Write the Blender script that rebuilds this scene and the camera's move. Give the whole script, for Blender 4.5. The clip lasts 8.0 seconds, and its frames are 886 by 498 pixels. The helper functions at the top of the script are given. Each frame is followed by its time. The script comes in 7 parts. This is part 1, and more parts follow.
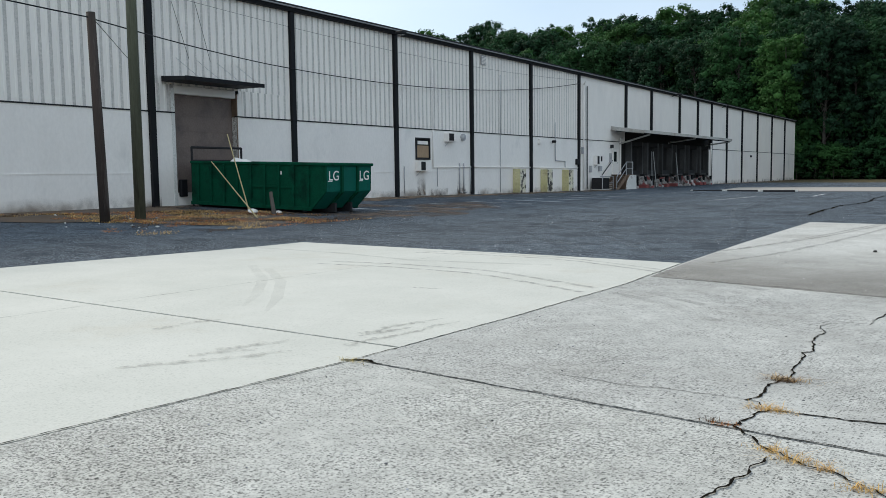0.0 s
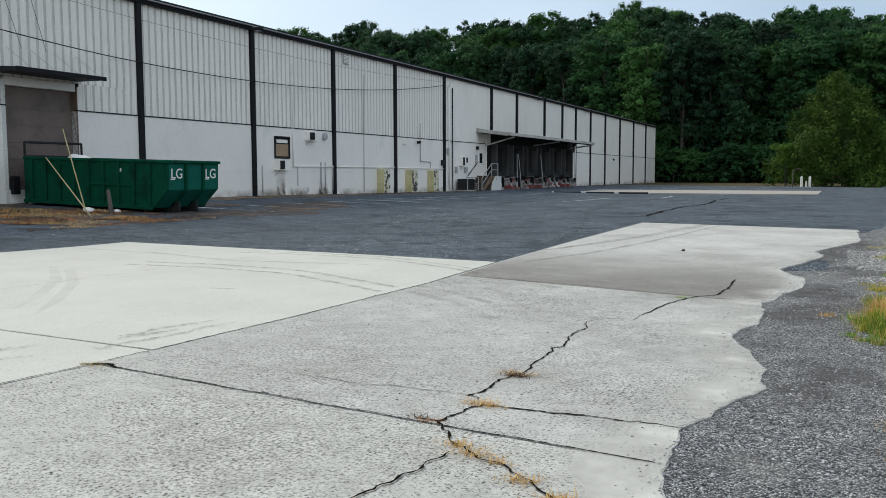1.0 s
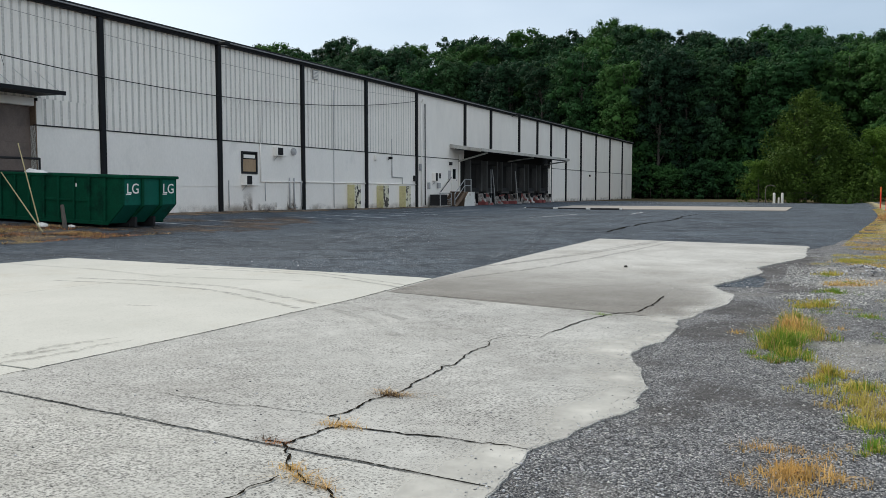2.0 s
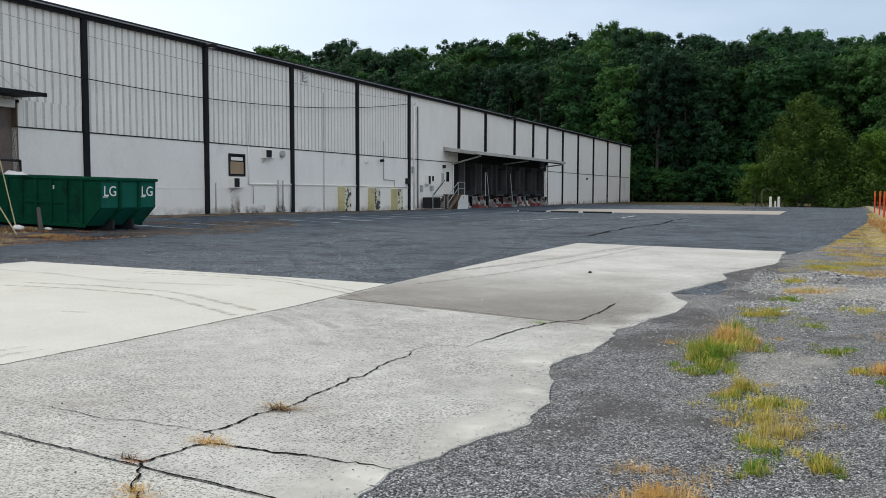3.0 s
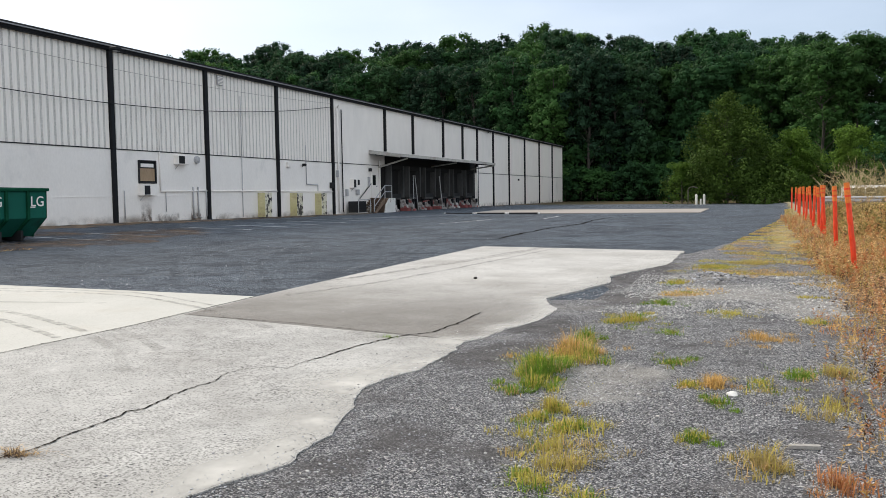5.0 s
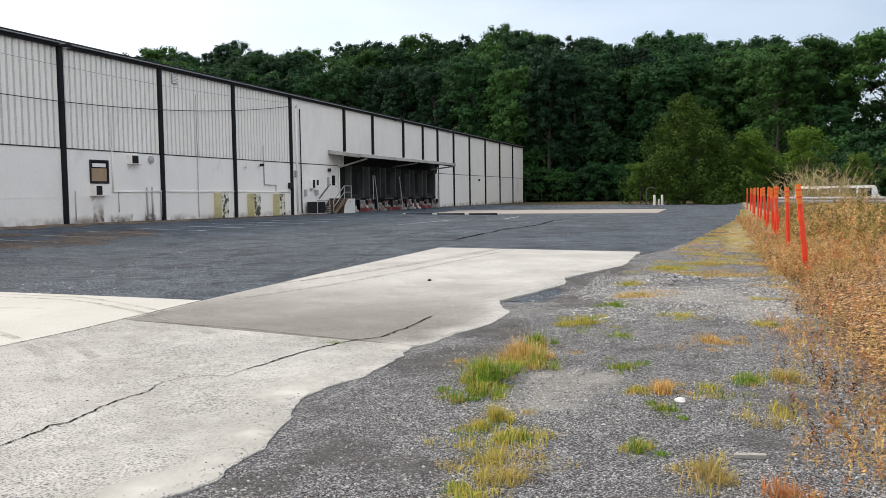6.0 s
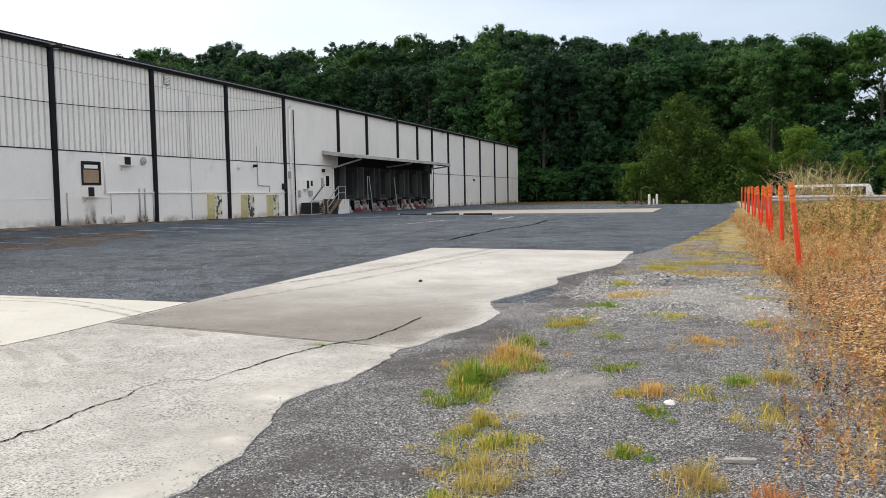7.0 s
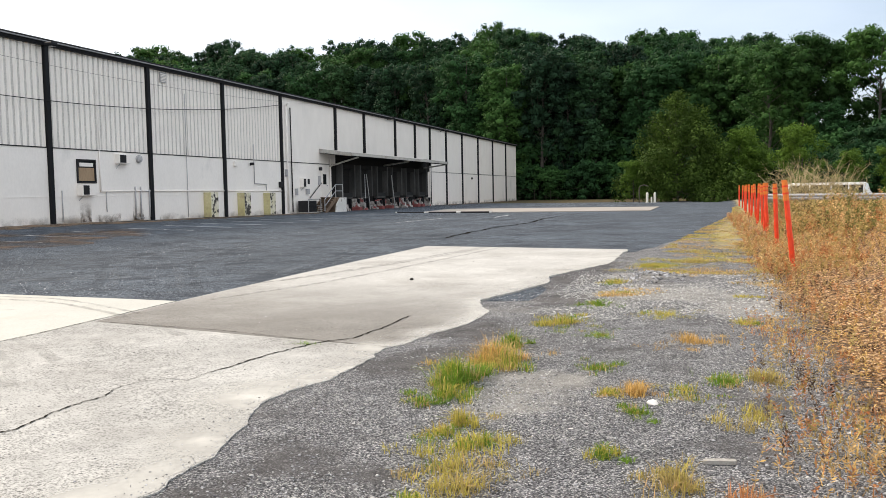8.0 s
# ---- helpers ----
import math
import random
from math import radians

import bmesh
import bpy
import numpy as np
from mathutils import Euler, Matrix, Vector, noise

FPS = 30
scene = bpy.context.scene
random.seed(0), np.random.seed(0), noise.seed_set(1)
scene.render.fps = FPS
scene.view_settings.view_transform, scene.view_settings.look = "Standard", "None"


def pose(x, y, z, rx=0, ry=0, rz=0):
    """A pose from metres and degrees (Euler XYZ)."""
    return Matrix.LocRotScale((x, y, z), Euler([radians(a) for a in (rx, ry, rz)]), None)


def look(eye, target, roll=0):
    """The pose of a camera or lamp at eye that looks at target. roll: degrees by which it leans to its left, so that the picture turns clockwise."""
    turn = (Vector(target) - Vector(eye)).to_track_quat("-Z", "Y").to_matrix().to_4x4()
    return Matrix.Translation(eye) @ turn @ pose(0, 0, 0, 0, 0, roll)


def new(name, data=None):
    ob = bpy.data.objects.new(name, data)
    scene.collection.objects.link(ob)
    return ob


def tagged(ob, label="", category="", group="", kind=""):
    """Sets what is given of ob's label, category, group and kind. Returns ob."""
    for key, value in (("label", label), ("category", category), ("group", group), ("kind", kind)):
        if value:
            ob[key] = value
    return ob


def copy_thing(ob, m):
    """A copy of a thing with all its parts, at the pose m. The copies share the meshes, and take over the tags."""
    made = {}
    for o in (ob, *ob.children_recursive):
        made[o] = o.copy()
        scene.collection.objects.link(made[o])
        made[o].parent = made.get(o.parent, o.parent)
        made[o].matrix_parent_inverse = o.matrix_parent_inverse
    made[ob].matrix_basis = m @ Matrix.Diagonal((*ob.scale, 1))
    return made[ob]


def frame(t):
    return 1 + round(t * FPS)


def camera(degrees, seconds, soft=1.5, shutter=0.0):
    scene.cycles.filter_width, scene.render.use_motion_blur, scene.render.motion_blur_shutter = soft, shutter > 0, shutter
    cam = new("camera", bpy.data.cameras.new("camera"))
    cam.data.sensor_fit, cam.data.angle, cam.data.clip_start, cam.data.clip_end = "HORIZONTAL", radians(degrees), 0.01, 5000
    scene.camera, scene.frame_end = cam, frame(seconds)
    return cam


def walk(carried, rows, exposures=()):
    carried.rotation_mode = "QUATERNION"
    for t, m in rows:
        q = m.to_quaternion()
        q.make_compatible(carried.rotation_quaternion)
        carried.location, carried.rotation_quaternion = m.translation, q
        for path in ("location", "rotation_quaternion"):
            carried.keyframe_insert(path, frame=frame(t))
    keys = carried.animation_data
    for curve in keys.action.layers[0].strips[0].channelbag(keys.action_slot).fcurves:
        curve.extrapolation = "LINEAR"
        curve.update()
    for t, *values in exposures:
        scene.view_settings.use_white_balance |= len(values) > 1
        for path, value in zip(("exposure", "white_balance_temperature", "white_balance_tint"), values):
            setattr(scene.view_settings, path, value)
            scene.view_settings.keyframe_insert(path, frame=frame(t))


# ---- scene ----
cam = camera(55.0, 8.0, 0.6)
PATH = [
    (0, (0.011, 0.211, 1.494), (-1.079, 1.879, 1.318), -0.7),
    (0.5, (0.465, 0.422, 1.512), (-0.506, 2.162, 1.334), -0.4),
    (1, (0.877, 0.766, 1.466), (0.032, 2.571, 1.289), -0.1),
    (1.5, (1.224, 0.971, 1.463), (0.417, 2.795, 1.31), -0.1),
    (3, (2.161, 1.681, 1.503), (1.346, 3.503, 1.368), 0.2),
    (3.5, (2.45, 1.887, 1.542), (1.653, 3.717, 1.407), -0.1),
    (4, (2.61, 2.188, 1.532), (1.837, 4.028, 1.403), -0.1),
    (4.5, (2.854, 2.444, 1.532), (2.095, 4.29, 1.405), -0.6),
    (5, (2.972, 2.65, 1.542), (2.283, 4.523, 1.412), -0.8),
    (5.2, (3.007, 2.668, 1.553), (2.351, 4.553, 1.422), -0.6),
    (6.5, (3.051, 3.032, 1.554), (2.454, 4.936, 1.424), -0.9),
    (7, (3.083, 3.056, 1.544), (2.488, 4.961, 1.414), -1.0),
    (7.5, (3.139, 3.075, 1.55), (2.545, 4.98, 1.419), -1.0),
    (8, (3.189, 3.175, 1.533), (2.596, 5.081, 1.399), -1.0),
]
walk(cam, [(t, look(eye, target, roll)) for t, eye, target, roll in PATH],
     [(0.0, 0.46, 6700, 6), (1.5, 0.39, 7000, 8), (3.0, 0.50, 7100, 10), (4.0, 0.48, 7160, 11), (4.6, 0.49, 7260, 12), (5.0, 0.70, 7320, 13), (6.5, 0.78, 7560, 14), (7.3, 0.79, 7640, 14), (8.0, 0.98, 7720, 14)])

# ---- light ----
SUN_EL, SUN_ROT = radians(40), radians(288)
world = bpy.data.worlds.new("sky")
scene.world = world
world.use_nodes = True
wn, wl = world.node_tree.nodes, world.node_tree.links
wn.clear()
w_out = wn.new("ShaderNodeOutputWorld")
w_bg = wn.new("ShaderNodeBackground")
w_sky = wn.new("ShaderNodeTexSky")
w_sky.sky_type, w_sky.sun_disc = "NISHITA", False
w_sky.sun_elevation, w_sky.sun_rotation = SUN_EL, SUN_ROT
w_sky.dust_density, w_sky.air_density, w_sky.ozone_density = 1.2, 1.0, 2.0
w_co = wn.new("ShaderNodeTexCoord")
w_map = wn.new("ShaderNodeMapping")
w_map.inputs["Scale"].default_value = (1.0, 1.0, 3.2)
w_noise = wn.new("ShaderNodeTexNoise")
w_noise.inputs["Scale"].default_value, w_noise.inputs["Detail"].default_value = 1.3, 6.0
w_ramp = wn.new("ShaderNodeValToRGB")
w_ramp.color_ramp.elements[0].position, w_ramp.color_ramp.elements[0].color = 0.30, (0.30, 0.30, 0.30, 1)
w_ramp.color_ramp.elements[1].position, w_ramp.color_ramp.elements[1].color = 0.60, (0.94, 0.94, 0.94, 1)
w_mix = wn.new("ShaderNodeMix")
w_mix.data_type = "RGBA"
w_mix.inputs["B"].default_value = (6.5, 7.55, 8.9, 1)
wl.new(w_co.outputs["Generated"], w_map.inputs["Vector"])
wl.new(w_map.outputs["Vector"], w_noise.inputs["Vector"])
# the cloud is broken by a stretch of blue towards the woods
w_dot = wn.new("ShaderNodeVectorMath")
w_dot.operation = "DOT_PRODUCT"
w_dot.inputs[1].default_value = Vector((0.30, 0.93, 0.20)).normalized()
w_gap = wn.new("ShaderNodeMapRange")
w_gap.inputs["From Min"].default_value, w_gap.inputs["From Max"].default_value, w_gap.inputs["To Max"].default_value = 0.78, 0.99, -0.30
w_sum = wn.new("ShaderNodeMath")
w_sum.operation = "ADD"
wl.new(w_co.outputs["Generated"], w_dot.inputs[0])
wl.new(w_dot.outputs["Value"], w_gap.inputs["Value"])
wl.new(w_gap.outputs["Result"], w_sum.inputs[0])
wl.new(w_noise.outputs["Fac"], w_sum.inputs[1])
wl.new(w_sum.outputs[0], w_ramp.inputs["Fac"])
wl.new(w_ramp.outputs["Color"], w_mix.inputs["Factor"])
wl.new(w_sky.outputs["Color"], w_mix.inputs["A"])
# the cloud over the woods is thinner and dimmer than that overhead
w_dim = wn.new("ShaderNodeMapRange")
w_dim.inputs["From Min"].default_value, w_dim.inputs["From Max"].default_value = 0.35, 0.92
w_tone = wn.new("ShaderNodeMix")
w_tone.data_type = "RGBA"
w_tone.inputs["A"].default_value, w_tone.inputs["B"].default_value = (1.07, 1.06, 1.04, 1), (0.70, 0.755, 0.825, 1)
w_scale = wn.new("ShaderNodeVectorMath")
w_scale.operation = "MULTIPLY"
wl.new(w_dot.outputs["Value"], w_dim.inputs["Value"])
wl.new(w_mix.outputs["Result"], w_scale.inputs[0])
wl.new(w_dim.outputs["Result"], w_tone.inputs["Factor"])
wl.new(w_tone.outputs["Result"], w_scale.inputs[1])
wl.new(w_scale.outputs["Vector"], w_bg.inputs["Color"])
w_bg.inputs["Strength"].default_value = 0.103
wl.new(w_bg.outputs["Background"], w_out.inputs["Surface"])
sun = new("sun", bpy.data.lights.new("sun", "SUN"))
sun.data.energy, sun.data.angle, sun.data.color = 1.6, radians(22), (1.0, 0.93, 0.82)
sun.matrix_world = look((0, 0, 60), Vector((0, 0, 60)) - Vector((math.sin(SUN_ROT) * math.cos(SUN_EL), math.cos(SUN_ROT) * math.cos(SUN_EL), math.sin(SUN_EL))))


# ---- materials ----
def material(name, colours, scale=3.0, rough=0.8, bump=0.2, fine=40.0, metal=0.0, stain=None, stain_scale=0.4, stain_at=(0.5, 0.7),
             speck=None, speck_scale=60.0, speck_at=(0.6, 0.7), stretch=(1, 1, 1), vary=0.0, local=False, gloss=0.5, dist=0.02, island=False, through_light=0.0, grain=0.16, per_object=0.0):
    """A surface with grain at two sizes, optional stains and specks, and fine relief; world metres unless local."""
    m = bpy.data.materials.new(name)
    m.use_nodes = True
    n, l = m.node_tree.nodes, m.node_tree.links
    b = n["Principled BSDF"]
    b.inputs["Metallic"].default_value = metal
    b.inputs["Specular IOR Level"].default_value = gloss
    if local:
        src = n.new("ShaderNodeTexCoord").outputs["Object"]
    else:
        src = n.new("ShaderNodeNewGeometry").outputs["Position"]
    mp = n.new("ShaderNodeMapping")
    mp.inputs["Scale"].default_value = stretch
    l.new(src, mp.inputs["Vector"])

    def noise_node(s, detail=5.0, rgh=0.6):
        t = n.new("ShaderNodeTexNoise")
        t.inputs["Scale"].default_value, t.inputs["Detail"].default_value, t.inputs["Roughness"].default_value = s, detail, rgh
        l.new(mp.outputs["Vector"], t.inputs["Vector"])
        return t.outputs["Fac"]

    def ramp(fac, stops):
        r = n.new("ShaderNodeValToRGB")
        while len(r.color_ramp.elements) < len(stops):
            r.color_ramp.elements.new(0.5)
        for e, (p, c) in zip(r.color_ramp.elements, stops):
            e.position, e.color = p, (*c, 1) if len(c) == 3 else c
        l.new(fac, r.inputs["Fac"])
        return r.outputs["Color"]

    def mix(f, a, c, mode="MIX"):
        x = n.new("ShaderNodeMix")
        x.data_type, x.blend_type = "RGBA", mode
        for key, v in (("Factor", f), ("A", a), ("B", c)):
            sock = [s for s in x.inputs if s.name == key and (s.type == "VALUE") == (key == "Factor") and s.type in ("VALUE", "RGBA")][0]
            if hasattr(v, "links"):
                l.new(v, sock)
            elif key == "Factor":
                sock.default_value = v
            else:
                sock.default_value = (*v, 1)
        return [s for s in x.outputs if s.type == "RGBA"][0]

    k = len(colours)
    big = noise_node(scale)
    col = ramp(big, [(0.3 + 0.4 * i / max(1, k - 1), c) for i, c in enumerate(colours)])
    small = noise_node(fine, 3.0, 0.7)
    grain = ramp(small, [(0.3, (1 - grain,) * 3), (0.7, (1 + grain,) * 3)])
    col = mix(1.0, col, grain, "MULTIPLY")
    if stain:
        s = ramp(noise_node(stain_scale, 6.0, 0.65), [(stain_at[0], (0, 0, 0)), (stain_at[1], (1, 1, 1))])
        col = mix(s, col, stain)
    if speck:
        s = ramp(noise_node(speck_scale, 2.0, 0.5), [(speck_at[0], (0, 0, 0)), (speck_at[1], (1, 1, 1))])
        col = mix(s, col, speck)
    if per_object:
        v = ramp(n.new("ShaderNodeObjectInfo").outputs["Random"], [(0.0, (1 - per_object, 1 - per_object, 1 - per_object * 0.7)), (0.55, (1, 1, 1)), (1.0, (1 + per_object * 1.3, 1 + per_object * 0.9, 1 + per_object * 0.3))])
        col = mix(1.0, col, v, "MULTIPLY")
    if vary:
        if island:
            rnd = n.new("ShaderNodeNewGeometry").outputs["Random Per Island"]
        else:
            rnd = n.new("ShaderNodeObjectInfo").outputs["Random"]
        v = ramp(rnd, [(0.0, (1 - vary,) * 3), (1.0, (1 + vary,) * 3)])
        col = mix(1.0, col, v, "MULTIPLY")
    l.new(col, b.inputs["Base Color"])
    rr = ramp(big, [(0.3, (min(1, rough * 0.9),) * 3), (0.7, (min(1, rough * 1.1),) * 3)])
    l.new(rr, b.inputs["Roughness"])
    if bump:
        bp = n.new("ShaderNodeBump")
        bp.inputs["Strength"].default_value, bp.inputs["Distance"].default_value = bump, dist
        l.new(small, bp.inputs["Height"])
        l.new(bp.outputs["Normal"], b.inputs["Normal"])
    if through_light:
        b.inputs["Subsurface Weight"].default_value = 0.0
        tr = n.new("ShaderNodeBsdfTranslucent")
        l.new(col, tr.inputs["Color"])
        ms = n.new("ShaderNodeMixShader")
        ms.inputs[0].default_value = through_light
        l.new(b.outputs["BSDF"], ms.inputs[1])
        l.new(tr.outputs["BSDF"], ms.inputs[2])
        l.new(ms.outputs["Shader"], n["Material Output"].inputs["Surface"])
    return m


M_SOIL = material("dry_grassy_soil", [(0.06, 0.05, 0.028), (0.11, 0.085, 0.046), (0.05, 0.06, 0.028)], 0.8, 0.95, 0.5, 25, stain=(0.06, 0.062, 0.05), stain_scale=0.9, stain_at=(0.52, 0.6), gloss=0.05)


def pebbled(name, dark, mid, pale, cell, film, film_scale, film_at, rough=0.9, bump=1.0, film_most=0.6, drawn=None, bare=None, spots=False, wear=None):
    """Packed small stones: each cell has its own tone, with finer chips between and a film of dust over parts."""
    m = bpy.data.materials.new(name)
    m.use_nodes = True
    n, l = m.node_tree.nodes, m.node_tree.links
    b = n["Principled BSDF"]
    b.inputs["Roughness"].default_value, b.inputs["Specular IOR Level"].default_value = rough, 0.25
    pos = n.new("ShaderNodeNewGeometry").outputs["Position"]
    tones = []
    for sc in (cell, cell * 2.3):
        v = n.new("ShaderNodeTexVoronoi")
        v.voronoi_dimensions = "2D"
        v.inputs["Scale"].default_value = sc
        l.new(pos, v.inputs["Vector"])
        sep = n.new("ShaderNodeSeparateColor")
        l.new(v.outputs["Color"], sep.inputs["Color"])
        tones.append((sep.outputs["Red"], v.outputs["Distance"]))
    add = n.new("ShaderNodeMath")
    add.operation = "ADD"
    half = n.new("ShaderNodeMath")
    half.operation, half.inputs[1].default_value = "MULTIPLY", 0.5
    l.new(tones[0][0], add.inputs[0])
    l.new(tones[1][0], half.inputs[0])
    l.new(half.outputs[0], add.inputs[1])
    r = n.new("ShaderNodeValToRGB")
    r.color_ramp.elements.new(0.5)
    for e, (p, c) in zip(r.color_ramp.elements, ((0.15, dark), (0.74, mid), (0.93, pale))):
        e.position, e.color = p, (*c, 1)
    norm = n.new("ShaderNodeMath")
    norm.operation, norm.inputs[1].default_value = "DIVIDE", 1.4
    l.new(add.outputs[0], norm.inputs[0])
    l.new(norm.outputs[0], r.inputs["Fac"])
    # shade in the gaps between the stones, painted as a darker colour
    gap = n.new("ShaderNodeMapRange")
    gap.inputs["From Min"].default_value, gap.inputs["From Max"].default_value = 0.38, 0.62
    gap.inputs["To Min"].default_value, gap.inputs["To Max"].default_value = 1.0, 0.42
    l.new(tones[0][1], gap.inputs["Value"])
    gap_shaded = n.new("ShaderNodeVectorMath")
    gap_shaded.operation = "SCALE"
    l.new(r.outputs["Color"], gap_shaded.inputs[0])
    l.new(gap.outputs["Result"], gap_shaded.inputs["Scale"])
    patch = n.new("ShaderNodeTexNoise")
    patch.inputs["Scale"].default_value, patch.inputs["Detail"].default_value, patch.inputs["Roughness"].default_value = film_scale, 6, 0.65
    if drawn:
        mp = n.new("ShaderNodeMapping")
        mp.inputs["Rotation"].default_value, mp.inputs["Scale"].default_value = (0, 0, radians(drawn[0])), (drawn[1], drawn[2], 1)
        l.new(pos, mp.inputs["Vector"])
        l.new(mp.outputs["Vector"], patch.inputs["Vector"])
    else:
        l.new(pos, patch.inputs["Vector"])
    fr = n.new("ShaderNodeMapRange")
    fr.inputs["From Min"].default_value, fr.inputs["From Max"].default_value, fr.inputs["To Max"].default_value = film_at[0], film_at[1], film_most
    def with_spots(fac, name):
        """Adds where the mesh says that dust or bare ground lies."""
        at = n.new("ShaderNodeAttribute")
        at.attribute_name = name
        s = n.new("ShaderNodeMath")
        s.operation, s.inputs[1].default_value = "MULTIPLY_ADD", 0.26
        l.new(at.outputs["Fac"], s.inputs[0])
        l.new(fac, s.inputs[2])
        return s.outputs[0]

    l.new(with_spots(patch.outputs["Fac"], "dust") if spots else patch.outputs["Fac"], fr.inputs["Value"])
    mx = n.new("ShaderNodeMix")
    mx.data_type = "RGBA"
    mx.inputs["B"].default_value = (*film, 1)
    l.new(fr.outputs["Result"], mx.inputs["Factor"])
    l.new(gap_shaded.outputs["Vector"], mx.inputs["A"])
    col = mx.outputs["Result"]
    if bare:
        low = n.new("ShaderNodeTexNoise")
        low.inputs["Scale"].default_value, low.inputs["Detail"].default_value = 0.75, 5
        l.new(pos, low.inputs["Vector"])
        lr = n.new("ShaderNodeMapRange")
        lr.inputs["From Min"].default_value, lr.inputs["From Max"].default_value, lr.inputs["To Max"].default_value = 0.54, 0.66, 0.75
        l.new(with_spots(low.outputs["Fac"], "bare") if spots else low.outputs["Fac"], lr.inputs["Value"])
        m2 = n.new("ShaderNodeMix")
        m2.data_type = "RGBA"
        m2.inputs["B"].default_value = (*bare, 1)
        l.new(lr.outputs["Result"], m2.inputs["Factor"])
        l.new(col, m2.inputs["A"])
        col = m2.outputs["Result"]
    if wear:
        wide = n.new("ShaderNodeTexNoise")
        wide.inputs["Scale"].default_value, wide.inputs["Detail"].default_value, wide.inputs["Roughness"].default_value = wear[0], 8, 0.68
        l.new(pos, wide.inputs["Vector"])
        wr = n.new("ShaderNodeMapRange")
        wr.inputs["From Min"].default_value, wr.inputs["From Max"].default_value = 0.32, 0.68
        wr.inputs["To Min"].default_value, wr.inputs["To Max"].default_value = 1 - wear[1], 1 + wear[1]
        l.new(wide.outputs["Fac"], wr.inputs["Value"])
        tone = n.new("ShaderNodeVectorMath")
        tone.operation = "SCALE"
        l.new(col, tone.inputs[0])
        l.new(wr.outputs["Result"], tone.inputs["Scale"])
        col = tone.outputs["Vector"]
    l.new(col, b.inputs["Base Color"])
    bp = n.new("ShaderNodeBump")
    bp.inputs["Strength"].default_value, bp.inputs["Distance"].default_value, bp.invert = bump, 0.02, True
    l.new(tones[0][1], bp.inputs["Height"])
    l.new(bp.outputs["Normal"], b.inputs["Normal"])
    return m


def fading(m, scale=2.2):
    """Lets a sheet thin out raggedly where its cover is low."""
    n, l = m.node_tree.nodes, m.node_tree.links
    at = n.new("ShaderNodeAttribute")
    at.attribute_name = "cover"
    t = n.new("ShaderNodeTexNoise")
    t.inputs["Scale"].default_value, t.inputs["Detail"].default_value, t.inputs["Roughness"].default_value = scale, 7, 0.7
    l.new(n.new("ShaderNodeNewGeometry").outputs["Position"], t.inputs["Vector"])
    s = n.new("ShaderNodeMath")
    s.operation = "ADD"
    l.new(at.outputs["Fac"], s.inputs[0])
    l.new(t.outputs["Fac"], s.inputs[1])
    r = n.new("ShaderNodeMapRange")
    r.inputs["From Min"].default_value, r.inputs["From Max"].default_value = 0.82, 1.18
    l.new(s.outputs[0], r.inputs["Value"])
    l.new(r.outputs["Result"], n["Principled BSDF"].inputs["Alpha"])
    return m


def mark(ob, name, rule):
    """Gives each corner of a mesh a value by its place."""
    a = ob.data.attributes.new(name, "FLOAT", "POINT")
    a.data.foreach_set("value", [rule(v.co.x, v.co.y) for v in ob.data.vertices])


M_GRAVEL = pebbled("blue_grey_gravel", (0.032, 0.035, 0.042), (0.385, 0.388, 0.40), (1.0, 0.99, 0.97), 100, (0.56, 0.53, 0.48), 0.55, (0.56, 0.72), bare=(0.13, 0.122, 0.12), film_most=0.55, spots=True, wear=(3.5, 0.3))
M_ASPHALT = pebbled("worn_asphalt", (0.020, 0.030, 0.043), (0.070, 0.091, 0.118), (0.42, 0.46, 0.50), 40, (0.165, 0.195, 0.23), 3.0, (0.40, 0.80), bump=1.0, drawn=(-14, 0.6, 1.0), bare=(0.036, 0.045, 0.058), wear=(0.22, 0.32))


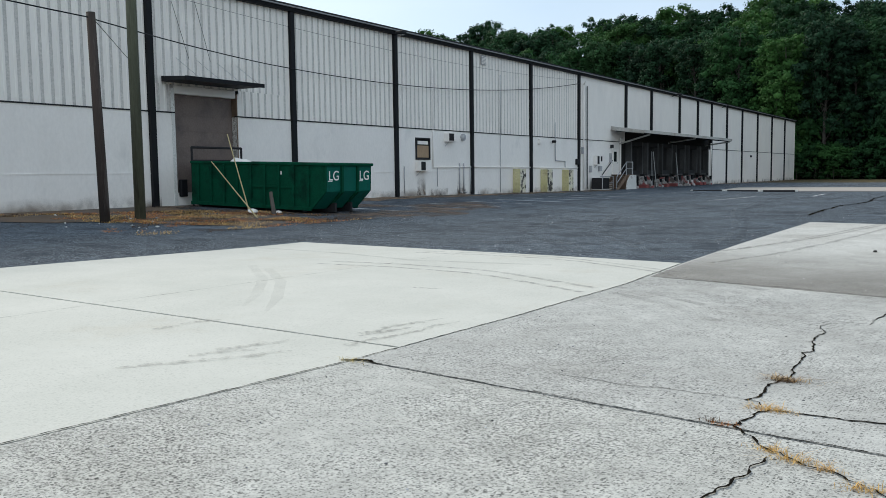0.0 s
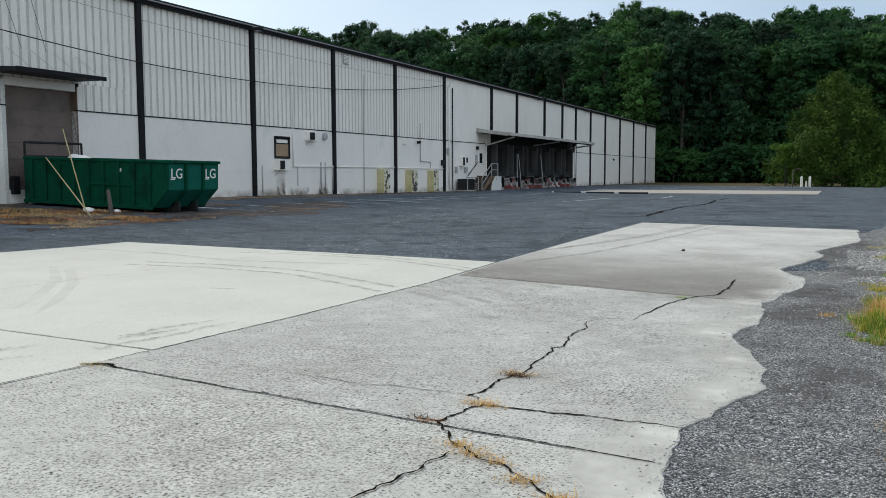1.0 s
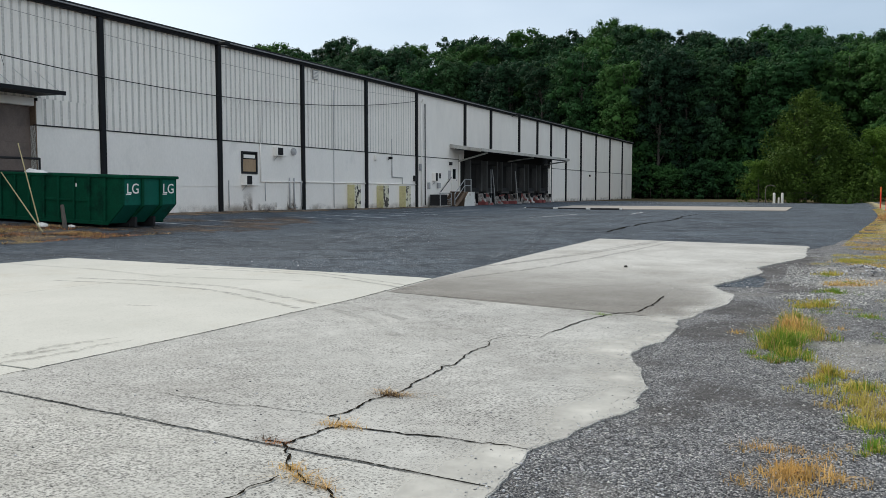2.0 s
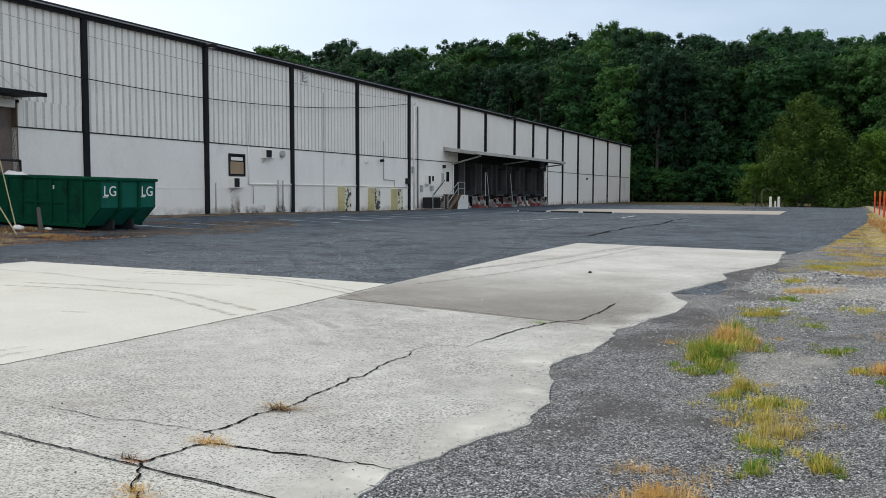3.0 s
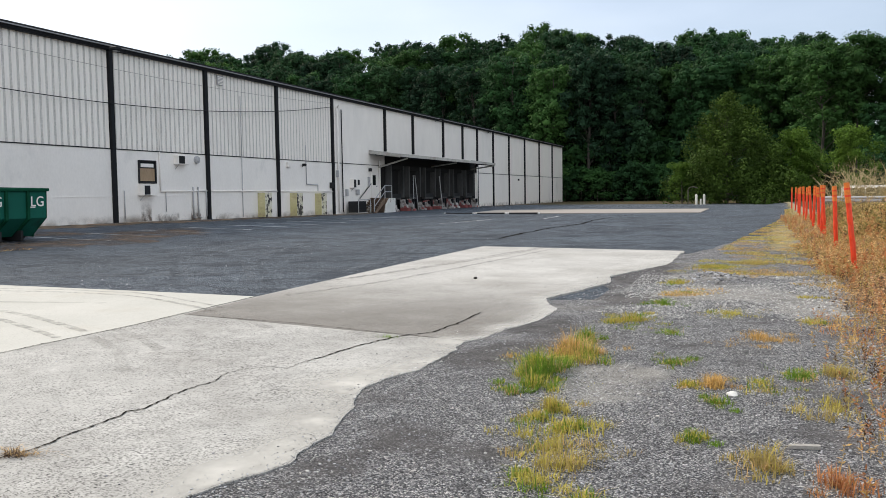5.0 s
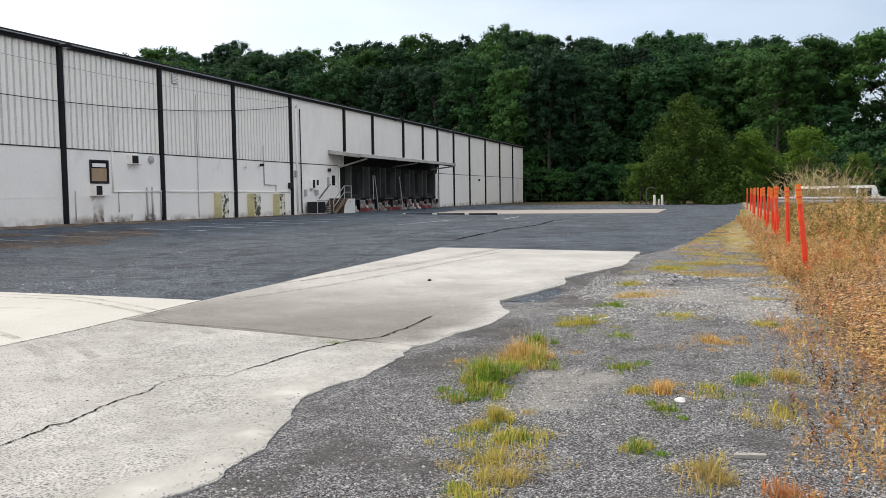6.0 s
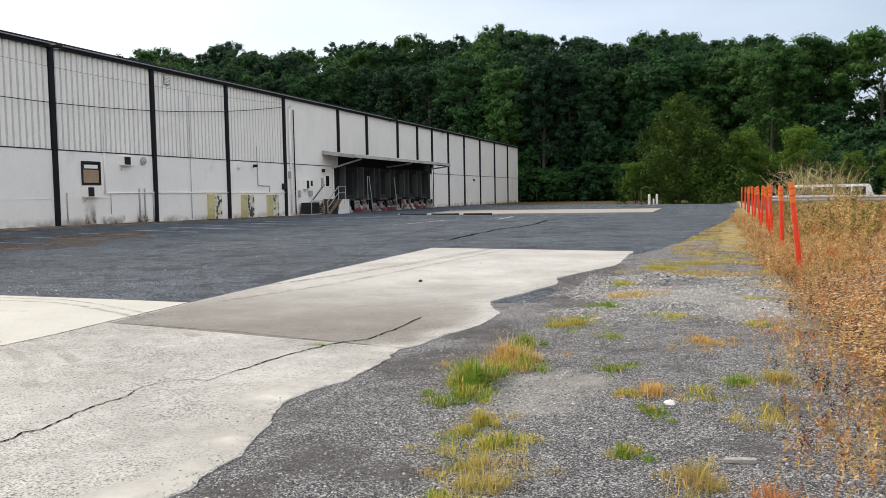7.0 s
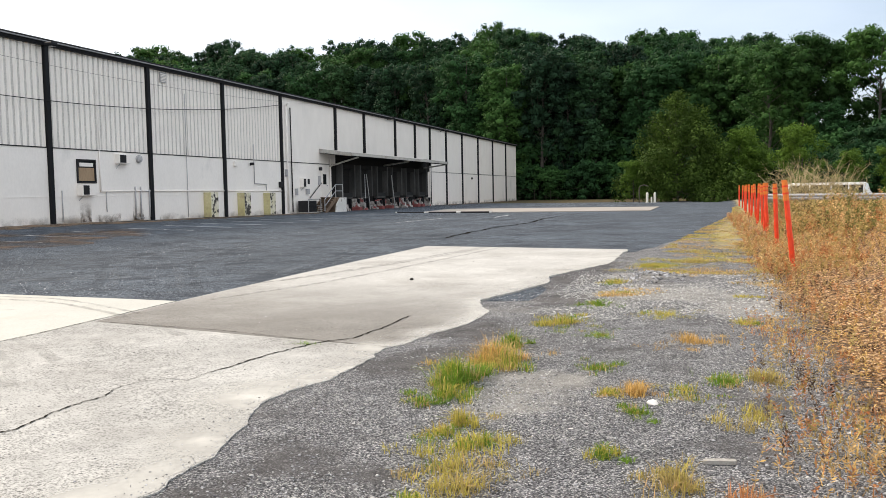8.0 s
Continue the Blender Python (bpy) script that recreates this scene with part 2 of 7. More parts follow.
def speckled(name, tones, film, film_at, pits=0.5, grain=0.3, pit_scale=30, film_scale=0.6):
    """Weathered concrete: mottled tones, sandy grain and small dark pits."""
    m = bpy.data.materials.new(name)
    m.use_nodes = True
    n, l = m.node_tree.nodes, m.node_tree.links
    b = n["Principled BSDF"]
    b.inputs["Roughness"].default_value, b.inputs["Specular IOR Level"].default_value = 0.85, 0.25
    pos = n.new("ShaderNodeNewGeometry").outputs["Position"]

    def noisy(scale, lo, hi, a, c, detail=4.0, rgh=0.6):
        t = n.new("ShaderNodeTexNoise")
        t.inputs["Scale"].default_value, t.inputs["Detail"].default_value, t.inputs["Roughness"].default_value = scale, detail, rgh
        l.new(pos, t.inputs["Vector"])
        r = n.new("ShaderNodeValToRGB")
        r.color_ramp.elements[0].position, r.color_ramp.elements[0].color = lo, (*a, 1)
        r.color_ramp.elements[1].position, r.color_ramp.elements[1].color = hi, (*c, 1)
        l.new(t.outputs["Fac"], r.inputs["Fac"])
        return r.outputs["Color"], t.outputs["Fac"]

    def mix(f, x, y, mode):
        q = n.new("ShaderNodeMix")
        q.data_type, q.blend_type = "RGBA", mode
        if f is None:
            q.inputs["Factor"].default_value = 1.0
        else:
            l.new(f, q.inputs["Factor"])
        l.new(x, q.inputs["A"])
        if isinstance(y, tuple):
            q.inputs["B"].default_value = (*y, 1)
        else:
            l.new(y, q.inputs["B"])
        return q.outputs["Result"]

    col, _ = noisy(0.7, 0.35, 0.65, tones[0], tones[1], 6.0)
    f, _ = noisy(film_scale, film_at[0], film_at[1], (0, 0, 0), (1, 1, 1), 6.0, 0.7)
    col = mix(f, col, film, "MIX")
    m2, _ = noisy(4.5, 0.38, 0.64, (1 - grain * 0.28,) * 3, (1 + grain * 0.14,) * 3, 6.0, 0.7)
    col = mix(None, col, m2, "MULTIPLY")
    g, gh = noisy(40, 0.41, 0.54, (1 - grain,) * 3, (1 + grain * 0.3,) * 3, 3.0, 0.75)
    worn, _ = noisy(0.55, 0.40, 0.60, (0.25,) * 3, (1,) * 3, 5.0, 0.6)
    rough_part = mix(None, col, g, "MULTIPLY")
    col = mix(worn, col, rough_part, "MIX")
    amount, _ = noisy(1.1, 0.3, 0.7, (1 - pits * 0.45,) * 3, (1 - pits,) * 3)
    for sc, size in ((pit_scale * 0.36, 0.15), (pit_scale, 0.33), (pit_scale * 1.9, 0.48)):
        v = n.new("ShaderNodeTexVoronoi")
        v.voronoi_dimensions = "2D"
        v.inputs["Scale"].default_value = sc
        l.new(pos, v.inputs["Vector"])
        sep = n.new("ShaderNodeSeparateColor")
        l.new(v.outputs["Color"], sep.inputs["Color"])
        k = n.new("ShaderNodeMapRange")
        k.inputs["From Min"].default_value, k.inputs["From Max"].default_value, k.inputs["To Max"].default_value = 0.55, 1.0, size
        l.new(sep.outputs["Red"], k.inputs["Value"])
        c = n.new("ShaderNodeMath")
        c.operation = "LESS_THAN"
        l.new(v.outputs["Distance"], c.inputs[0])
        l.new(k.outputs["Result"], c.inputs[1])
        dark = mix(None, col, amount, "MULTIPLY")
        col = mix(c.outputs[0], col, dark, "MIX")
    l.new(col, b.inputs["Base Color"])
    bp = n.new("ShaderNodeBump")
    bp.inputs["Strength"].default_value, bp.inputs["Distance"].default_value = min(1.0, 1.3 * grain), 0.008
    l.new(gh, bp.inputs["Height"])
    l.new(bp.outputs["Normal"], b.inputs["Normal"])
    return m


M_CONC_NEW = speckled("pale_smooth_concrete", ((0.515, 0.51, 0.467), (0.57, 0.56, 0.516)), (0.50, 0.475, 0.415), (0.55, 0.75), 0.16, 0.06)
M_CONC_AGG = speckled("aggregate_concrete", ((0.455, 0.448, 0.42), (0.535, 0.527, 0.495)), (0.40, 0.39, 0.36), (0.46, 0.68), 0.80, 0.50, 34)
M_CONC_MID = speckled("worn_aggregate_concrete", ((0.425, 0.419, 0.397), (0.515, 0.508, 0.482)), (0.37, 0.36, 0.338), (0.46, 0.68), 0.72, 0.42, 34)
M_CONC_DARK = speckled("weathered_concrete", ((0.47, 0.46, 0.435), (0.57, 0.56, 0.53)), (0.40, 0.385, 0.355), (0.48, 0.70), 0.45, 0.24, 30, 0.4)
M_CRACK = material("crack_dirt", [(0.010, 0.009, 0.008), (0.022, 0.019, 0.015)], 6, 1.0, 0.5, 60, gloss=0.0)
M_WALL = material("white_painted_block", [(0.825, 0.785, 0.74), (0.875, 0.835, 0.79), (0.845, 0.805, 0.76)], 0.35, 0.7, 0.08, 9, stain=(0.66, 0.64, 0.61), stain_scale=0.45,
                  stain_at=(0.6, 0.8), stretch=(1, 1, 0.55), grain=0.035)
M_SIDING = material("off_white_metal_siding", [(0.825, 0.785, 0.74), (0.865, 0.825, 0.775), (0.84, 0.80, 0.75)], 0.25, 0.5, 0.0, 1.3, stain=(0.69, 0.67, 0.635), stain_scale=0.4,
                    stain_at=(0.62, 0.85), stretch=(1, 1, 0.5), grain=0.03)
# greyer siding tone: the shade in the grooves, put into the colour
M_GROOVE_SHADE = material("siding_groove_shade", [(0.55, 0.53, 0.505), (0.64, 0.615, 0.585)], 1.0, 0.8, 0.1, 12)
M_BLACK = material("black_painted_steel", [(0.006, 0.0065, 0.008), (0.012, 0.0125, 0.015)], 2.0, 0.6, 0.1, 20, gloss=0.2)
M_DARK = material("dark_grey_steel", [(0.016, 0.016, 0.018), (0.032, 0.032, 0.034)], 2.0, 0.65, 0.1, 20, gloss=0.2)
M_ROOF = material("grey_metal_roof", [(0.25, 0.25, 0.26), (0.3, 0.3, 0.31)], 0.4, 0.5, 0.05, 9)


# ---- building blocks ----
def box(bm, x0, x1, y0, y1, z0, z1, bevel=0.0):
    """Adds a box, with bevelled edges if asked, to bm."""
    r = bmesh.ops.create_cube(bm, size=1, matrix=Matrix.Translation(((x0 + x1) / 2, (y0 + y1) / 2, (z0 + z1) / 2)) @ Matrix.Diagonal((x1 - x0, y1 - y0, z1 - z0, 1)))
    if bevel:
        edges = list({e for v in r["verts"] for e in v.link_edges})
        bmesh.ops.bevel(bm, geom=edges, offset=bevel, segments=1, affect="EDGES")
    return bm


def tube(bm, a, b, r0, r1=None, sides=8, caps=True):
    """Adds a round bar from a to b."""
    a, b = Vector(a), Vector(b)
    d = b - a
    turn = d.to_track_quat("Z", "Y").to_matrix().to_4x4()
    bmesh.ops.create_cone(bm, cap_ends=caps, segments=sides, radius1=r0, radius2=r0 if r1 is None else r1, depth=d.length,
                          matrix=Matrix.Translation((a + b) / 2) @ turn)
    return bm


def pipe(bm, points, r, sides=8):
    """Adds a bent pipe through the points, with a ball at each bend."""
    for a, b in zip(points, points[1:]):
        tube(bm, a, b, r, sides=sides)
    for p in points[1:-1]:
        bmesh.ops.create_icosphere(bm, subdivisions=1, radius=r * 1.12, matrix=Matrix.Translation(p))
    return bm


def prism(bm, outline, axis, lo, hi):
    """Adds an outline, given in the two other axes in order, drawn out along axis from lo to hi."""
    def at(p, v):
        c = list(p)
        c.insert("xyz".index(axis), v)
        return bm.verts.new(c)
    a, b = [at(p, lo) for p in outline], [at(p, hi) for p in outline]
    k = len(outline)
    faces = [bm.faces.new(a), bm.faces.new(b)] + [bm.faces.new((a[i], a[(i + 1) % k], b[(i + 1) % k], b[i])) for i in range(k)]
    bmesh.ops.recalc_face_normals(bm, faces=faces)
    return bm


def mesh_of(name, bm, mats, smooth=False):
    me = bpy.data.meshes.new(name)
    bm.to_mesh(me)
    bm.free()
    for m in mats if isinstance(mats, (list, tuple)) else (mats,):
        me.materials.append(m)
    if smooth:
        me.polygons.foreach_set("use_smooth", [True] * len(me.polygons))
    return me


def part(name, bm, mats, parent=None, label="", smooth=False):
    """One mesh object from bm, under a thing or a part."""
    ob = new(name, mesh_of(name, bm, mats, smooth))
    ob.parent = parent
    return tagged(ob, label)


def soup(name, verts, faces, mats, parent=None):
    me = bpy.data.meshes.new(name)
    me.from_pydata(verts, [], faces)
    for m in mats if isinstance(mats, (list, tuple)) else (mats,):
        me.materials.append(m)
    me.update()
    ob = new(name, me)
    ob.parent = parent
    return ob


def thing(name, label, category, at=(0, 0, 0), turn=0.0, group="", kind=""):
    ob = new(name)
    ob.matrix_world = pose(*at, 0, 0, turn)
    return tagged(ob, label, category, group, kind)


def smooth_step(a, b, v):
    t = min(1.0, max(0.0, (v - a) / (b - a)))
    return t * t * (3 - 2 * t)


def lerp_at(table, v):
    return float(np.interp(v, [p[0] for p in table], [p[1] for p in table]))


WALL_X = -26.05
WALL_BASE = [(10, 0.45), (21, 0.45), (36, 0.37), (43.5, 0.30), (51, 0.22), (59, 0.15), (99, 0.06), (137, 0.0)]


def ground_z(x, y):
    """Height of the paved ground: it climbs gently to the wall, and a bank rises beyond the posts."""
    z = lerp_at(WALL_BASE, y) * min(1.0, max(0.0, (-13.0 - x) / 13.0))
    z += 0.62 * smooth_step(4.4, 7.2, x) * (1 - 0.55 * smooth_step(25, 60, y)) * (1 - smooth_step(12, 18, x) * 0.5)
    z -= 0.055 * math.exp(-((x - 0.2) ** 2 / 13.5 + (y - 14.2) ** 2 / 20.5))
    z += (10.0 + 4.5 * smooth_step(-10, -60, x)) * smooth_step(143, 190, y - max(0.0, -30 - x) * 0.08)
    return z


# ---- ground ----
def sheet(name, xs, ys, lift, mats, label, category, keep=None):
    verts, faces, idx = [], [], {}
    for i, x in enumerate(xs):
        for j, y in enumerate(ys):
            idx[i, j] = len(verts)
            verts.append((x, y, ground_z(x, y) + lift))
    for i in range(len(xs) - 1):
        for j in range(len(ys) - 1):
            if keep is None or keep((xs[i] + xs[i + 1]) / 2, (ys[j] + ys[j + 1]) / 2):
                faces.append((idx[i, j], idx[i + 1, j], idx[i + 1, j + 1], idx[i, j + 1]))
    ob = soup(name, verts, faces, mats)
    return tagged(ob, label, category, kind="structure")


xs = [-2600, -600, -200, -160, -130, -100, -80, -60] + [x * 1.0 for x in range(-40, -12)] + [x * 0.5 for x in range(-24, 40)] + [24, 30, 40, 60, 100, 200, 600, 2600]
ys = [-2600, -600, -200, -60, -20] + [y * 1.0 for y in range(-10, 80)] + [90, 100, 110, 120, 130] + [140 + 5 * i for i in range(20)] + [300, 600, 2600]
sheet("ground", xs, ys, -0.06, M_SOIL, "dry grassy soil running out to the woods", "ground")

EDGE = [(-9, 1.1), (-2, 0.8), (3.0, 0.4), (4.6, 0.2), (5.0, 0.12), (5.7, 0.1), (5.95, 0.17), (6.9, 0.44), (7.7, 0.37), (8.07, 0.27), (8.7, 0.02), (9.75, 0.17), (11.2, 0.14),
        (13.0, 0.45), (14.05, 0.43), (14.5, 0.2), (15.2, 0.04), (17.4, 0.62), (17.9, 0.6), (18.4, 0.45), (21.0, 1.25), (22.4, 1.26), (25.1, 1.27), (30, 1.3)]
LOT_EDGE = [(-12, 1.0), (5, 0.7), (14, 1.5), (18, 1.3), (26, 1.9), (32, 2.4), (52, 4.2), (64, 4.6), (93, 5.2), (104, 5.0)]


def strip(name, ys, left, right, z, mats, label, category, cols=12):
    """A sheet between two edges that wander with y."""
    verts, faces = [], []
    for y in ys:
        a, b = left(y), right(y)
        for c in range(cols + 1):
            x = a + (b - a) * c / cols
            verts.append((x, y, ground_z(x, y) + z(x, y)))
    for j in range(len(ys) - 1):
        for c in range(cols):
            k = j * (cols + 1) + c
            faces.append((k, k + 1, k + cols + 2, k + cols + 1))
    return tagged(soup(name, verts, faces, mats), label, category, kind="structure")


def wander(y, amp, s, seed):
    return amp * (noise.noise(Vector((y * s, seed, 0.3))) + 0.5 * noise.noise(Vector((y * s * 2.7, seed, 4.1))))


fine_y = [-12 + 0.35 * i for i in range(230)] + [69 + i * 2.0 for i in range(19)]
strip("road", fine_y, lambda y: -60.0 if y > 137.6 else -26.0, lambda y: lerp_at(LOT_EDGE, y) + (1.3 * smooth_step(20, 30, y)) + wander(y, 0.35, 0.4, 2.0), lambda x, y: -0.03,
      M_ASPHALT, "worn blue-grey asphalt lot beside the warehouse", "road", 30)
def gravel_left(y):
    return lerp_at(EDGE, y) - 0.25 if y < 15 else lerp_at(LOT_EDGE, y) - 0.9 + 1.6 * smooth_step(20, 36, y) + wander(y, 0.3, 0.5, 3.0)


gravel = strip("ground", fine_y, gravel_left, lambda y: 5.6, lambda x, y: -0.006 - 0.04 * smooth_step(0.45, 0.0, x - gravel_left(y)) * (y > 15),
      M_GRAVEL, "loose blue-grey gravel shoulder with weeds", "gravel", 20)


def spots_at(table):
    return lambda x, y: max(math.exp(-((x - a) / rx) ** 2 - ((y - b) / ry) ** 2) for a, b, rx, ry in table)


mark(gravel, "dust", spots_at([(1.75, 9.0, 0.35, 0.6), (1.9, 9.9, 0.5, 0.3), (2.7, 16.4, 1.2, 1.3), (3.5, 14.6, 0.6, 1.3), (1.6, 15.6, 0.5, 0.7), (2.0, 18.6, 0.7, 0.7)]))
mark(gravel, "bare", spots_at([(0.85, 12.2, 0.35, 1.0), (0.7, 10.8, 0.3, 0.8), (1.0, 15.4, 0.4, 1.6), (0.6, 6.9, 0.2, 0.4), (1.1, 19.0, 0.5, 2.0)]))

M_VERGE = fading(material("dry_yellow_verge", [(0.22, 0.185, 0.085), (0.34, 0.28, 0.135), (0.21, 0.18, 0.11)], 0.7, 0.95, 0.5, 30, stain=(0.17, 0.17, 0.175), stain_scale=0.5, stain_at=(0.5, 0.58)))
verge = strip("ground", [y for y in fine_y if y > 19], lambda y: lerp_at(LOT_EDGE, y) - 0.3 + 0.9 * smooth_step(40, 23, y) + wander(y, 0.5, 0.35, 6.0), lambda y: 6.2, lambda x, y: 0.004,
      M_VERGE, "dry yellow verge between the lot and the posts", "grass", 12)
mark(verge, "cover", lambda x, y: min(smooth_step(-0.3, 1.5, x - lerp_at(LOT_EDGE, y) - 0.9 * smooth_step(40, 23, y)), 0.25 + 0.75 * smooth_step(19, 34, y)))
M_BANK = fading(pebbled("leafy_gravel_bank", (0.035, 0.020, 0.012), (0.42, 0.215, 0.088), (0.98, 0.68, 0.40), 30, (0.17, 0.13, 0.10), 0.9, (0.60, 0.70)))
bank = strip("ground", [-12 + 0.4 * i for i in range(160)], lambda y: 3.5, lambda y: 16.0, lambda x, y: 0.008 + (0.02 + 0.05 * abs(noise.noise(Vector((x * 1.3, y * 1.3, 2.0))))) * smooth_step(3.9, 5.0, x),
      M_BANK, "leaf-littered gravel bank with dry weeds", "bank", 46)
mark(bank, "cover", lambda x, y: smooth_step(3.5, 5.1, x + wander(y, 0.3, 0.5, 14.0)))
M_DIRT = fading(material("brown_dirt", [(0.06, 0.042, 0.032), (0.125, 0.082, 0.05), (0.075, 0.055, 0.044)], 0.8, 0.95, 0.5, 20, stain=(0.08, 0.075, 0.075), stain_scale=0.6, stain_at=(0.5, 0.62)))
dirt = strip("ground", [-2 + 0.5 * i for i in range(47)], lambda y: -26.0, lambda y: -25.6 + 4.2 * smooth_step(11, 14.5, y) + 4.3 * smooth_step(14.5, 17, y) - 1.2 * smooth_step(18, 21, y) + wander(y, 0.4, 0.8, 1.0), lambda x, y: -0.015,
      M_DIRT, "brown dirt round the poles and the dumpster", "dirt", 10)
mark(dirt, "cover", lambda x, y: smooth_step(-1.2, 1.6, -25.0 + 4.2 * smooth_step(11, 14.5, y) + 4.3 * smooth_step(14.5, 17, y) - 1.2 * smooth_step(18, 21, y) - x) * smooth_step(21.4, 19.5, y))

# ---- concrete pavement: separate slabs with open joints ----
pavement = thing("pavement", "pale concrete slabs with cracks and open joints", "pavement", kind="structure")

def pad_edge(y):
    return lerp_at(EDGE, y) + wander(y, 0.06, 1.6, 5.0) + wander(y, 0.03, 7.0, 8.0) + wander(y, 0.012, 21.0, 11.0)


def slab(left, right, v0, v1, rise0, rise1, mats, lift=0.0, rows=60, cols=24, depth=0.14):
    """A slab between two wandering edges, its near and far ends running askew; its top follows the ground."""
    verts, faces = [], []
    for j in range(rows + 1):
        v = v0 + (v1 - v0) * j / rows
        rise = rise0 + (rise1 - rise0) * j / rows
        for i in range(cols + 1):
            u = i / cols
            y = v + rise * (1 - u)
            a, b = left(y), right(v)
            x = a + (b - a) * u
            verts.append((x, y, ground_z(x, y) + lift))
    w = cols + 1
    for j in range(rows):
        for i in range(cols):
            k = j * w + i
            faces.append((k, k + 1, k + w + 1, k + w))
    rim = list(range(w)) + [j * w + cols for j in range(1, rows + 1)] + [rows * w + i for i in range(cols - 1, -1, -1)] + [j * w for j in range(rows - 1, 0, -1)]
    base = len(verts)
    verts += [(verts[k][0], verts[k][1], verts[k][2] - depth) for k in rim]
    for i in range(len(rim)):
        n = (i + 1) % len(rim)
        faces.append((rim[n], rim[i], base + i, base + n))
    return soup("slab", verts, faces, mats, pavement)


G = 0.008
JOINT = [(-9, -5.4), (2.76, -4.66), (5.5, -4.32), (8, -4.18), (11, -4.13), (14.05, -4.3), (18, -4.4), (26.3, -4.47)]


def joint_x(y):
    return lerp_at(JOINT, y)


slab(lambda y: joint_x(y) + G, pad_edge, -9, 5.02 - G, 0.0, 0.48, M_CONC_AGG, rows=140)
slab(lambda y: joint_x(y) + G, pad_edge, 5.02 + G, 11.17 - G, 0.48, 0.78, M_CONC_MID, 0.003, rows=70)
slab(lambda y: joint_x(y) + G, pad_edge, 11.17 + G, 25.1, 0.78, 1.1, M_CONC_DARK, rows=140)
slab(lambda y: -13.9 + 0.85 * smooth_step(6, 14.5, y), lambda y: joint_x(y) - G, 6.08 + G, 13.95, 0.5, 0.5, M_CONC_NEW, 0.004, rows=30)
slab(lambda y: -14.8 + 0.9 * smooth_step(-9, 6, y), lambda y: joint_x(y) - G, -9, 6.08 - G, 0.0, 0.5, M_CONC_NEW, 0.0, rows=50)

# ---- warehouse ----
warehouse = thing("warehouse", "long white warehouse with black pilasters and corrugated upper walls", "warehouse")
PIL = [13.2, 20.68, 28.15, 35.72, 43.2, 50.72, 58.36, 67.75, 73.9, 81.8, 87.7, 92.7, 98.8, 105.6, 113.3, 121.4, 129.6, 136.9]
MID, TOP, END = 3.88, 8.62, 136.9
BACK = -75.0


def rib_panel(y0, y1, z0, z1, x, pitch=0.38, rib=0.03, lap=0.86):
    """Metal sheet: broad flat pans with a narrow groove at each lap."""
    ys, k = [], max(1, round((y1 - y0) / pitch))
    for i in range(k):
        a = y0 + (y1 - y0) * i / k
        p = (y1 - y0) / k
        ys += [(a, 0), (a + p * 0.40, 0), (a + p * 0.46, rib), (a + p * (lap - 0.24), rib), (a + p * (lap - 0.19), -rib), (a + p * 0.96, -rib)]
    ys.append((y1, 0))
    verts, faces = [], []
    for y, d in ys:
        verts += [(x + d, y, z0), (x + d, y, z1)]
    for i in range(len(ys) - 1):
        faces.append((2 * i, 2 * i + 2, 2 * i + 3, 2 * i + 1))
    return verts, faces


def wall_part(name, bm, mats, label=""):
    return part(name, bm, mats, warehouse, label)


DOOR = (21.75, 24.85, 4.62)
DOCK = (66.6, 92.0)
bays = [5.0] + PIL
for a, b in zip(bays, bays[1:]):
    z0 = 5.0 if a > 66 and b < 94 else MID - 0.14 if a > 92 else MID
    lo, hi = a, b
    pieces = [(lo, hi, z0 + 0.03)]
    if lo < DOOR[0] < hi:
        pieces = [(lo, hi, DOOR[2] + 0.32), (lo, DOOR[0] - 0.17, z0 + 0.03), (DOOR[1] + 0.17, hi, z0 + 0.03)]
    for u, v, w in pieces:
        ob = soup("siding_panel", *rib_panel(u, v, w, TOP if w < DOOR[2] + 0.1 and len(pieces) == 1 or w > DOOR[2] + 0.1 else DOOR[2] + 0.32, WALL_X, rib=0.026 if b < 60 else 0.007, lap=0.87 if b < 30 else 0.83), [M_SIDING, M_GROOVE_SHADE], warehouse)
        # in the nearer bays the groove faces get the painted shade
        if b < 60:
            ob.data.polygons.foreach_set("material_index", [1 if i % 6 > 3 else 0 for i in range(len(ob.data.polygons))])
# lower masonry wall, in stretches that leave the door and the dock open
for a, b, z0, z1 in ((5.0, DOOR[0], -0.3, MID), (DOOR[1], DOCK[0], -0.3, MID), (DOCK[1], END, -0.3, MID - 0.14)):
    wall_part("masonry_wall", box(bmesh.new(), WALL_X - 0.3, WALL_X + 0.035, a, b, z0, z1), M_WALL)
    wall_part("flashing", box(bmesh.new(), WALL_X - 0.1, WALL_X + 0.06, a, b, z1, z1 + 0.05), M_DARK)
for y in PIL[:-1]:
    z0 = -0.3 if not DOCK[0] < y < DOCK[1] else 5.1
    w = 0.13 if y < 60 else 0.14
    wall_part("pilaster", box(bmesh.new(), WALL_X - 0.05, WALL_X + 0.17, y - w, y + w, z0, TOP - 0.02, 0.015), M_BLACK)
wall_part("corner_trim", box(bmesh.new(), WALL_X - 0.05, WALL_X + 0.06, END - 0.12, END + 0.02, -0.3, TOP), M_SIDING)
wall_part("gutter", prism(bmesh.new(), [(WALL_X - 0.02, TOP - 0.06), (WALL_X + 0.2, TOP - 0.06), (WALL_X + 0.24, TOP + 0.09), (WALL_X - 0.02, TOP + 0.09)], "y", 5.0, END + 0.2), M_BLACK)
wall_part("end_wall", box(bmesh.new(), BACK, WALL_X - 0.005, END - 0.2, END + 0.0, -0.3, TOP), M_SIDING)
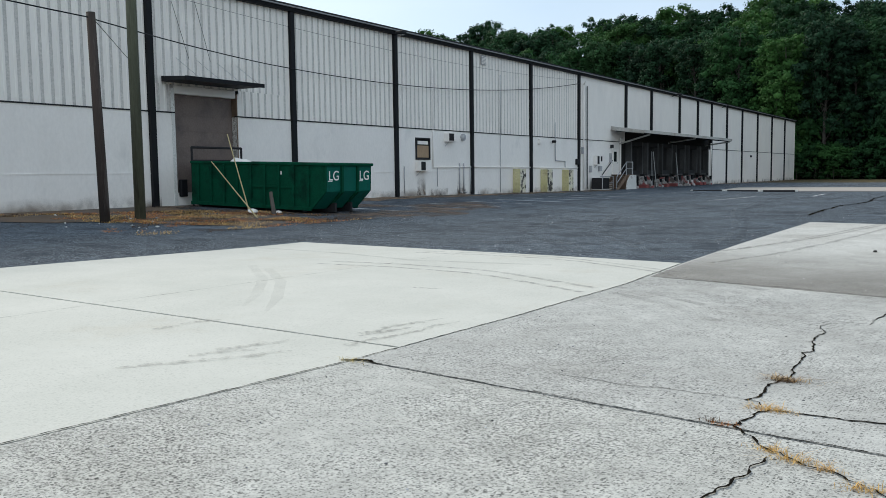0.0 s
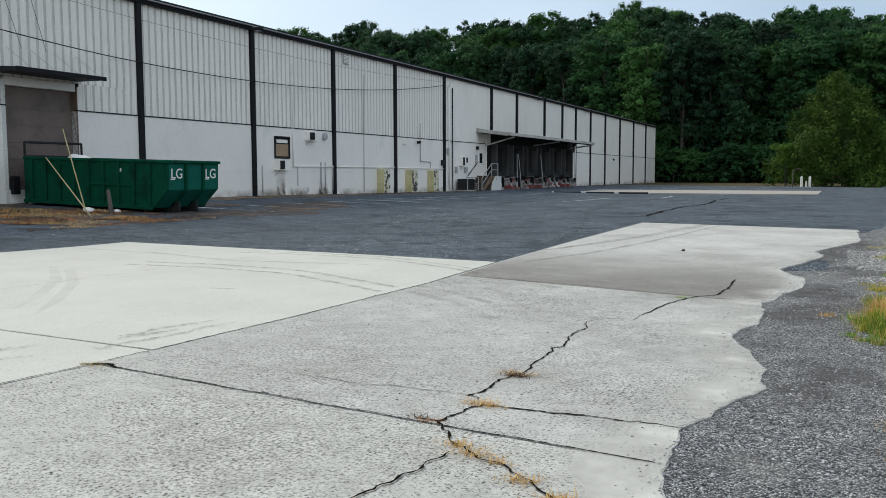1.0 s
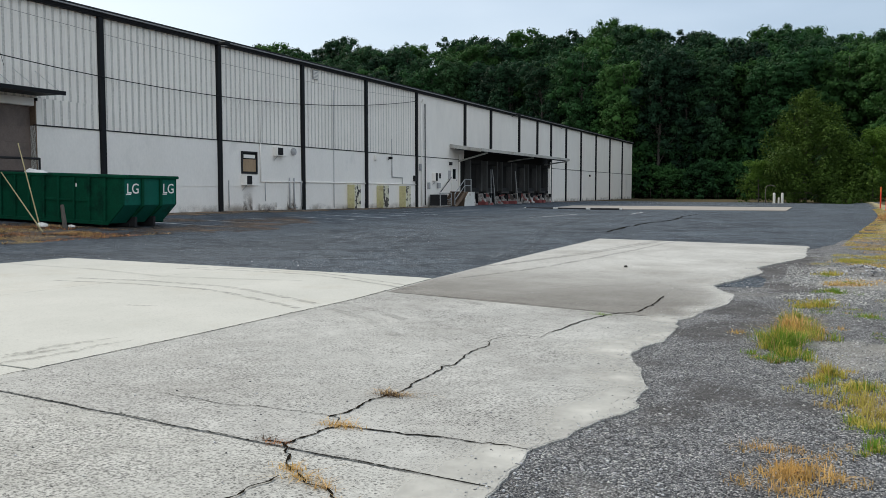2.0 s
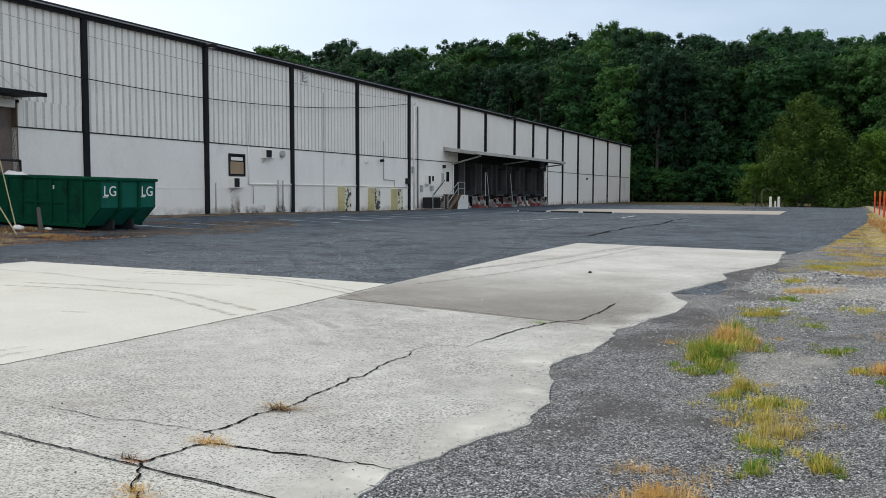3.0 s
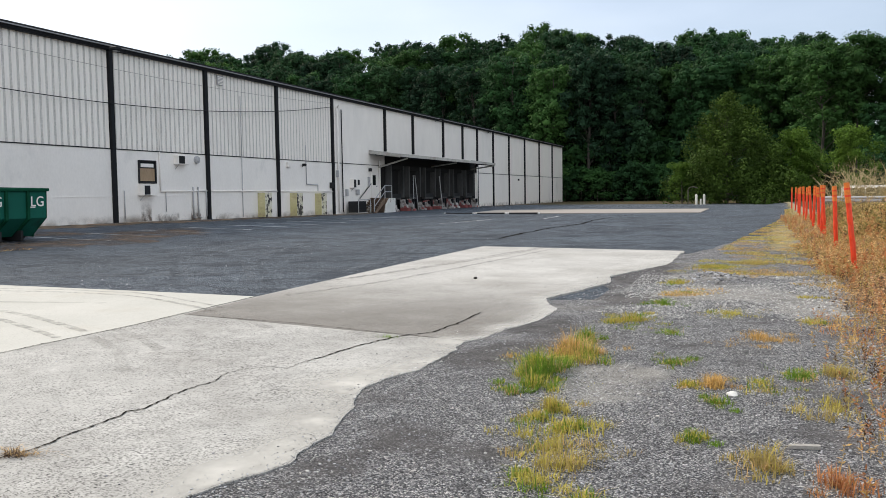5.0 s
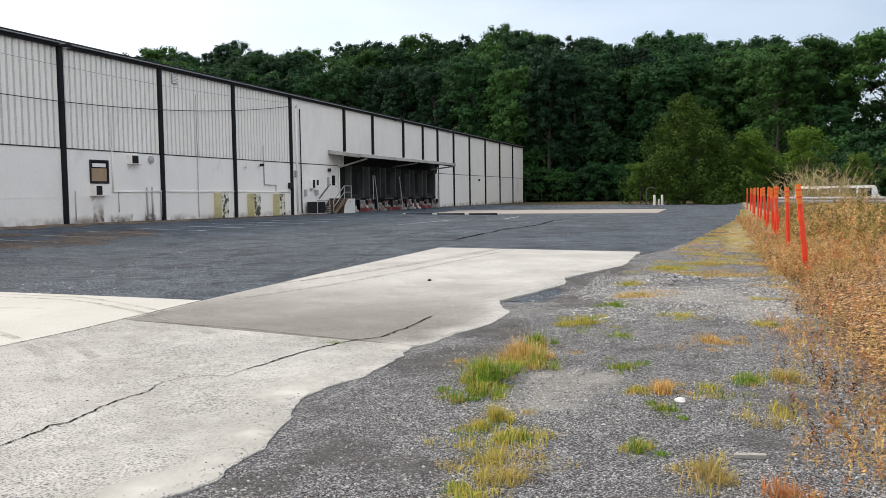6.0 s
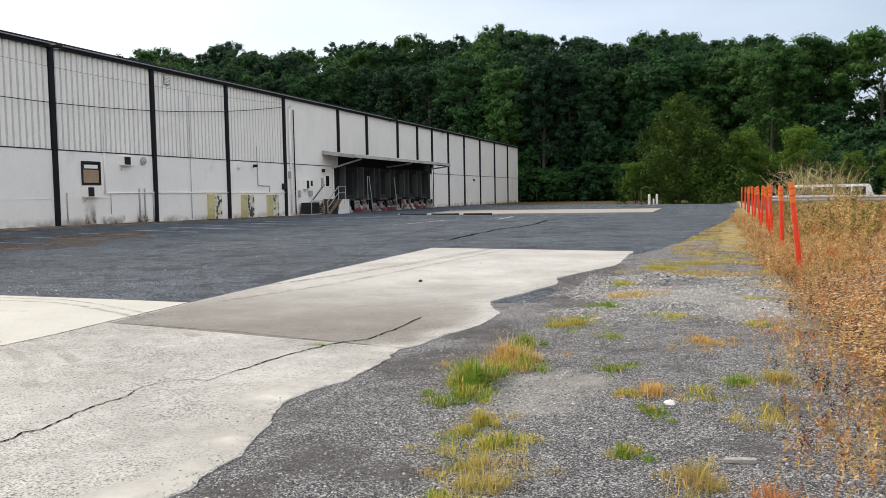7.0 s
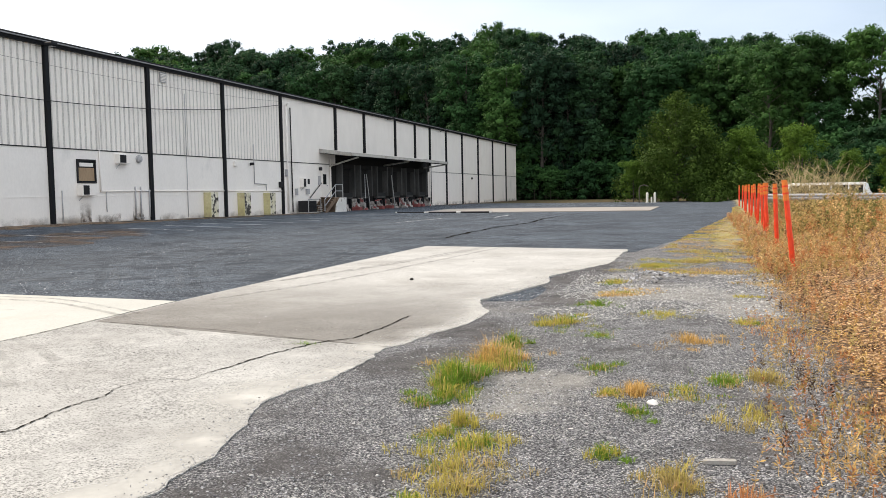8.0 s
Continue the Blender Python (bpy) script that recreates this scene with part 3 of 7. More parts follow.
wall_part("end_wall", box(bmesh.new(), BACK, WALL_X - 0.005, 5.0, 5.2, -0.3, TOP), M_SIDING)
wall_part("rear_wall", box(bmesh.new(), BACK, BACK + 0.2, 5.2, END - 0.2, -0.3, TOP), M_SIDING)
rx = (WALL_X + BACK) / 2
wall_part("roof", prism(bmesh.new(), [(WALL_X + 0.30, TOP + 0.15), (rx, TOP + 1.2), (BACK - 0.1, TOP + 0.15), (BACK - 0.1, TOP + 0.05), (WALL_X + 0.30, TOP + 0.1)], "y", 4.9, END + 0.1), M_ROOF)

wall_part("roof_edge", box(bmesh.new(), WALL_X + 0.02, WALL_X + 0.305, 4.9, END + 0.12, TOP + 0.165, TOP + 0.225), M_DARK)

# ---- warehouse fittings ----
M_DOOR = material("brown_grey_door", [(0.15, 0.112, 0.096), (0.19, 0.145, 0.125)], 0.9, 0.6, 0.1, 15, stain=(0.08, 0.065, 0.06), stain_scale=0.8, stain_at=(0.5, 0.75))
M_RUST = material("rusty_brown_steel", [(0.10, 0.065, 0.045), (0.19, 0.13, 0.09), (0.13, 0.09, 0.06)], 2.5, 0.85, 0.4, 30)
M_WHITE = material("chipped_white_paint", [(0.62, 0.61, 0.58), (0.70, 0.69, 0.66)], 1.5, 0.7, 0.25, 18, stain=(0.22, 0.18, 0.14), stain_scale=3.0, stain_at=(0.60, 0.68))
M_YELLOW = material("faded_yellow_paint", [(0.52, 0.47, 0.23), (0.62, 0.57, 0.34)], 1.5, 0.7, 0.25, 18, stain=(0.40, 0.33, 0.20), stain_scale=1.8, stain_at=(0.5, 0.7))
M_CHIPPED = material("chipped_yellow_paint", [(0.60, 0.56, 0.38), (0.74, 0.71, 0.62)], 2.5, 0.8, 0.4, 18, stain=(0.05, 0.045, 0.04), stain_scale=3.2, stain_at=(0.515, 0.55))
M_GREY = material("galvanised_steel", [(0.36, 0.37, 0.38), (0.46, 0.47, 0.48)], 3, 0.45, 0.1, 30, metal=0.6)
M_PIPE = material("grey_painted_pipe", [(0.34, 0.34, 0.35), (0.44, 0.44, 0.45)], 3, 0.6, 0.1, 30)
# near-black tone for the wall and doors under the canopy
M_DOCK = material("near_black_charcoal", [(0.011, 0.0105, 0.010), (0.024, 0.023, 0.022)], 0.8, 0.85, 0.2, 14, gloss=0.15)
M_GUARD = material("scraped_white_paint", [(0.36, 0.34, 0.33), (0.58, 0.56, 0.54)], 1.6, 0.8, 0.3, 12, stain=(0.12, 0.10, 0.09), stain_scale=2.2, stain_at=(0.46, 0.58), speck=(0.33, 0.10, 0.10), speck_scale=1.7, speck_at=(0.56, 0.62))
M_PAD = material("grey_worn_rubber", [(0.022, 0.022, 0.022), (0.10, 0.10, 0.097)], 0.9, 0.8, 0.2, 14, stretch=(1, 1, 0.3))
M_RED = material("faded_red_paint", [(0.17, 0.035, 0.035), (0.30, 0.085, 0.08)], 3, 0.6, 0.2, 20)
M_BOARD = material("tan_plywood", [(0.30, 0.20, 0.12), (0.38, 0.27, 0.17)], 2.0, 0.7, 0.2, 25, stretch=(1, 1, 0.2))
M_CANOPY = material("pale_grey_canopy_edge", [(0.40, 0.39, 0.36), (0.50, 0.49, 0.46)], 0.8, 0.7, 0.15, 14, stain=(0.28, 0.25, 0.21), stain_scale=0.7, stain_at=(0.5, 0.7))
M_GLASS = bpy.data.materials.new("dark_window_glass")
M_GLASS.use_nodes = True
gb = M_GLASS.node_tree.nodes["Principled BSDF"]
gb.inputs["Base Color"].default_value, gb.inputs["Roughness"].default_value, gb.inputs["Specular IOR Level"].default_value = (0.02, 0.022, 0.025, 1), 0.12, 0.2

WF = WALL_X + 0.035

# dock door with its frame and awning
door = tagged(wall_part("overhead_door", box(bmesh.new(), WALL_X - 0.30, WALL_X - 0.24, DOOR[0], DOOR[1], 0.2, DOOR[2]), M_DOOR, "closed brown-grey overhead door"))
for i in range(7):
    z = 0.75 + 0.62 * i
    part("panel", box(bmesh.new(), WALL_X - 0.245, WALL_X - 0.22, DOOR[0] + 0.03, DOOR[1] - 0.03, z, min(DOOR[2] - 0.02, z + 0.616), 0.003), M_DOOR, door)
for a, b, m in ((DOOR[0] - 0.16, DOOR[0], M_WHITE), (DOOR[1], DOOR[1] + 0.05, M_RUST), (DOOR[1] + 0.052, DOOR[1] + 0.16, M_WALL)):
    wall_part("door_jamb", box(bmesh.new(), WALL_X - 0.3, WALL_X + 0.055, a, b, 0.2, DOOR[2] + 0.2, 0.01), m)
wall_part("door_head", box(bmesh.new(), WALL_X - 0.3, WALL_X + 0.01, DOOR[0], DOOR[1], DOOR[2], DOOR[2] + 0.31, 0.01), M_SIDING)
wall_part("paint_ledge", box(bmesh.new(), WF, WF + 0.014, 5.0, DOOR[0] - 0.2, 1.63, 1.665), M_WALL)
wall_part("paint_ledge", box(bmesh.new(), WF, WF + 0.014, DOOR[1] + 0.2, 58.3, 1.60, 1.64), M_WALL)
wall_part("dock_sill", box(bmesh.new(), WALL_X - 0.3, WALL_X + 0.04, DOOR[0], DOOR[1], -0.3, 0.9), M_WALL)
for y in (DOOR[0] + 0.05, DOOR[1] - 0.35):
    wall_part("dock_bumper", box(bmesh.new(), WALL_X + 0.04, WALL_X + 0.2, y, y + 0.3, 0.75, 1.4, 0.02), M_BLACK)
awning = wall_part("awning", prism(bmesh.new(), [(WALL_X + 0.03, 5.02), (WALL_X + 1.42, 5.0), (WALL_X + 1.42, 5.12), (WALL_X + 0.03, 5.22)], "y", 21.2, 25.0), M_DARK, "black metal awning over the dock door")
part("fascia", box(bmesh.new(), WALL_X + 1.40, WALL_X + 1.46, 21.15, 25.05, 4.98, 5.13), M_BLACK, awning)
for y in (21.9, 22.9, 23.9, 24.9):
    part("hanger", tube(bmesh.new(), (WALL_X + 0.04, y, 5.95), (WALL_X + 1.3, y, 5.12), 0.008, sides=5), M_GREY, awning)

for y0, y1, z1 in ((22.45, 21.75, 8.0), (23.5, 22.85, 8.15)):
    part("hanger", tube(bmesh.new(), (WALL_X + 0.12, y0, 5.95), (WALL_X + 0.08, y1, z1), 0.009, sides=5), M_DARK, awning)
# windows and units on the wall
window = wall_part("window", box(bmesh.new(), WF, WF + 0.02, 37.5, 38.75, 2.3, 3.4), M_GLASS)
part("board", box(bmesh.new(), WF + 0.02, WF + 0.04, 37.58, 38.67, 2.38, 3.02), M_BOARD, window, "tan board behind the lower half")
part("blind", box(bmesh.new(), WF + 0.02, WF + 0.05, 37.65, 38.6, 3.08, 3.26), M_WALL, window, "white folded blind")
for a in ((37.46, 38.79, 3.36, 3.43), (37.46, 38.79, 2.26, 2.33), (37.46, 37.53, 2.33, 3.36), (38.72, 38.79, 2.33, 3.36)):
    part("frame", box(bmesh.new(), WF + 0.003, WF + 0.09, *a, 0.01), M_DARK, window)


def air_conditioner(y0, y1, z0, z1, out, label):
    ob = thing("air_conditioner", label, "air conditioner", (WF, 0, 0))
    part("casing", box(bmesh.new(), -0.05, out, y0, y1, z0, z1, 0.015), M_WALL, ob)
    ym = y0 + 0.05 + (y1 - y0 - 0.1) * (0.45 if z0 < 2 else 0.6)
    part("grille", box(bmesh.new(), out, out + 0.012, y0 + 0.05, ym, z0 + 0.05, z1 - 0.05), M_DARK, ob)
    for i in range(6):
        z = z0 + 0.08 + i * (z1 - z0 - 0.14) / 6
        part("fin", box(bmesh.new(), out + 0.012, out + 0.025, y0 + 0.05, ym, z, z + 0.02), M_DARK, ob)
    part("bracket", tube(bmesh.new(), (0, y0 + 0.1, z0 - 0.25), (out * 0.8, y0 + 0.1, z0), 0.015, sides=5), M_GREY, ob)
    return ob


air_conditioner(37.45, 38.45, 1.65, 2.2, 0.35, "white window air conditioner through the warehouse wall")
air_conditioner(40.3, 41.2, 3.28, 3.78, 0.3, "white air conditioner high on the warehouse wall")
air_conditioner(61.2, 61.9, 2.05, 2.75, 0.3, "small white air conditioner near the dock stairs")


def fixed(name, label, category, bm, mats, smooth=False):
    return tagged(part(name, bm, mats, None, label, smooth), category=category)


bm = bmesh.new()
tube(bm, (WF, 42.2, 3.58), (WF + 0.14, 42.2, 3.58), 0.2, sides=14)
tube(bm, (WF + 0.14, 42.2, 3.58), (WF + 0.2, 42.2, 3.58), 0.15, 0.1, sides=14)
fixed("exhaust_vent", "round grey exhaust vent on the white wall", "vent", bm, M_PIPE)
for name, pts, r, label in (
        ("conduit", [(WF + 0.05, 39.1, 3.9), (WF + 0.05, 39.1, 1.86), (WF + 0.05, 43.3, 1.87), (WF + 0.05, 50.9, 1.84), (WF + 0.05, 58.2, 1.80)], 0.035, "grey conduit bent along the white wall"),
        ("conduit", [(WF + 0.05, 41.8, 2.1), (WF + 0.05, 41.8, 0.45), (WF + 0.25, 41.8, 0.4)], 0.04, "grey upright pipe down the wall"),
        ("conduit", [(WF + 0.05, 42.25, 2.1), (WF + 0.05, 42.25, 0.45), (WF + 0.25, 42.25, 0.4)], 0.04, "grey upright pipe down the wall"),
        ("conduit", [(WF + 0.05, 43.0, 1.95), (WF + 0.05, 43.0, 0.45)], 0.04, "grey upright pipe beside a pilaster"),
        ("conduit", [(WF + 0.05, 39.5, 1.86), (WF + 0.05, 39.5, 0.8)], 0.02, "thin grey drop pipe on the wall"),
        ("conduit", [(WF + 0.06, 54.35, 4.95), (WF + 0.05, 54.4, 2.32), (WF + 0.05, 56.0, 2.27), (WF + 0.05, 56.0, 1.8)], 0.03, "thin grey stepped conduit on the wall"),
        ("conduit", [(WF + 0.06, 46.6, 7.5), (WF + 0.06, 46.6, 3.9), (WF + 0.05, 46.6, 0.3)], 0.022, "thin grey conduit straight down the siding"),
        ("conduit", [(WF + 0.06, 39.1, 7.3), (WF + 0.06, 39.1, 3.95)], 0.018, "thin pale conduit down the siding"),
        ("downpipe", [(WF + 0.09, 59.75, 7.85), (WF + 0.09, 59.8, 0.25)], 0.045, "black downpipe beside the pilaster"),
        ("conduit", [(WF + 0.3, 59.1, 8.2), (WF + 0.1, 59.1, 7.9), (WF + 0.1, 59.15, 0.3)], 0.06, "white painted standpipe beside the pilaster"),
        ("downpipe", [(WF + 0.08, 66.5, 4.3), (WF + 0.08, 66.5, 0.2)], 0.07, "pale downpipe at the dock corner"),
        ("downpipe", [(WF + 0.08, 92.45, 4.4), (WF + 0.08, 92.45, 0.1)], 0.07, "pale downpipe at the dock corner"),
        ("conduit", [(WF + 0.04, 36.4, 1.9), (WF + 0.04, 36.4, 0.5)], 0.025, "short pipe by the pilaster")):
    m = M_BLACK if "black" in label else M_WALL if ("white" in label or "pale" in label) else M_PIPE
    fixed(name, label, "pipe", pipe(bmesh.new(), pts, r), m, True)
for y, z, w, h, m, label in ((52.0, 3.58, 0.3, 0.34, M_WALL, "small white box on the wall"), (58.05, 2.25, 0.42, 0.42, M_DARK, "dark louvre panel on the wall"),
                             (60.45, 1.72, 0.25, 0.5, M_PIPE, "grey meter box on the wall"), (62.4, 2.5, 0.3, 0.4, M_DARK, "dark switch box on the wall"),
                             (62.3, 1.75, 0.45, 0.4, M_PIPE, "pale grey junction box on the wall"), (64.4, 2.6, 0.2, 0.7, M_PIPE, "narrow grey panel beside the door"),
                             (58.95, 3.1, 0.2, 0.5, M_PIPE, "grey valve box on the standpipe"), (110.0, 3.2, 0.25, 0.25, M_DARK, "small dark fitting on the wall")):
    ob = thing("wall_box", label, "wall box", (WF, y, z))
    part("casing", box(bmesh.new(), 0, 0.16, -w / 2, w / 2, -h / 2, h / 2, 0.012), m, ob)
    part("cover", box(bmesh.new(), 0.16, 0.175, -w / 2 + 0.04, w / 2 - 0.04, -h / 2 + 0.04, h / 2 - 0.04, 0.005), m, ob)
vent = thing("wall_vent", "pale louvred vent high in the siding", "vent", (WALL_X + 0.03, 44.65, 8.2))
part("frame", box(bmesh.new(), 0, 0.05, -0.28, 0.28, -0.28, 0.28, 0.01), M_PIPE, vent)
for i in range(6):
    part("slat", box(bmesh.new(), 0.05, 0.075, -0.24, 0.24, -0.24 + i * 0.08, -0.2 + i * 0.08), M_WALL, vent)


def flood_lamp(y, z, reach, label, s=1.0):
    ob = thing("flood_lamp", label, "wall lamp", (WALL_X + 0.1, y, z))
    part("arm", tube(bmesh.new(), (0, 0, 0), (reach, -0.1, 0.12), 0.03, sides=6), M_BLACK, ob)
    part("head", box(bmesh.new(), reach - 0.05, reach + 0.38 * s, -0.3 * s, 0.1 * s, 0.04, 0.2, 0.03), M_BLACK, ob)
    part("lens", box(bmesh.new(), reach, reach + 0.33 * s, -0.26 * s, 0.06 * s, 0.02, 0.039), M_GLASS, ob)


flood_lamp(35.5, 8.42, 0.45, "black flood lamp on an arm below the eave")
flood_lamp(53.85, 3.5, 0.1, "small black flood lamp on the white wall", 0.55)
flood_lamp(79.5, 8.45, 0.5, "black flood lamp on an arm below the eave")
flood_lamp(96.5, 8.4, 0.4, "black flood lamp on an arm below the eave")

# yellow corner guards
for y in (48.3, 52.2, 55.6):
    ob = thing("corner_guard", "chipped pale yellow steel guard against the wall", "guard", (WF, y, ground_z(WALL_X, y)), group="yellow guards along the wall")
    part("side_plate", box(bmesh.new(), 0, 0.5, 0, 0.06, 0, 1.5, 0.01), M_YELLOW, ob)
    part("front_plate", box(bmesh.new(), 0.44, 0.5, 0.06, 0.85, 0, 1.5, 0.01), M_CHIPPED, ob)
    part("cap", box(bmesh.new(), 0, 0.44, 0.06, 0.85, 1.43, 1.5, 0.005), M_YELLOW, ob)
    part("end_plate", box(bmesh.new(), 0, 0.44, 0.79, 0.85, 0, 1.43), M_YELLOW, ob)

# condenser with its guard rail
ob = thing("condenser_unit", "black condenser box on the ground with a guard rail", "condenser", (WF + 0.2, 60.4, ground_z(WALL_X, 60)))
part("casing", box(bmesh.new(), 0, 0.8, 0, 1.5, 0.05, 0.9, 0.02), M_DARK, ob)
for i in range(7):
    part("fin", box(bmesh.new(), 0.8, 0.82, 0.08, 1.42, 0.14 + 0.1 * i, 0.19 + 0.1 * i), M_BLACK, ob)
part("base", box(bmesh.new(), -0.1, 0.9, -0.1, 1.6, 0, 0.05), M_CONC_DARK, ob)
for a, b in (((0.95, -0.2, 0), (0.95, -0.2, 1.0)), ((0.95, 1.9, 0), (0.95, 1.9, 1.0)), ((0.95, -0.2, 1.0), (0.95, 1.9, 1.0)), ((0.95, 1.9, 1.0), (-0.1, 1.9, 1.0)), ((0.95, 1.9, 0.5), (-0.1, 1.9, 0.5))):
    part("rail", tube(bmesh.new(), a, b, 0.03, sides=6), M_GREY, ob)

# loading dock
DZ = 1.25
wall_part("dock_wall", box(bmesh.new(), WALL_X - 0.3, WALL_X - 0.02, DOCK[0], DOCK[1], DZ, 5.0), M_DOCK, "near-black wall behind the loading dock")
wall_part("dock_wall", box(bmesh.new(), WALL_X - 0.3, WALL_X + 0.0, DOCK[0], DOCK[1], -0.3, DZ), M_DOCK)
canopy = wall_part("canopy", prism(bmesh.new(), [(WALL_X + 0.01, 4.86), (WALL_X + 2.7, 4.50), (WALL_X + 2.7, 4.58), (WALL_X + 0.01, 5.04)], "y", 64.8, 90.6), M_DARK, "long metal canopy over the loading dock")
part("fascia", box(bmesh.new(), WALL_X + 2.70, WALL_X + 2.78, 64.75, 90.65, 4.48, 4.72, 0.01), M_CANOPY, canopy)
part("end_trim", prism(bmesh.new(), [(WALL_X + 0.01, 4.80), (WALL_X + 2.69, 4.44), (WALL_X + 2.69, 4.70), (WALL_X + 0.01, 5.10)], "y", 64.7, 64.78), M_CANOPY, canopy)
part("end_trim", prism(bmesh.new(), [(WALL_X + 0.01, 4.80), (WALL_X + 2.69, 4.44), (WALL_X + 2.69, 4.70), (WALL_X + 0.01, 5.10)], "y", 90.62, 90.7), M_CANOPY, canopy)
for y in (66.45, 78.6, 90.4):
    part("brace", tube(bmesh.new(), (WALL_X + 0.05, y, 3.75 if y < 70 else 4.1), (WALL_X + 2.6, y, 4.42), 0.07, sides=8), M_CANOPY, canopy)
for i in range(13):
    y = 65.8 + i * 2.0
    part("rafter", prism(bmesh.new(), [(WALL_X + 0.02, 4.72), (WALL_X + 2.6, 4.40), (WALL_X + 2.6, 4.49), (WALL_X + 0.02, 4.85)], "y", y, y + 0.08), M_DARK, canopy)


def dock_door():
    ob = thing("dock_shelter", "black dock door with worn grey rubber side pads", "dock door", (WALL_X, 0, 0), group="dock doors under the canopy")
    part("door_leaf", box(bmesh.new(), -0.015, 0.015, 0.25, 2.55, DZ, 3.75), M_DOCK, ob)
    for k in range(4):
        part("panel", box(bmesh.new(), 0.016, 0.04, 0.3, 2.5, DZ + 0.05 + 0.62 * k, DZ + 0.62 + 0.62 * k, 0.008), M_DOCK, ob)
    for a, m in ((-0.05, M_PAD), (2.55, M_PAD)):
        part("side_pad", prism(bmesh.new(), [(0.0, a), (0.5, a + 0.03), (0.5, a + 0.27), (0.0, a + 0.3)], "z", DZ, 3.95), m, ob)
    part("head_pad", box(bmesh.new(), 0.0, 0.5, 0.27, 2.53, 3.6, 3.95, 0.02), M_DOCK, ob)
    part("leveller", box(bmesh.new(), 0.01, 0.35, 0.35, 2.45, DZ - 0.16, DZ - 0.02, 0.01), M_PAD, ob)
    part("leveller_lip", box(bmesh.new(), 0.3, 0.36, 0.4, 2.4, DZ - 0.02, DZ + 0.32, 0.01), M_DARK, ob)
    for a in (0.2, 2.25):
        part("bumper", box(bmesh.new(), 0.01, 0.25, a, a + 0.3, DZ - 0.6, DZ - 0.17, 0.02), M_BLACK, ob)
    part("stripe", box(bmesh.new(), 0.01, 0.03, 0.6, 2.2, 0.45, 0.95), M_RED, ob, "faded red stripe")
    part("stripe", box(bmesh.new(), 0.01, 0.03, 0.6, 2.2, 0.1, 0.4), M_WHITE, ob, "faded white stripe")
    return ob


first = dock_door()
first.matrix_world = pose(WALL_X, 67.9, 0)
for i in range(1, 6):
    copy_thing(first, pose(WALL_X, 67.9 + 3.9 * i, 0))


def guide_block(y, tall, wide, red):
    z = ground_z(WALL_X + 0.6, y)
    ob = thing("dock_guard", "scraped white and red concrete guard at the dock", "guard", (WALL_X + 0.55, y, z), 6 * math.sin(y * 5), group="painted guards along the dock")
    part("core", prism(bmesh.new(), [(-0.3, -0.1), (0.34, -0.1), (0.26, tall * 0.55), (0.02, tall), (-0.3, tall)], "y", -wide, wide), M_GUARD, ob)
    part("foot", box(bmesh.new(), -0.3, 0.46, -wide - 0.08, wide + 0.1, -0.1, 0.16 + 0.1 * red, 0.05), M_RED if red else M_GUARD, ob, "faded red foot" if red else "")
    part("bumper", box(bmesh.new(), 0.14, 0.32, -wide * 0.7, wide * 0.6, tall * 0.55, tall * 0.98, 0.03), M_BLACK, ob)


for i in range(6):
    guide_block(68.1 + 3.9 * i, 0.92 + 0.12 * math.sin(i * 2.3), 0.2 + 0.05 * math.cos(i * 3.1), i % 3 == 2)
    guide_block(70.6 + 3.9 * i, 0.84 + 0.14 * math.sin(i * 4.1 + 1), 0.22 + 0.06 * math.cos(i * 1.7), i % 2 == 0)
for y in (71.9, 73.0, 79.2):
    ob = thing("steel_bar", "thin steel bar leaning against the dock", "bar", (WALL_X + 0.9, y, 0.1))
    tagged(part("bar", tube(bmesh.new(), (0, 0, 0), (-0.25, 0.5 if y < 72 else -0.2, 3.1), 0.035, sides=6), M_GREY, ob))

# dock stairs
stairs = thing("dock_stairs", "rusty steel stairs with pipe rails to a dock landing", "stairs", (WF, 0, 0))
for i in range(7):
    part("tread", box(bmesh.new(), 0.02, 1.15, 62.9 + 0.29 * i, 63.22 + 0.29 * i, 0.12 + 0.165 * (i + 1) - 0.05, 0.12 + 0.165 * (i + 1), 0.006), M_RUST, stairs)
for x in (0.02, 1.17):
    part("stringer", prism(bmesh.new(), [(62.85, 0.08), (64.95, 1.28), (64.95, 0.9), (63.3, 0.05)], "x", x - 0.02, x + 0.03), M_RUST, stairs)
part("landing", box(bmesh.new(), 0.01, 1.35, 64.95, 66.35, 0.0, 1.25, 0.02), M_RUST, stairs)
part("landing_face", prism(bmesh.new(), [(64.35, 0.0), (66.45, 0.0), (66.45, 1.22), (65.3, 1.22), (64.6, 0.7)], "x", 1.36, 1.46), M_WHITE, stairs, "stained white painted face")
part("rail", pipe(bmesh.new(), [(1.2, 62.9, 0.2), (1.2, 62.9, 1.1), (1.2, 64.95, 2.25), (1.2, 66.3, 2.25), (1.2, 66.3, 1.25)], 0.035), M_GREY, stairs)
part("rail", pipe(bmesh.new(), [(1.2, 63.0, 0.65), (1.2, 64.95, 1.75), (1.2, 66.3, 1.75)], 0.03), M_GREY, stairs)
part("rail", pipe(bmesh.new(), [(0.12, 62.6, 1.25), (0.12, 64.7, 2.4)], 0.035), M_DARK, stairs)
part("post", tube(bmesh.new(), (1.2, 64.95, 1.2), (1.2, 64.95, 2.25), 0.035), M_GREY, stairs)
pd = wall_part("side_door", box(bmesh.new(), WF, WF + 0.05, 64.95, 65.95, 1.25, 3.35, 0.01), M_WALL, "grey-white personnel door with a dark window")
part("pane", box(bmesh.new(), WF + 0.05, WF + 0.056, 65.15, 65.75, 2.3, 3.1), M_GLASS, pd)
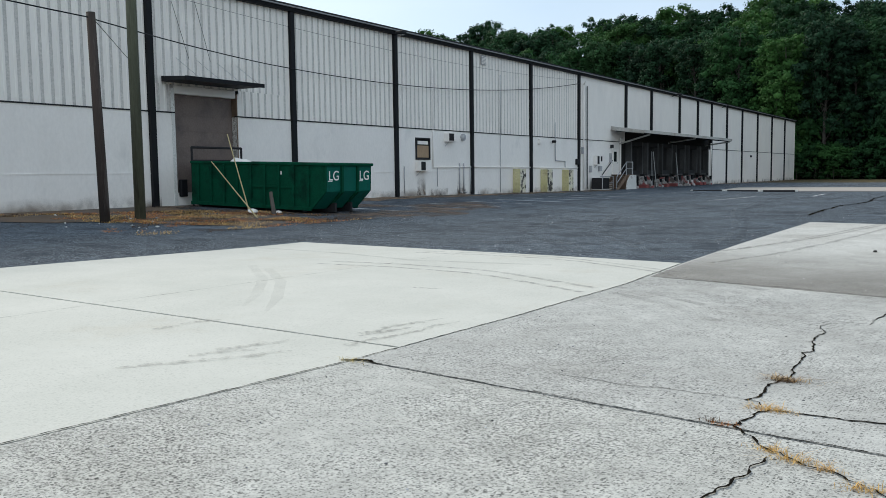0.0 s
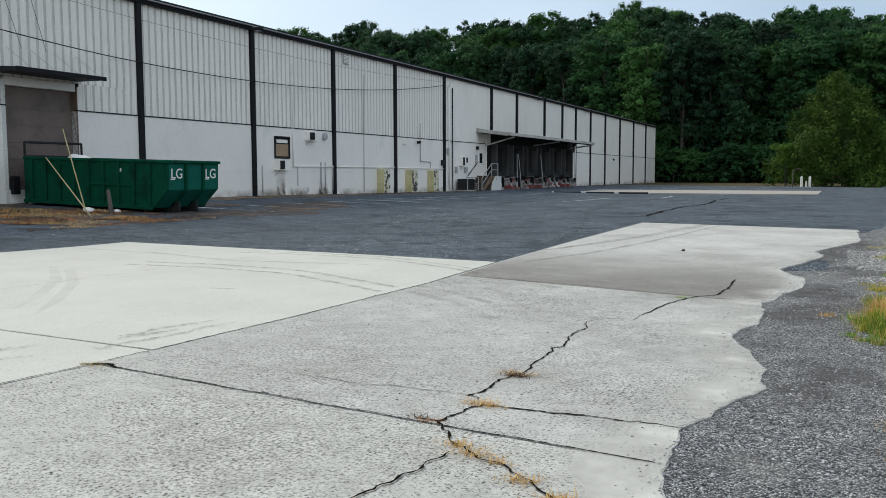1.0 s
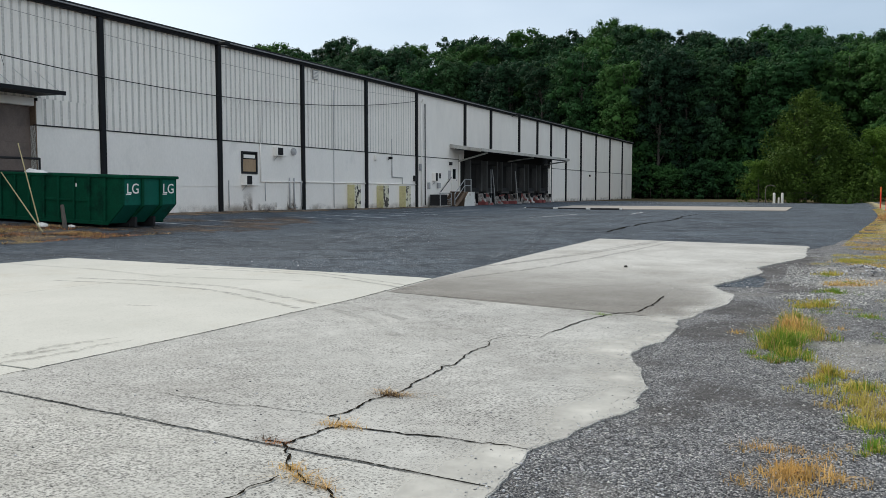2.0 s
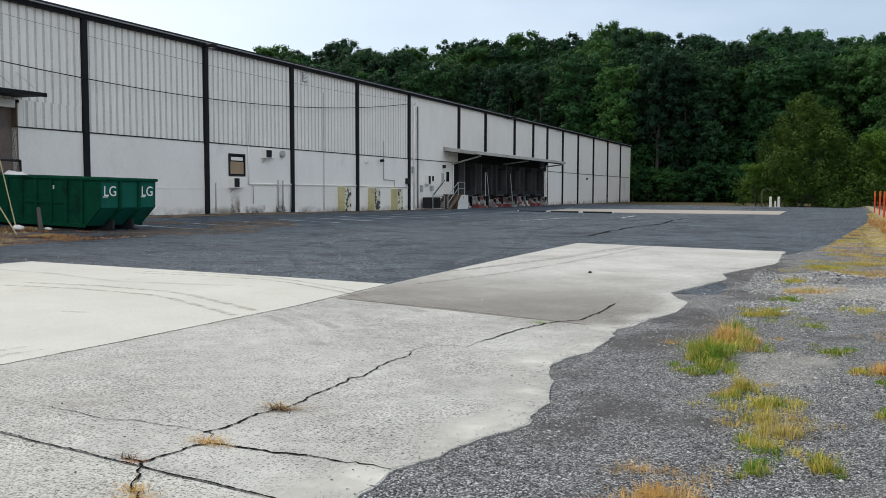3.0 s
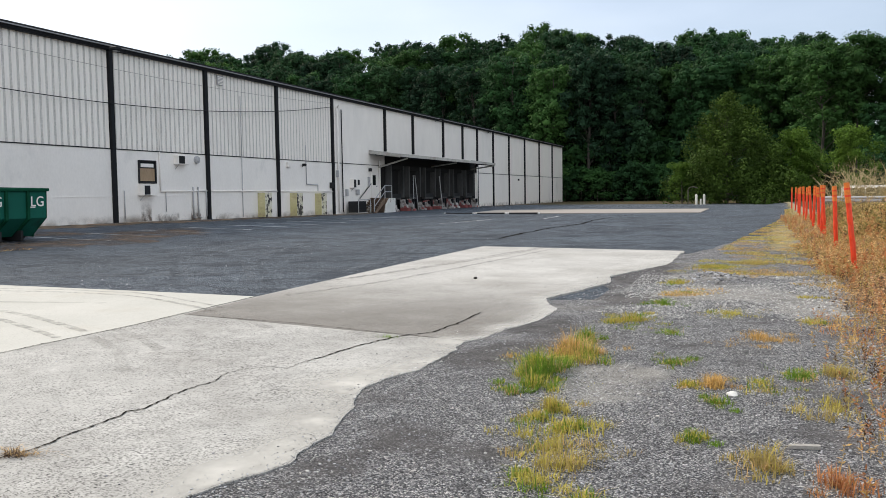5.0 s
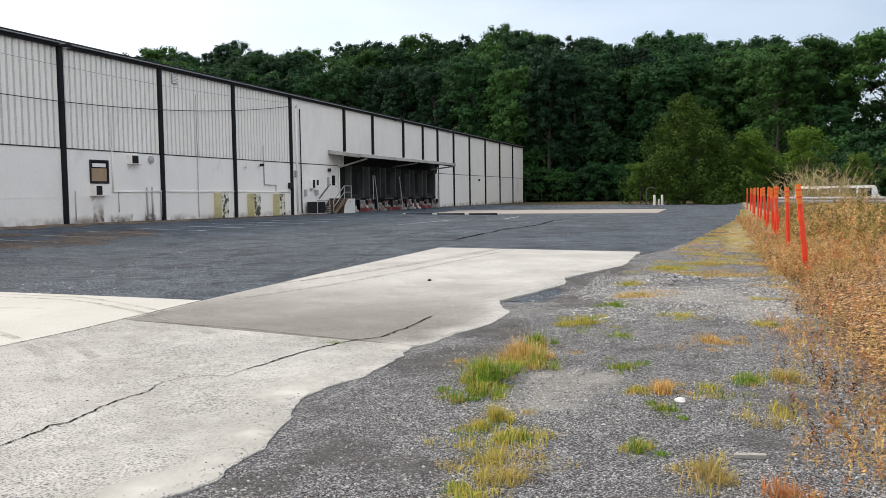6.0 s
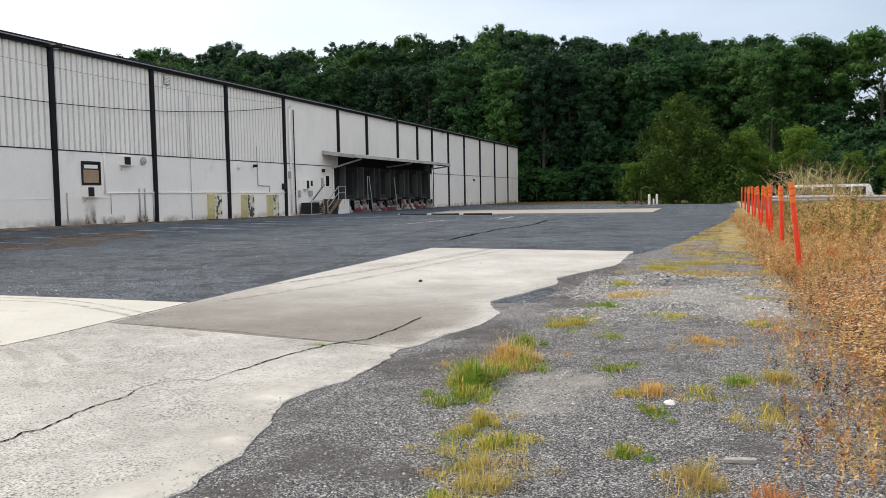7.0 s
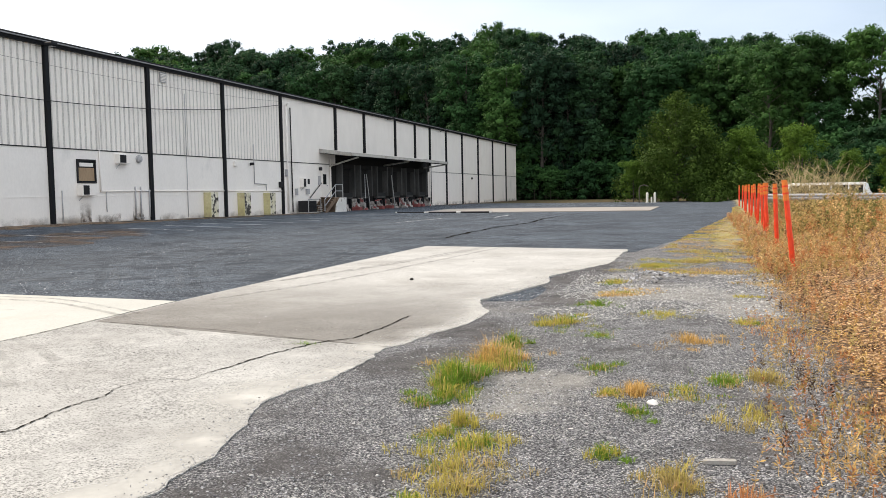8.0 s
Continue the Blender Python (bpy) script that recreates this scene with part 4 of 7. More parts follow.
part("door_knob", tube(bmesh.new(), (WF + 0.05, 65.85, 2.2), (WF + 0.13, 65.85, 2.2), 0.035), M_GREY, pd)
lamp = thing("wall_lantern", "small dark wall lamp above the side door", "wall lamp", (WF, 64.6, 3.5))
part("head", box(bmesh.new(), 0, 0.22, -0.12, 0.12, -0.12, 0.14, 0.02), M_DARK, lamp)
# faint low door and panels further along
for y0, y1, z1 in ((107.0, 108.3, 2.1), (114.5, 116.3, 1.2), (122.6, 124.6, 1.2)):
    wall_part("hatch", box(bmesh.new(), WF, WF + 0.03, y0, y1, 0.1, z1, 0.008), M_WALL)

# ---- roll-off dumpster ----
M_GREEN = material("dark_green_painted_steel", [(0.002, 0.052, 0.028), (0.003, 0.074, 0.040)], 1.2, 0.75, 0.15, 25, gloss=0.06, stain=(0.004, 0.018, 0.013), stain_scale=1.3, stain_at=(0.52, 0.75), local=True)
M_TEAL = material("blue_green_painted_steel", [(0.003, 0.090, 0.066), (0.005, 0.118, 0.085)], 1.2, 0.65, 0.15, 25, gloss=0.12, stain=(0.01, 0.04, 0.03), stain_scale=1.6, stain_at=(0.55, 0.75), local=True)
skip = thing("dumpster", "dark green open-topped roll-off dumpster backed against a dock", "dumpster", (-18.85, 23.15, 0.20))
skip.rotation_euler = (0, radians(1.7), 0)
SL, SW = 6.6, 1.22
bm = bmesh.new()
prof = [(-SL, 0.13), (-0.62, 0.13), (0.0, 0.74), (0.0, 1.62), (-0.05, 1.62), (-0.05, 0.76), (-0.64, 0.18), (-SL + 0.05, 0.18), (-SL + 0.05, 1.62), (-SL, 1.62)]
prism(bm, prof, "y", -SW + 0.05, SW - 0.05)
bmesh.ops.triangulate(bm, faces=[f for f in bm.faces if len(f.verts) > 4])
part("trough", bm, M_TEAL, skip)
side = [(-SL, 0.13), (-0.62, 0.13), (0.0, 0.74), (0.0, 1.62), (-SL, 1.62)]
for y in (-SW, SW - 0.05):
    bm = bmesh.new()
    prism(bm, side, "y", y, y + 0.05)
    part("side_wall", bm, M_GREEN, skip)
for y in (-SW - 0.05, SW - 0.07):
    part("top_rail", box(bmesh.new(), -SL - 0.04, 0.08, y, y + 0.12, 1.60, 1.70, 0.02), M_GREEN, skip)
for x in (-SL - 0.06, -0.04):
    part("top_rail", box(bmesh.new(), x, x + 0.12, -SW + 0.07, SW - 0.07, 1.60, 1.70, 0.02), M_GREEN, skip)
for i in range(9):
    x = -0.75 - i * 0.68
    for y in (-SW - 0.08, SW):
        part("rib", box(bmesh.new(), x - 0.05, x + 0.05, y, y + 0.08, 0.15, 1.60, 0.012), M_GREEN, skip)
for y in (-0.42, 0.42):
    part("rib", prism(bmesh.new(), [(-0.62, 0.10), (0.07, 0.70), (0.07, 1.6), (0.0, 1.6), (0.0, 0.74), (-0.62, 0.16)], "y", y - 0.05, y + 0.05), M_GREEN, skip)
    part("foot", box(bmesh.new(), -0.62, -0.22, y - 0.05, y + 0.05, 0.0, 0.34, 0.02), M_DARK, skip, "dark scraped steel foot")
for y in (-SW - 0.06, SW):
    part("bottom_rail", box(bmesh.new(), -SL, -0.62, y, y + 0.06, 0.08, 0.20, 0.01), M_GREEN, skip)
for y in (-0.5, 0.38):
    part("skid", box(bmesh.new(), -SL, -0.45, y, y + 0.12, 0.0, 0.125, 0.01), M_DARK, skip)
for x in (-SL + 0.4, -1.0):
    for y in (-SW + 0.15, SW - 0.15):
        wheel = part("roller", tube(bmesh.new(), (x, y - 0.1, 0.12), (x, y + 0.1, 0.12), 0.12, sides=14), M_DARK, skip)
        part("axle", tube(bmesh.new(), (x, y - 0.13, 0.12), (x, y + 0.13, 0.12), 0.03, sides=6), M_RUST, wheel)
part("tag", box(bmesh.new(), -2.12, -2.0, -SW - 0.012, -SW - 0.001, 1.28, 1.4), M_WALL, skip, "small white square sticker")
part("cross_bar", box(bmesh.new(), -3.4, -1.43, -SW - 0.05, -SW - 0.001, 0.82, 0.88), M_GREEN, skip)
for y in (-0.82, 0.82):
    cu = bpy.data.curves.new("lettering", "FONT")
    cu.body, cu.size, cu.extrude, cu.align_x = "LG", 0.46, 0.002, "CENTER"
    cu.offset = 0.003
    tx = new("lettering", cu)
    dg = bpy.context.evaluated_depsgraph_get()
    me = bpy.data.meshes.new_from_object(tx.evaluated_get(dg))
    bpy.data.objects.remove(tx)
    me.materials.clear()
    me.materials.append(M_WALL)
    lt = new("lettering", me)
    lt.parent = skip
    lt.matrix_local = pose(0.012, y, 1.12, 90, 0, 90)
    tagged(lt, "white hand-painted letters")
    part("brush_stroke", box(bmesh.new(), 0.006, 0.012, y - 0.30, y - 0.08, 1.075, 1.105), M_WALL, skip, "white brush stroke under the letters")
bm = bmesh.new()
bmesh.ops.create_icosphere(bm, subdivisions=3, radius=1.0)
for v in bm.verts:
    v.co *= 1 + 0.28 * noise.noise(v.co * 2.3)
bag = part("rubbish_bag", bm, M_WALL, None, "white crumpled rubbish bag heaped in the dumpster", True)
bag.matrix_world = Matrix.Translation((-24.1, 23.1, 1.80)) @ Matrix.Diagonal((0.55, 0.55, 0.36, 1))
tagged(bag, category="rubbish bag")
for k, (dx, dy) in enumerate(((-5.4, 0.3), (-3.4, -0.2), (-1.9, 0.3))):
    bm = bmesh.new()
    bmesh.ops.create_icosphere(bm, subdivisions=3, radius=1.0)
    for v in bm.verts:
        v.co *= 1 + 0.35 * noise.noise(v.co * 2.1 + Vector((k * 3, 0, 0)))
    heap = part("rubbish_heap", bm, M_PAD, None, "grey mixed rubbish lying in the dumpster", True)
    heap.matrix_world = Matrix.Translation((-18.85 + dx, 23.15 + dy, 0.95)) @ Matrix.Diagonal((0.95, 0.8, 0.55, 1))
    tagged(heap, category="rubbish")
rack = thing("guard_rail", "dark steel guard rail in front of the dock door", "rail", (-25.45, 0, 0))
for a, b in (((0, 22.0, 0.35), (0, 22.0, 2.62)), ((0, 24.5, 0.35), (0, 24.5, 2.62)), ((0, 22.0, 2.6), (0, 24.5, 2.6)), ((0, 22.0, 2.1), (0, 24.5, 2.1))):
    part("bar", tube(bmesh.new(), a, b, 0.045, sides=6), M_DARK, rack)

# leaning sticks and a broken stump
M_STICK = material("pale_yellow_wood", [(0.42, 0.34, 0.17), (0.52, 0.43, 0.23)], 3, 0.7, 0.2, 30)
M_OLDWOOD = material("grey_old_wood", [(0.06, 0.052, 0.046), (0.11, 0.095, 0.08)], 3, 0.9, 0.4, 30, stretch=(1, 1, 0.2))
for a, b in (((-21.4, 20.95, 0.2), (-23.25, 21.76, 3.0)), ((-19.25, 19.2, 0.17), (-24.2, 21.83, 2.04))):
    fixed("stick", "long pale wooden pole leaning on the dumpster", "stick", tube(bmesh.new(), a, b, 0.022, 0.018, 7), M_STICK)
fixed("stake", "short grey broken stake in the dirt", "stake", tube(bmesh.new(), (-19.9, 20.6, 0.1), (-20.3, 20.85, 0.95), 0.08, 0.06, 7), M_OLDWOOD)

# ---- utility poles and wires ----
M_POLE = material("dark_brown_utility_pole", [(0.028, 0.020, 0.017), (0.062, 0.043, 0.035)], 2.2, 0.9, 0.6, 30, stretch=(1, 1, 0.12), stain=(0.11, 0.095, 0.085), stain_scale=5.0, stain_at=(0.56, 0.72))
M_POLE_G = material("green_treated_pole", [(0.062, 0.066, 0.042), (0.12, 0.125, 0.085)], 2.2, 0.9, 0.6, 30, stretch=(1, 1, 0.12), stain=(0.035, 0.032, 0.022), stain_scale=5.0, stain_at=(0.52, 0.70))
fixed("utility_pole", "short dark brown wooden pole with wires", "utility pole", tube(bmesh.new(), (-20.95, 15.0, 0.1), (-21.17, 15.0, 6.05), 0.142, 0.118, 14), M_POLE, True)
fixed("utility_pole", "taller green treated wooden utility pole", "utility pole", tube(bmesh.new(), (-21.25, 16.4, 0.1), (-21.2, 16.35, 10.5), 0.16, 0.14, 14), M_POLE_G, True)


def wire(a, b, sag, r, label):
    a, b = Vector(a), Vector(b)
    pts = [a.lerp(b, i / 24) - Vector((0, 0, sag * 4 * (i / 24) * (1 - i / 24))) for i in range(25)]
    bm = bmesh.new()
    rings = [[bm.verts.new(p + Vector((r * math.cos(k * math.tau / 5), 0, r * math.sin(k * math.tau / 5)))) for k in range(5)] for p in pts]
    for u, v in zip(rings, rings[1:]):
        for k in range(5):
            bm.faces.new((u[k], u[(k + 1) % 5], v[(k + 1) % 5], v[k]))
    fixed("wire", label, "wire", bm, M_BLACK)


wire((-21.15, 15.0, 5.88), (WALL_X + 0.3, 26.5, 6.14), 0.06, 0.02, "black cable slung from the pole to the warehouse")
wire((WALL_X + 0.3, 26.5, 6.14), (WALL_X + 0.2, 58.3, 7.93), 0.75, 0.02, "black cable slung along the warehouse siding")
wire((-21.15, 15.0, 5.9), (-30.0 + 11, -20.0, 9.0), 0.6, 0.02, "black cable running off from the pole")
wire((-21.15, 15.1, 5.85), (WALL_X + 0.1, 19.9, 5.55), 0.0, 0.012, "thin guy wire from the pole to the wall")
wire((WALL_X + 0.15, 21.0, 8.2), (WALL_X + 0.15, 58.2, 8.15), 0.5, 0.006, "thin wire sagging along the siding")

# ---- trees ----
M_BARK = material("grey_bark", [(0.05, 0.045, 0.038), (0.10, 0.09, 0.075)], 6, 0.95, 0.6, 25, local=True)


def foliage(name, a, b, t=0.25, per_object=0.38):
    return material(name, [a, b], 0.5, 0.7, 0.0, 6, vary=0.16, island=True, through_light=t, gloss=0.12, local=True, per_object=per_object)


M_PINE = foliage("dark_pine_foliage", (0.012, 0.038, 0.018), (0.030, 0.082, 0.037), 0.1)
M_LEAF = foliage("deep_green_foliage", (0.012, 0.044, 0.016), (0.035, 0.104, 0.034), 0.12)
M_LEAF2 = foliage("mid_green_foliage", (0.025, 0.075, 0.020), (0.062, 0.150, 0.038), 0.18, 0.26)
M_BRIGHT = foliage("fresh_green_foliage", (0.060, 0.125, 0.018), (0.120, 0.215, 0.036), 0.3, 0.15)
M_CEDAR = foliage("yellow_green_cedar", (0.027, 0.056, 0.010), (0.076, 0.132, 0.022), 0.18, 0.0)


def fast_mesh(name, verts, tris, mats, parent=None, mat_index=None):
    """A mesh of triangles from arrays."""
    me = bpy.data.meshes.new(name)
    me.vertices.add(len(verts))
    me.vertices.foreach_set("co", np.asarray(verts, np.float32).ravel())
    me.loops.add(3 * len(tris))
    me.loops.foreach_set("vertex_index", np.asarray(tris, np.int32).ravel())
    me.polygons.add(len(tris))
    me.polygons.foreach_set("loop_start", np.arange(0, 3 * len(tris), 3, dtype=np.int32))
    for m in mats if isinstance(mats, (list, tuple)) else (mats,):
        me.materials.append(m)
    if mat_index is not None:
        me.polygons.foreach_set("material_index", np.asarray(mat_index, np.int32))
    me.update(calc_edges=True)
    me.validate()
    ob = new(name, me)
    ob.parent = parent
    return ob


def unit(v):
    return v / (np.linalg.norm(v, axis=-1, keepdims=True) + 1e-9)


ICO = bmesh.new()
bmesh.ops.create_icosphere(ICO, subdivisions=1, radius=1.0)
ICO_V = np.array([tuple(v.co) for v in ICO.verts])
ICO_T = np.array([[v.index for v in f.verts] for f in ICO.faces])
ICO.free()


def leaf_cloud(rng, bunches, count, size, core=0.55, ragged=0.38):
    """Foliage in rounded bunches (centre, radii): a lumpy twig core in each, and small pointed leaf sprays all over it that break its outline."""
    c = np.array([a for a, _ in bunches])
    r = np.array([b for _, b in bunches])
    k = len(bunches)
    lump = ICO_V[None] * (0.8 + 0.4 * rng.random((k, len(ICO_V), 1))) * core
    cv = (c[:, None] + lump * r[:, None]).reshape(-1, 3)
    ct = (np.arange(k)[:, None, None] * len(ICO_V) + ICO_T[None]).reshape(-1, 3)
    w = r[:, 0] * r[:, 1] + r[:, 1] * r[:, 2]
    pick = rng.choice(k, count, p=w / w.sum())
    d = unit(rng.normal(size=(count, 3)))
    p = c[pick] + d * r[pick] * (0.70 + ragged * rng.random((count, 1)))
    n = unit(d + rng.normal(size=(count, 3)) * 0.42 + np.array((0, 0, 0.25)))
    u = unit(np.cross(n, rng.normal(size=(count, 3))))
    v = np.cross(n, u)
    s = size * (0.55 + 0.9 * rng.random((count, 1)))
    lv = np.stack([p + u * s, p - u * s * 0.55 + v * s * 0.55, p - u * s * 0.55 - v * s * 0.55], 1).reshape(-1, 3)
    lt = np.arange(3 * count).reshape(-1, 3)
    return np.concatenate([cv, lv]), np.concatenate([ct, lt + len(cv)])


def tree(name, label, seed, height, bare, width, leaf_mat, count, size, lobe_count, conic=0.0, lobe_size=0.24, flat=0.75, split=9, core=0.55, ragged=0.38, bunch=(1.0, 1.0)):
    """A tapered trunk with limbs, and a crown of many small clumps gathered in uneven lobes."""
    rng = np.random.default_rng(seed)
    ob = thing(name, label, "tree")
    bm = bmesh.new()
    segs = 6
    bends = [Vector((0, 0, -0.3))]
    for i in range(1, segs + 1):
        bends.append(Vector((rng.normal() * 0.012 * height * i / segs, rng.normal() * 0.012 * height * i / segs, height * 0.93 * i / segs)))
    r0 = height * 0.014
    for i in range(segs):
        tube(bm, bends[i], bends[i + 1], r0 * (1 - i / segs * 0.85), r0 * (1 - (i + 1) / segs * 0.85), 7, False)
    lobes = []
    for i in range(lobe_count):
        f = ((i + rng.random()) / lobe_count) ** (1.0 if conic else 0.72)
        z = bare + (height - bare) * (0.04 + 0.88 * f)
        spread = width / 2 * ((1 - f) ** conic if conic else (0.72 + 0.28 * math.sin(math.pi * min(1, f * 1.1 + 0.1))))
        a = i * 2.4 + rng.normal() * 0.5
        d = spread * (0.35 + 0.55 * rng.random())
        s = (width * lobe_size) * (0.6 + 0.7 * rng.random()) * ((1.1 - 0.8 * f) if conic else 1.0)
        z = z if conic else min(z, height - s * flat - 0.16 * height * (d / (width / 2)) ** 2)
        c = (d * math.cos(a), d * math.sin(a), min(z, height - s * flat))
        lobes.append((c, (s, s, s * flat)))
        t = max(0.1, (z - 0.16 * height) / (height * 0.93)) * segs
        k = min(segs - 1, int(t))
        a, e = bends[k].lerp(bends[k + 1], t - k), Vector(c)
        knee = a.lerp(e, 0.5) + Vector((rng.normal() * 0.06, rng.normal() * 0.06, -0.05)) * (e - a).length
        tube(bm, a, knee, r0 * 0.2, r0 * 0.12, 5, False)
        tube(bm, knee, e, r0 * 0.12, r0 * 0.05, 5, False)
    part("trunk", bm, M_BARK, ob)
    # each lobe breaks into smaller bunches over its outside
    bunches = []
    for c, r in lobes:
        for _ in range(split):
            d = unit(rng.normal(size=3) + np.array((0, 0, 0.35)))
            q = 0.34 + 0.22 * rng.random()
            bunches.append((tuple(np.array(c) + d * np.array(r) * (0.62 + 0.35 * rng.random())), tuple(np.array(r) * q * np.array((bunch[0], bunch[0], bunch[1])))))
    fast_mesh("crown", *leaf_cloud(rng, bunches, count, size, core, ragged), leaf_mat, ob)
    return ob


pines = [tree("pine_tree", "tall dark pine in the woods on the hill", 10 + i, 22.5 + 0.4 * i, 5, 9.0 + (i % 2), M_PINE, 8500, 0.25, 32, flat=0.85, lobe_size=0.19, split=7) for i in range(4)]
oaks = [tree("broadleaf_tree", "tall deep-green broadleaf tree in the woods", 20 + i, 22 + 0.5 * i, 0.8, 10.5, M_LEAF if i % 2 else M_LEAF2, 11500, 0.26, 34, lobe_size=0.21, split=8) for i in range(4)]
airy = [tree("broadleaf_tree", "tall open-crowned tree with sky between its limbs", 40 + i, 26, 9, 14, M_LEAF2, 11000, 0.25, 34, lobe_size=0.17, ragged=0.5) for i in range(2)]
airy.append(tree("broadleaf_tree", "tall thin-leaved tree with wide gaps of sky", 47, 25, 15, 14.5, M_LEAF2, 8500, 0.25, 24, lobe_size=0.15, ragged=0.6))
young = [tree("young_tree", "young fresh-green tree at the edge of the woods", 30 + i, 8, 0.5, 5, M_BRIGHT, 8000, 0.14, 24, lobe_size=0.19, ragged=0.7, core=0.35) for i in range(2)]
brush = [tree("shrub", "dark green brush at the foot of the woods", 50 + i, 5.5, 0.0, 6, M_LEAF, 3200, 0.2, 18, lobe_size=0.22, split=6) for i in range(2)]
cedar = tree("cedar_tree", "broad olive-green cedar beside the lot", 60, 13.4, 0.0, 17.5, M_CEDAR, 44000, 0.15, 90, conic=0.78, lobe_size=0.13, flat=1.0, split=11, ragged=0.9, core=0.28, bunch=(0.62, 0.95))

placed = set()


def plant(pick, x, y, s, spin, tall=1.0, z=None):
    m = pose(x, y, ground_z(x, y) - 0.05 if z is None else z, 0, 0, spin)
    if pick.name in placed:
        pick = copy_thing(pick, m)
    else:
        placed.add(pick.name)
        pick.matrix_world = m
    pick.scale = (s, s, s * tall)


CANOPY = [(-150, 1.07), (-105, 1.05), (-86, 0.95), (-77, 0.93), (-53, 0.99), (-36, 1.025), (-5, 0.98), (20, 0.94)]
rng = np.random.default_rng(5)
for row, (y0, step) in enumerate(((146, 6.4), (153, 6.0), (161, 5.0), (171, 5.2), (183, 6.0))):
    x = -150.0 - row * 12
    while x < (12 if row else 14):
        bow = 0.0 if x > -30 else (-30 - x) * (0.10 if row else 0.04)
        px, py = x + rng.normal() * 1.2, y0 + bow + rng.normal() * 1.6
        kind = pines if rng.random() < (0.6 if x < -12 else 0.15) else oaks
        if row == 0 and rng.random() < 0.35:
            kind = oaks
        s, spin, tall, which = 0.98 + 0.12 * rng.random(), rng.random() * 360, 0.97 + 0.07 * rng.random(), kind[rng.integers(len(kind))]
        s *= lerp_at(CANOPY, x)
        if x > -42 - 6 * row or row > 1:
            plant(which, px, py, s, spin, tall)
        x += step * (0.75 + 0.5 * rng.random())
for i in range(34):
    x = -34 + i * 2.0 + rng.normal() * 0.7
    plant(brush[rng.integers(2)], x, 141.5 + rng.normal() * 1.2 - max(0, x + 5) * 0.5, 0.8 + 0.5 * rng.random(), rng.random() * 360)
for i in range(26):
    plant(brush[rng.integers(2)], -46 + i * 2.4 + rng.normal() * 0.6, 149.5 + rng.normal(), 1.7 + 0.5 * rng.random(), rng.random() * 360)
# open row towards the bank
for x, y, k, s in ((11.5, 130, 0, 0.80), (15.8, 132, 2, 0.91), (19.6, 135, 1, 0.85), (25.0, 128, 2, 0.90), (28.5, 139, 0, 0.6), (33, 130, 1, 0.88), (36, 132, 2, 0.88), (43, 128, 0, 0.88)):
    plant(airy[k], x, y, s, rng.random() * 360)
for x, y, k, s in ((14, 136, 0, 0.7), (18.5, 126, 1, 0.58), (19, 140, 1, 0.5), (24, 138, 2, 0.5), (30, 136, 3, 0.5), (36, 140, 1, 0.55), (43, 134, 0, 0.55), (50, 130, 2, 0.7), (15, 145, 3, 1.0), (9, 152, 1, 0.95), (12, 150, 2, 1.05)):
    plant(oaks[k], x, y, s, rng.random() * 360)
plant(cedar, -0.1, 104.5, 0.98, 40)
for x, y, k, s in ((6.6, 104, 0, 1.0), (4.0, 106.5, 1, 0.85), (-4.9, 103, 1, 0.62), (8.6, 106, 1, 0.75), (12.2, 96, 0, 0.95), (18.5, 84, 1, 0.62), (16.0, 92, 0, 0.6)):
    plant(young[k], x, y, s, rng.random() * 360)
for x, y, s in ((-44, 143.5, 1.5), (-60, 146, 1.6), (-37, 143, 1.3)):
    plant(young[0], x, y, s, rng.random() * 360)
for x, y, s in ((10.5, 110, 1.0), (7, 112, 1.1), (13.5, 108, 0.9), (17, 112, 1.0), (22, 110, 1.1), (28, 112, 1.2), (35, 110, 1.2), (2, 111, 1.0)):
    plant(brush[0], x, y, s, rng.random() * 360)
for x, y, s in ((18, 121, 1.5), (22, 120, 1.6), (25.5, 121, 1.7), (29, 119, 1.6), (33, 121, 1.7)):
    plant(brush[1], x, y, s, rng.random() * 360)

M_CONC_TAN = material("tan_old_concrete", [(0.30, 0.265, 0.235), (0.40, 0.36, 0.32)], 0.3, 0.85, 0.2, 20, stain=(0.3, 0.28, 0.25), stain_scale=0.3, stain_at=(0.5, 0.7))
# ---- far apron, markings, stops and posts ----
tagged(part("slab", box(bmesh.new(), -22.5, -0.6, 63.4, 75.5, -0.12, 0.02), M_CONC_TAN, pavement))
M_LINE = material("worn_white_line_paint", [(0.55, 0.55, 0.55), (0.72, 0.72, 0.71)], 1.5, 0.8, 0.2, 30, stain=(0.09, 0.095, 0.10), stain_scale=1.6, stain_at=(0.52, 0.60))
for i, y in enumerate((25.6, 28.3, 31.2, 34.2, 37.2, 40.2, 43.2, 46.2, 49.2, 52.2, 55.2, 58.2, 61.0)):
    x0, x1 = -21.0, -17.4
    verts = []
    for k in range(9):
        x = x0 + (x1 - x0) * k / 8
        for d in (-0.08, 0.08):
            verts.append((x, y + d + wander(x, 0.02, 1.0, i), ground_z(x, y) - 0.024))
    tagged(soup("parking_line", verts, [(2 * k, 2 * k + 2, 2 * k + 3, 2 * k + 1) for k in range(8)], M_LINE), "worn white parking line on the asphalt", "road marking", "parking lines along the wall", "structure")
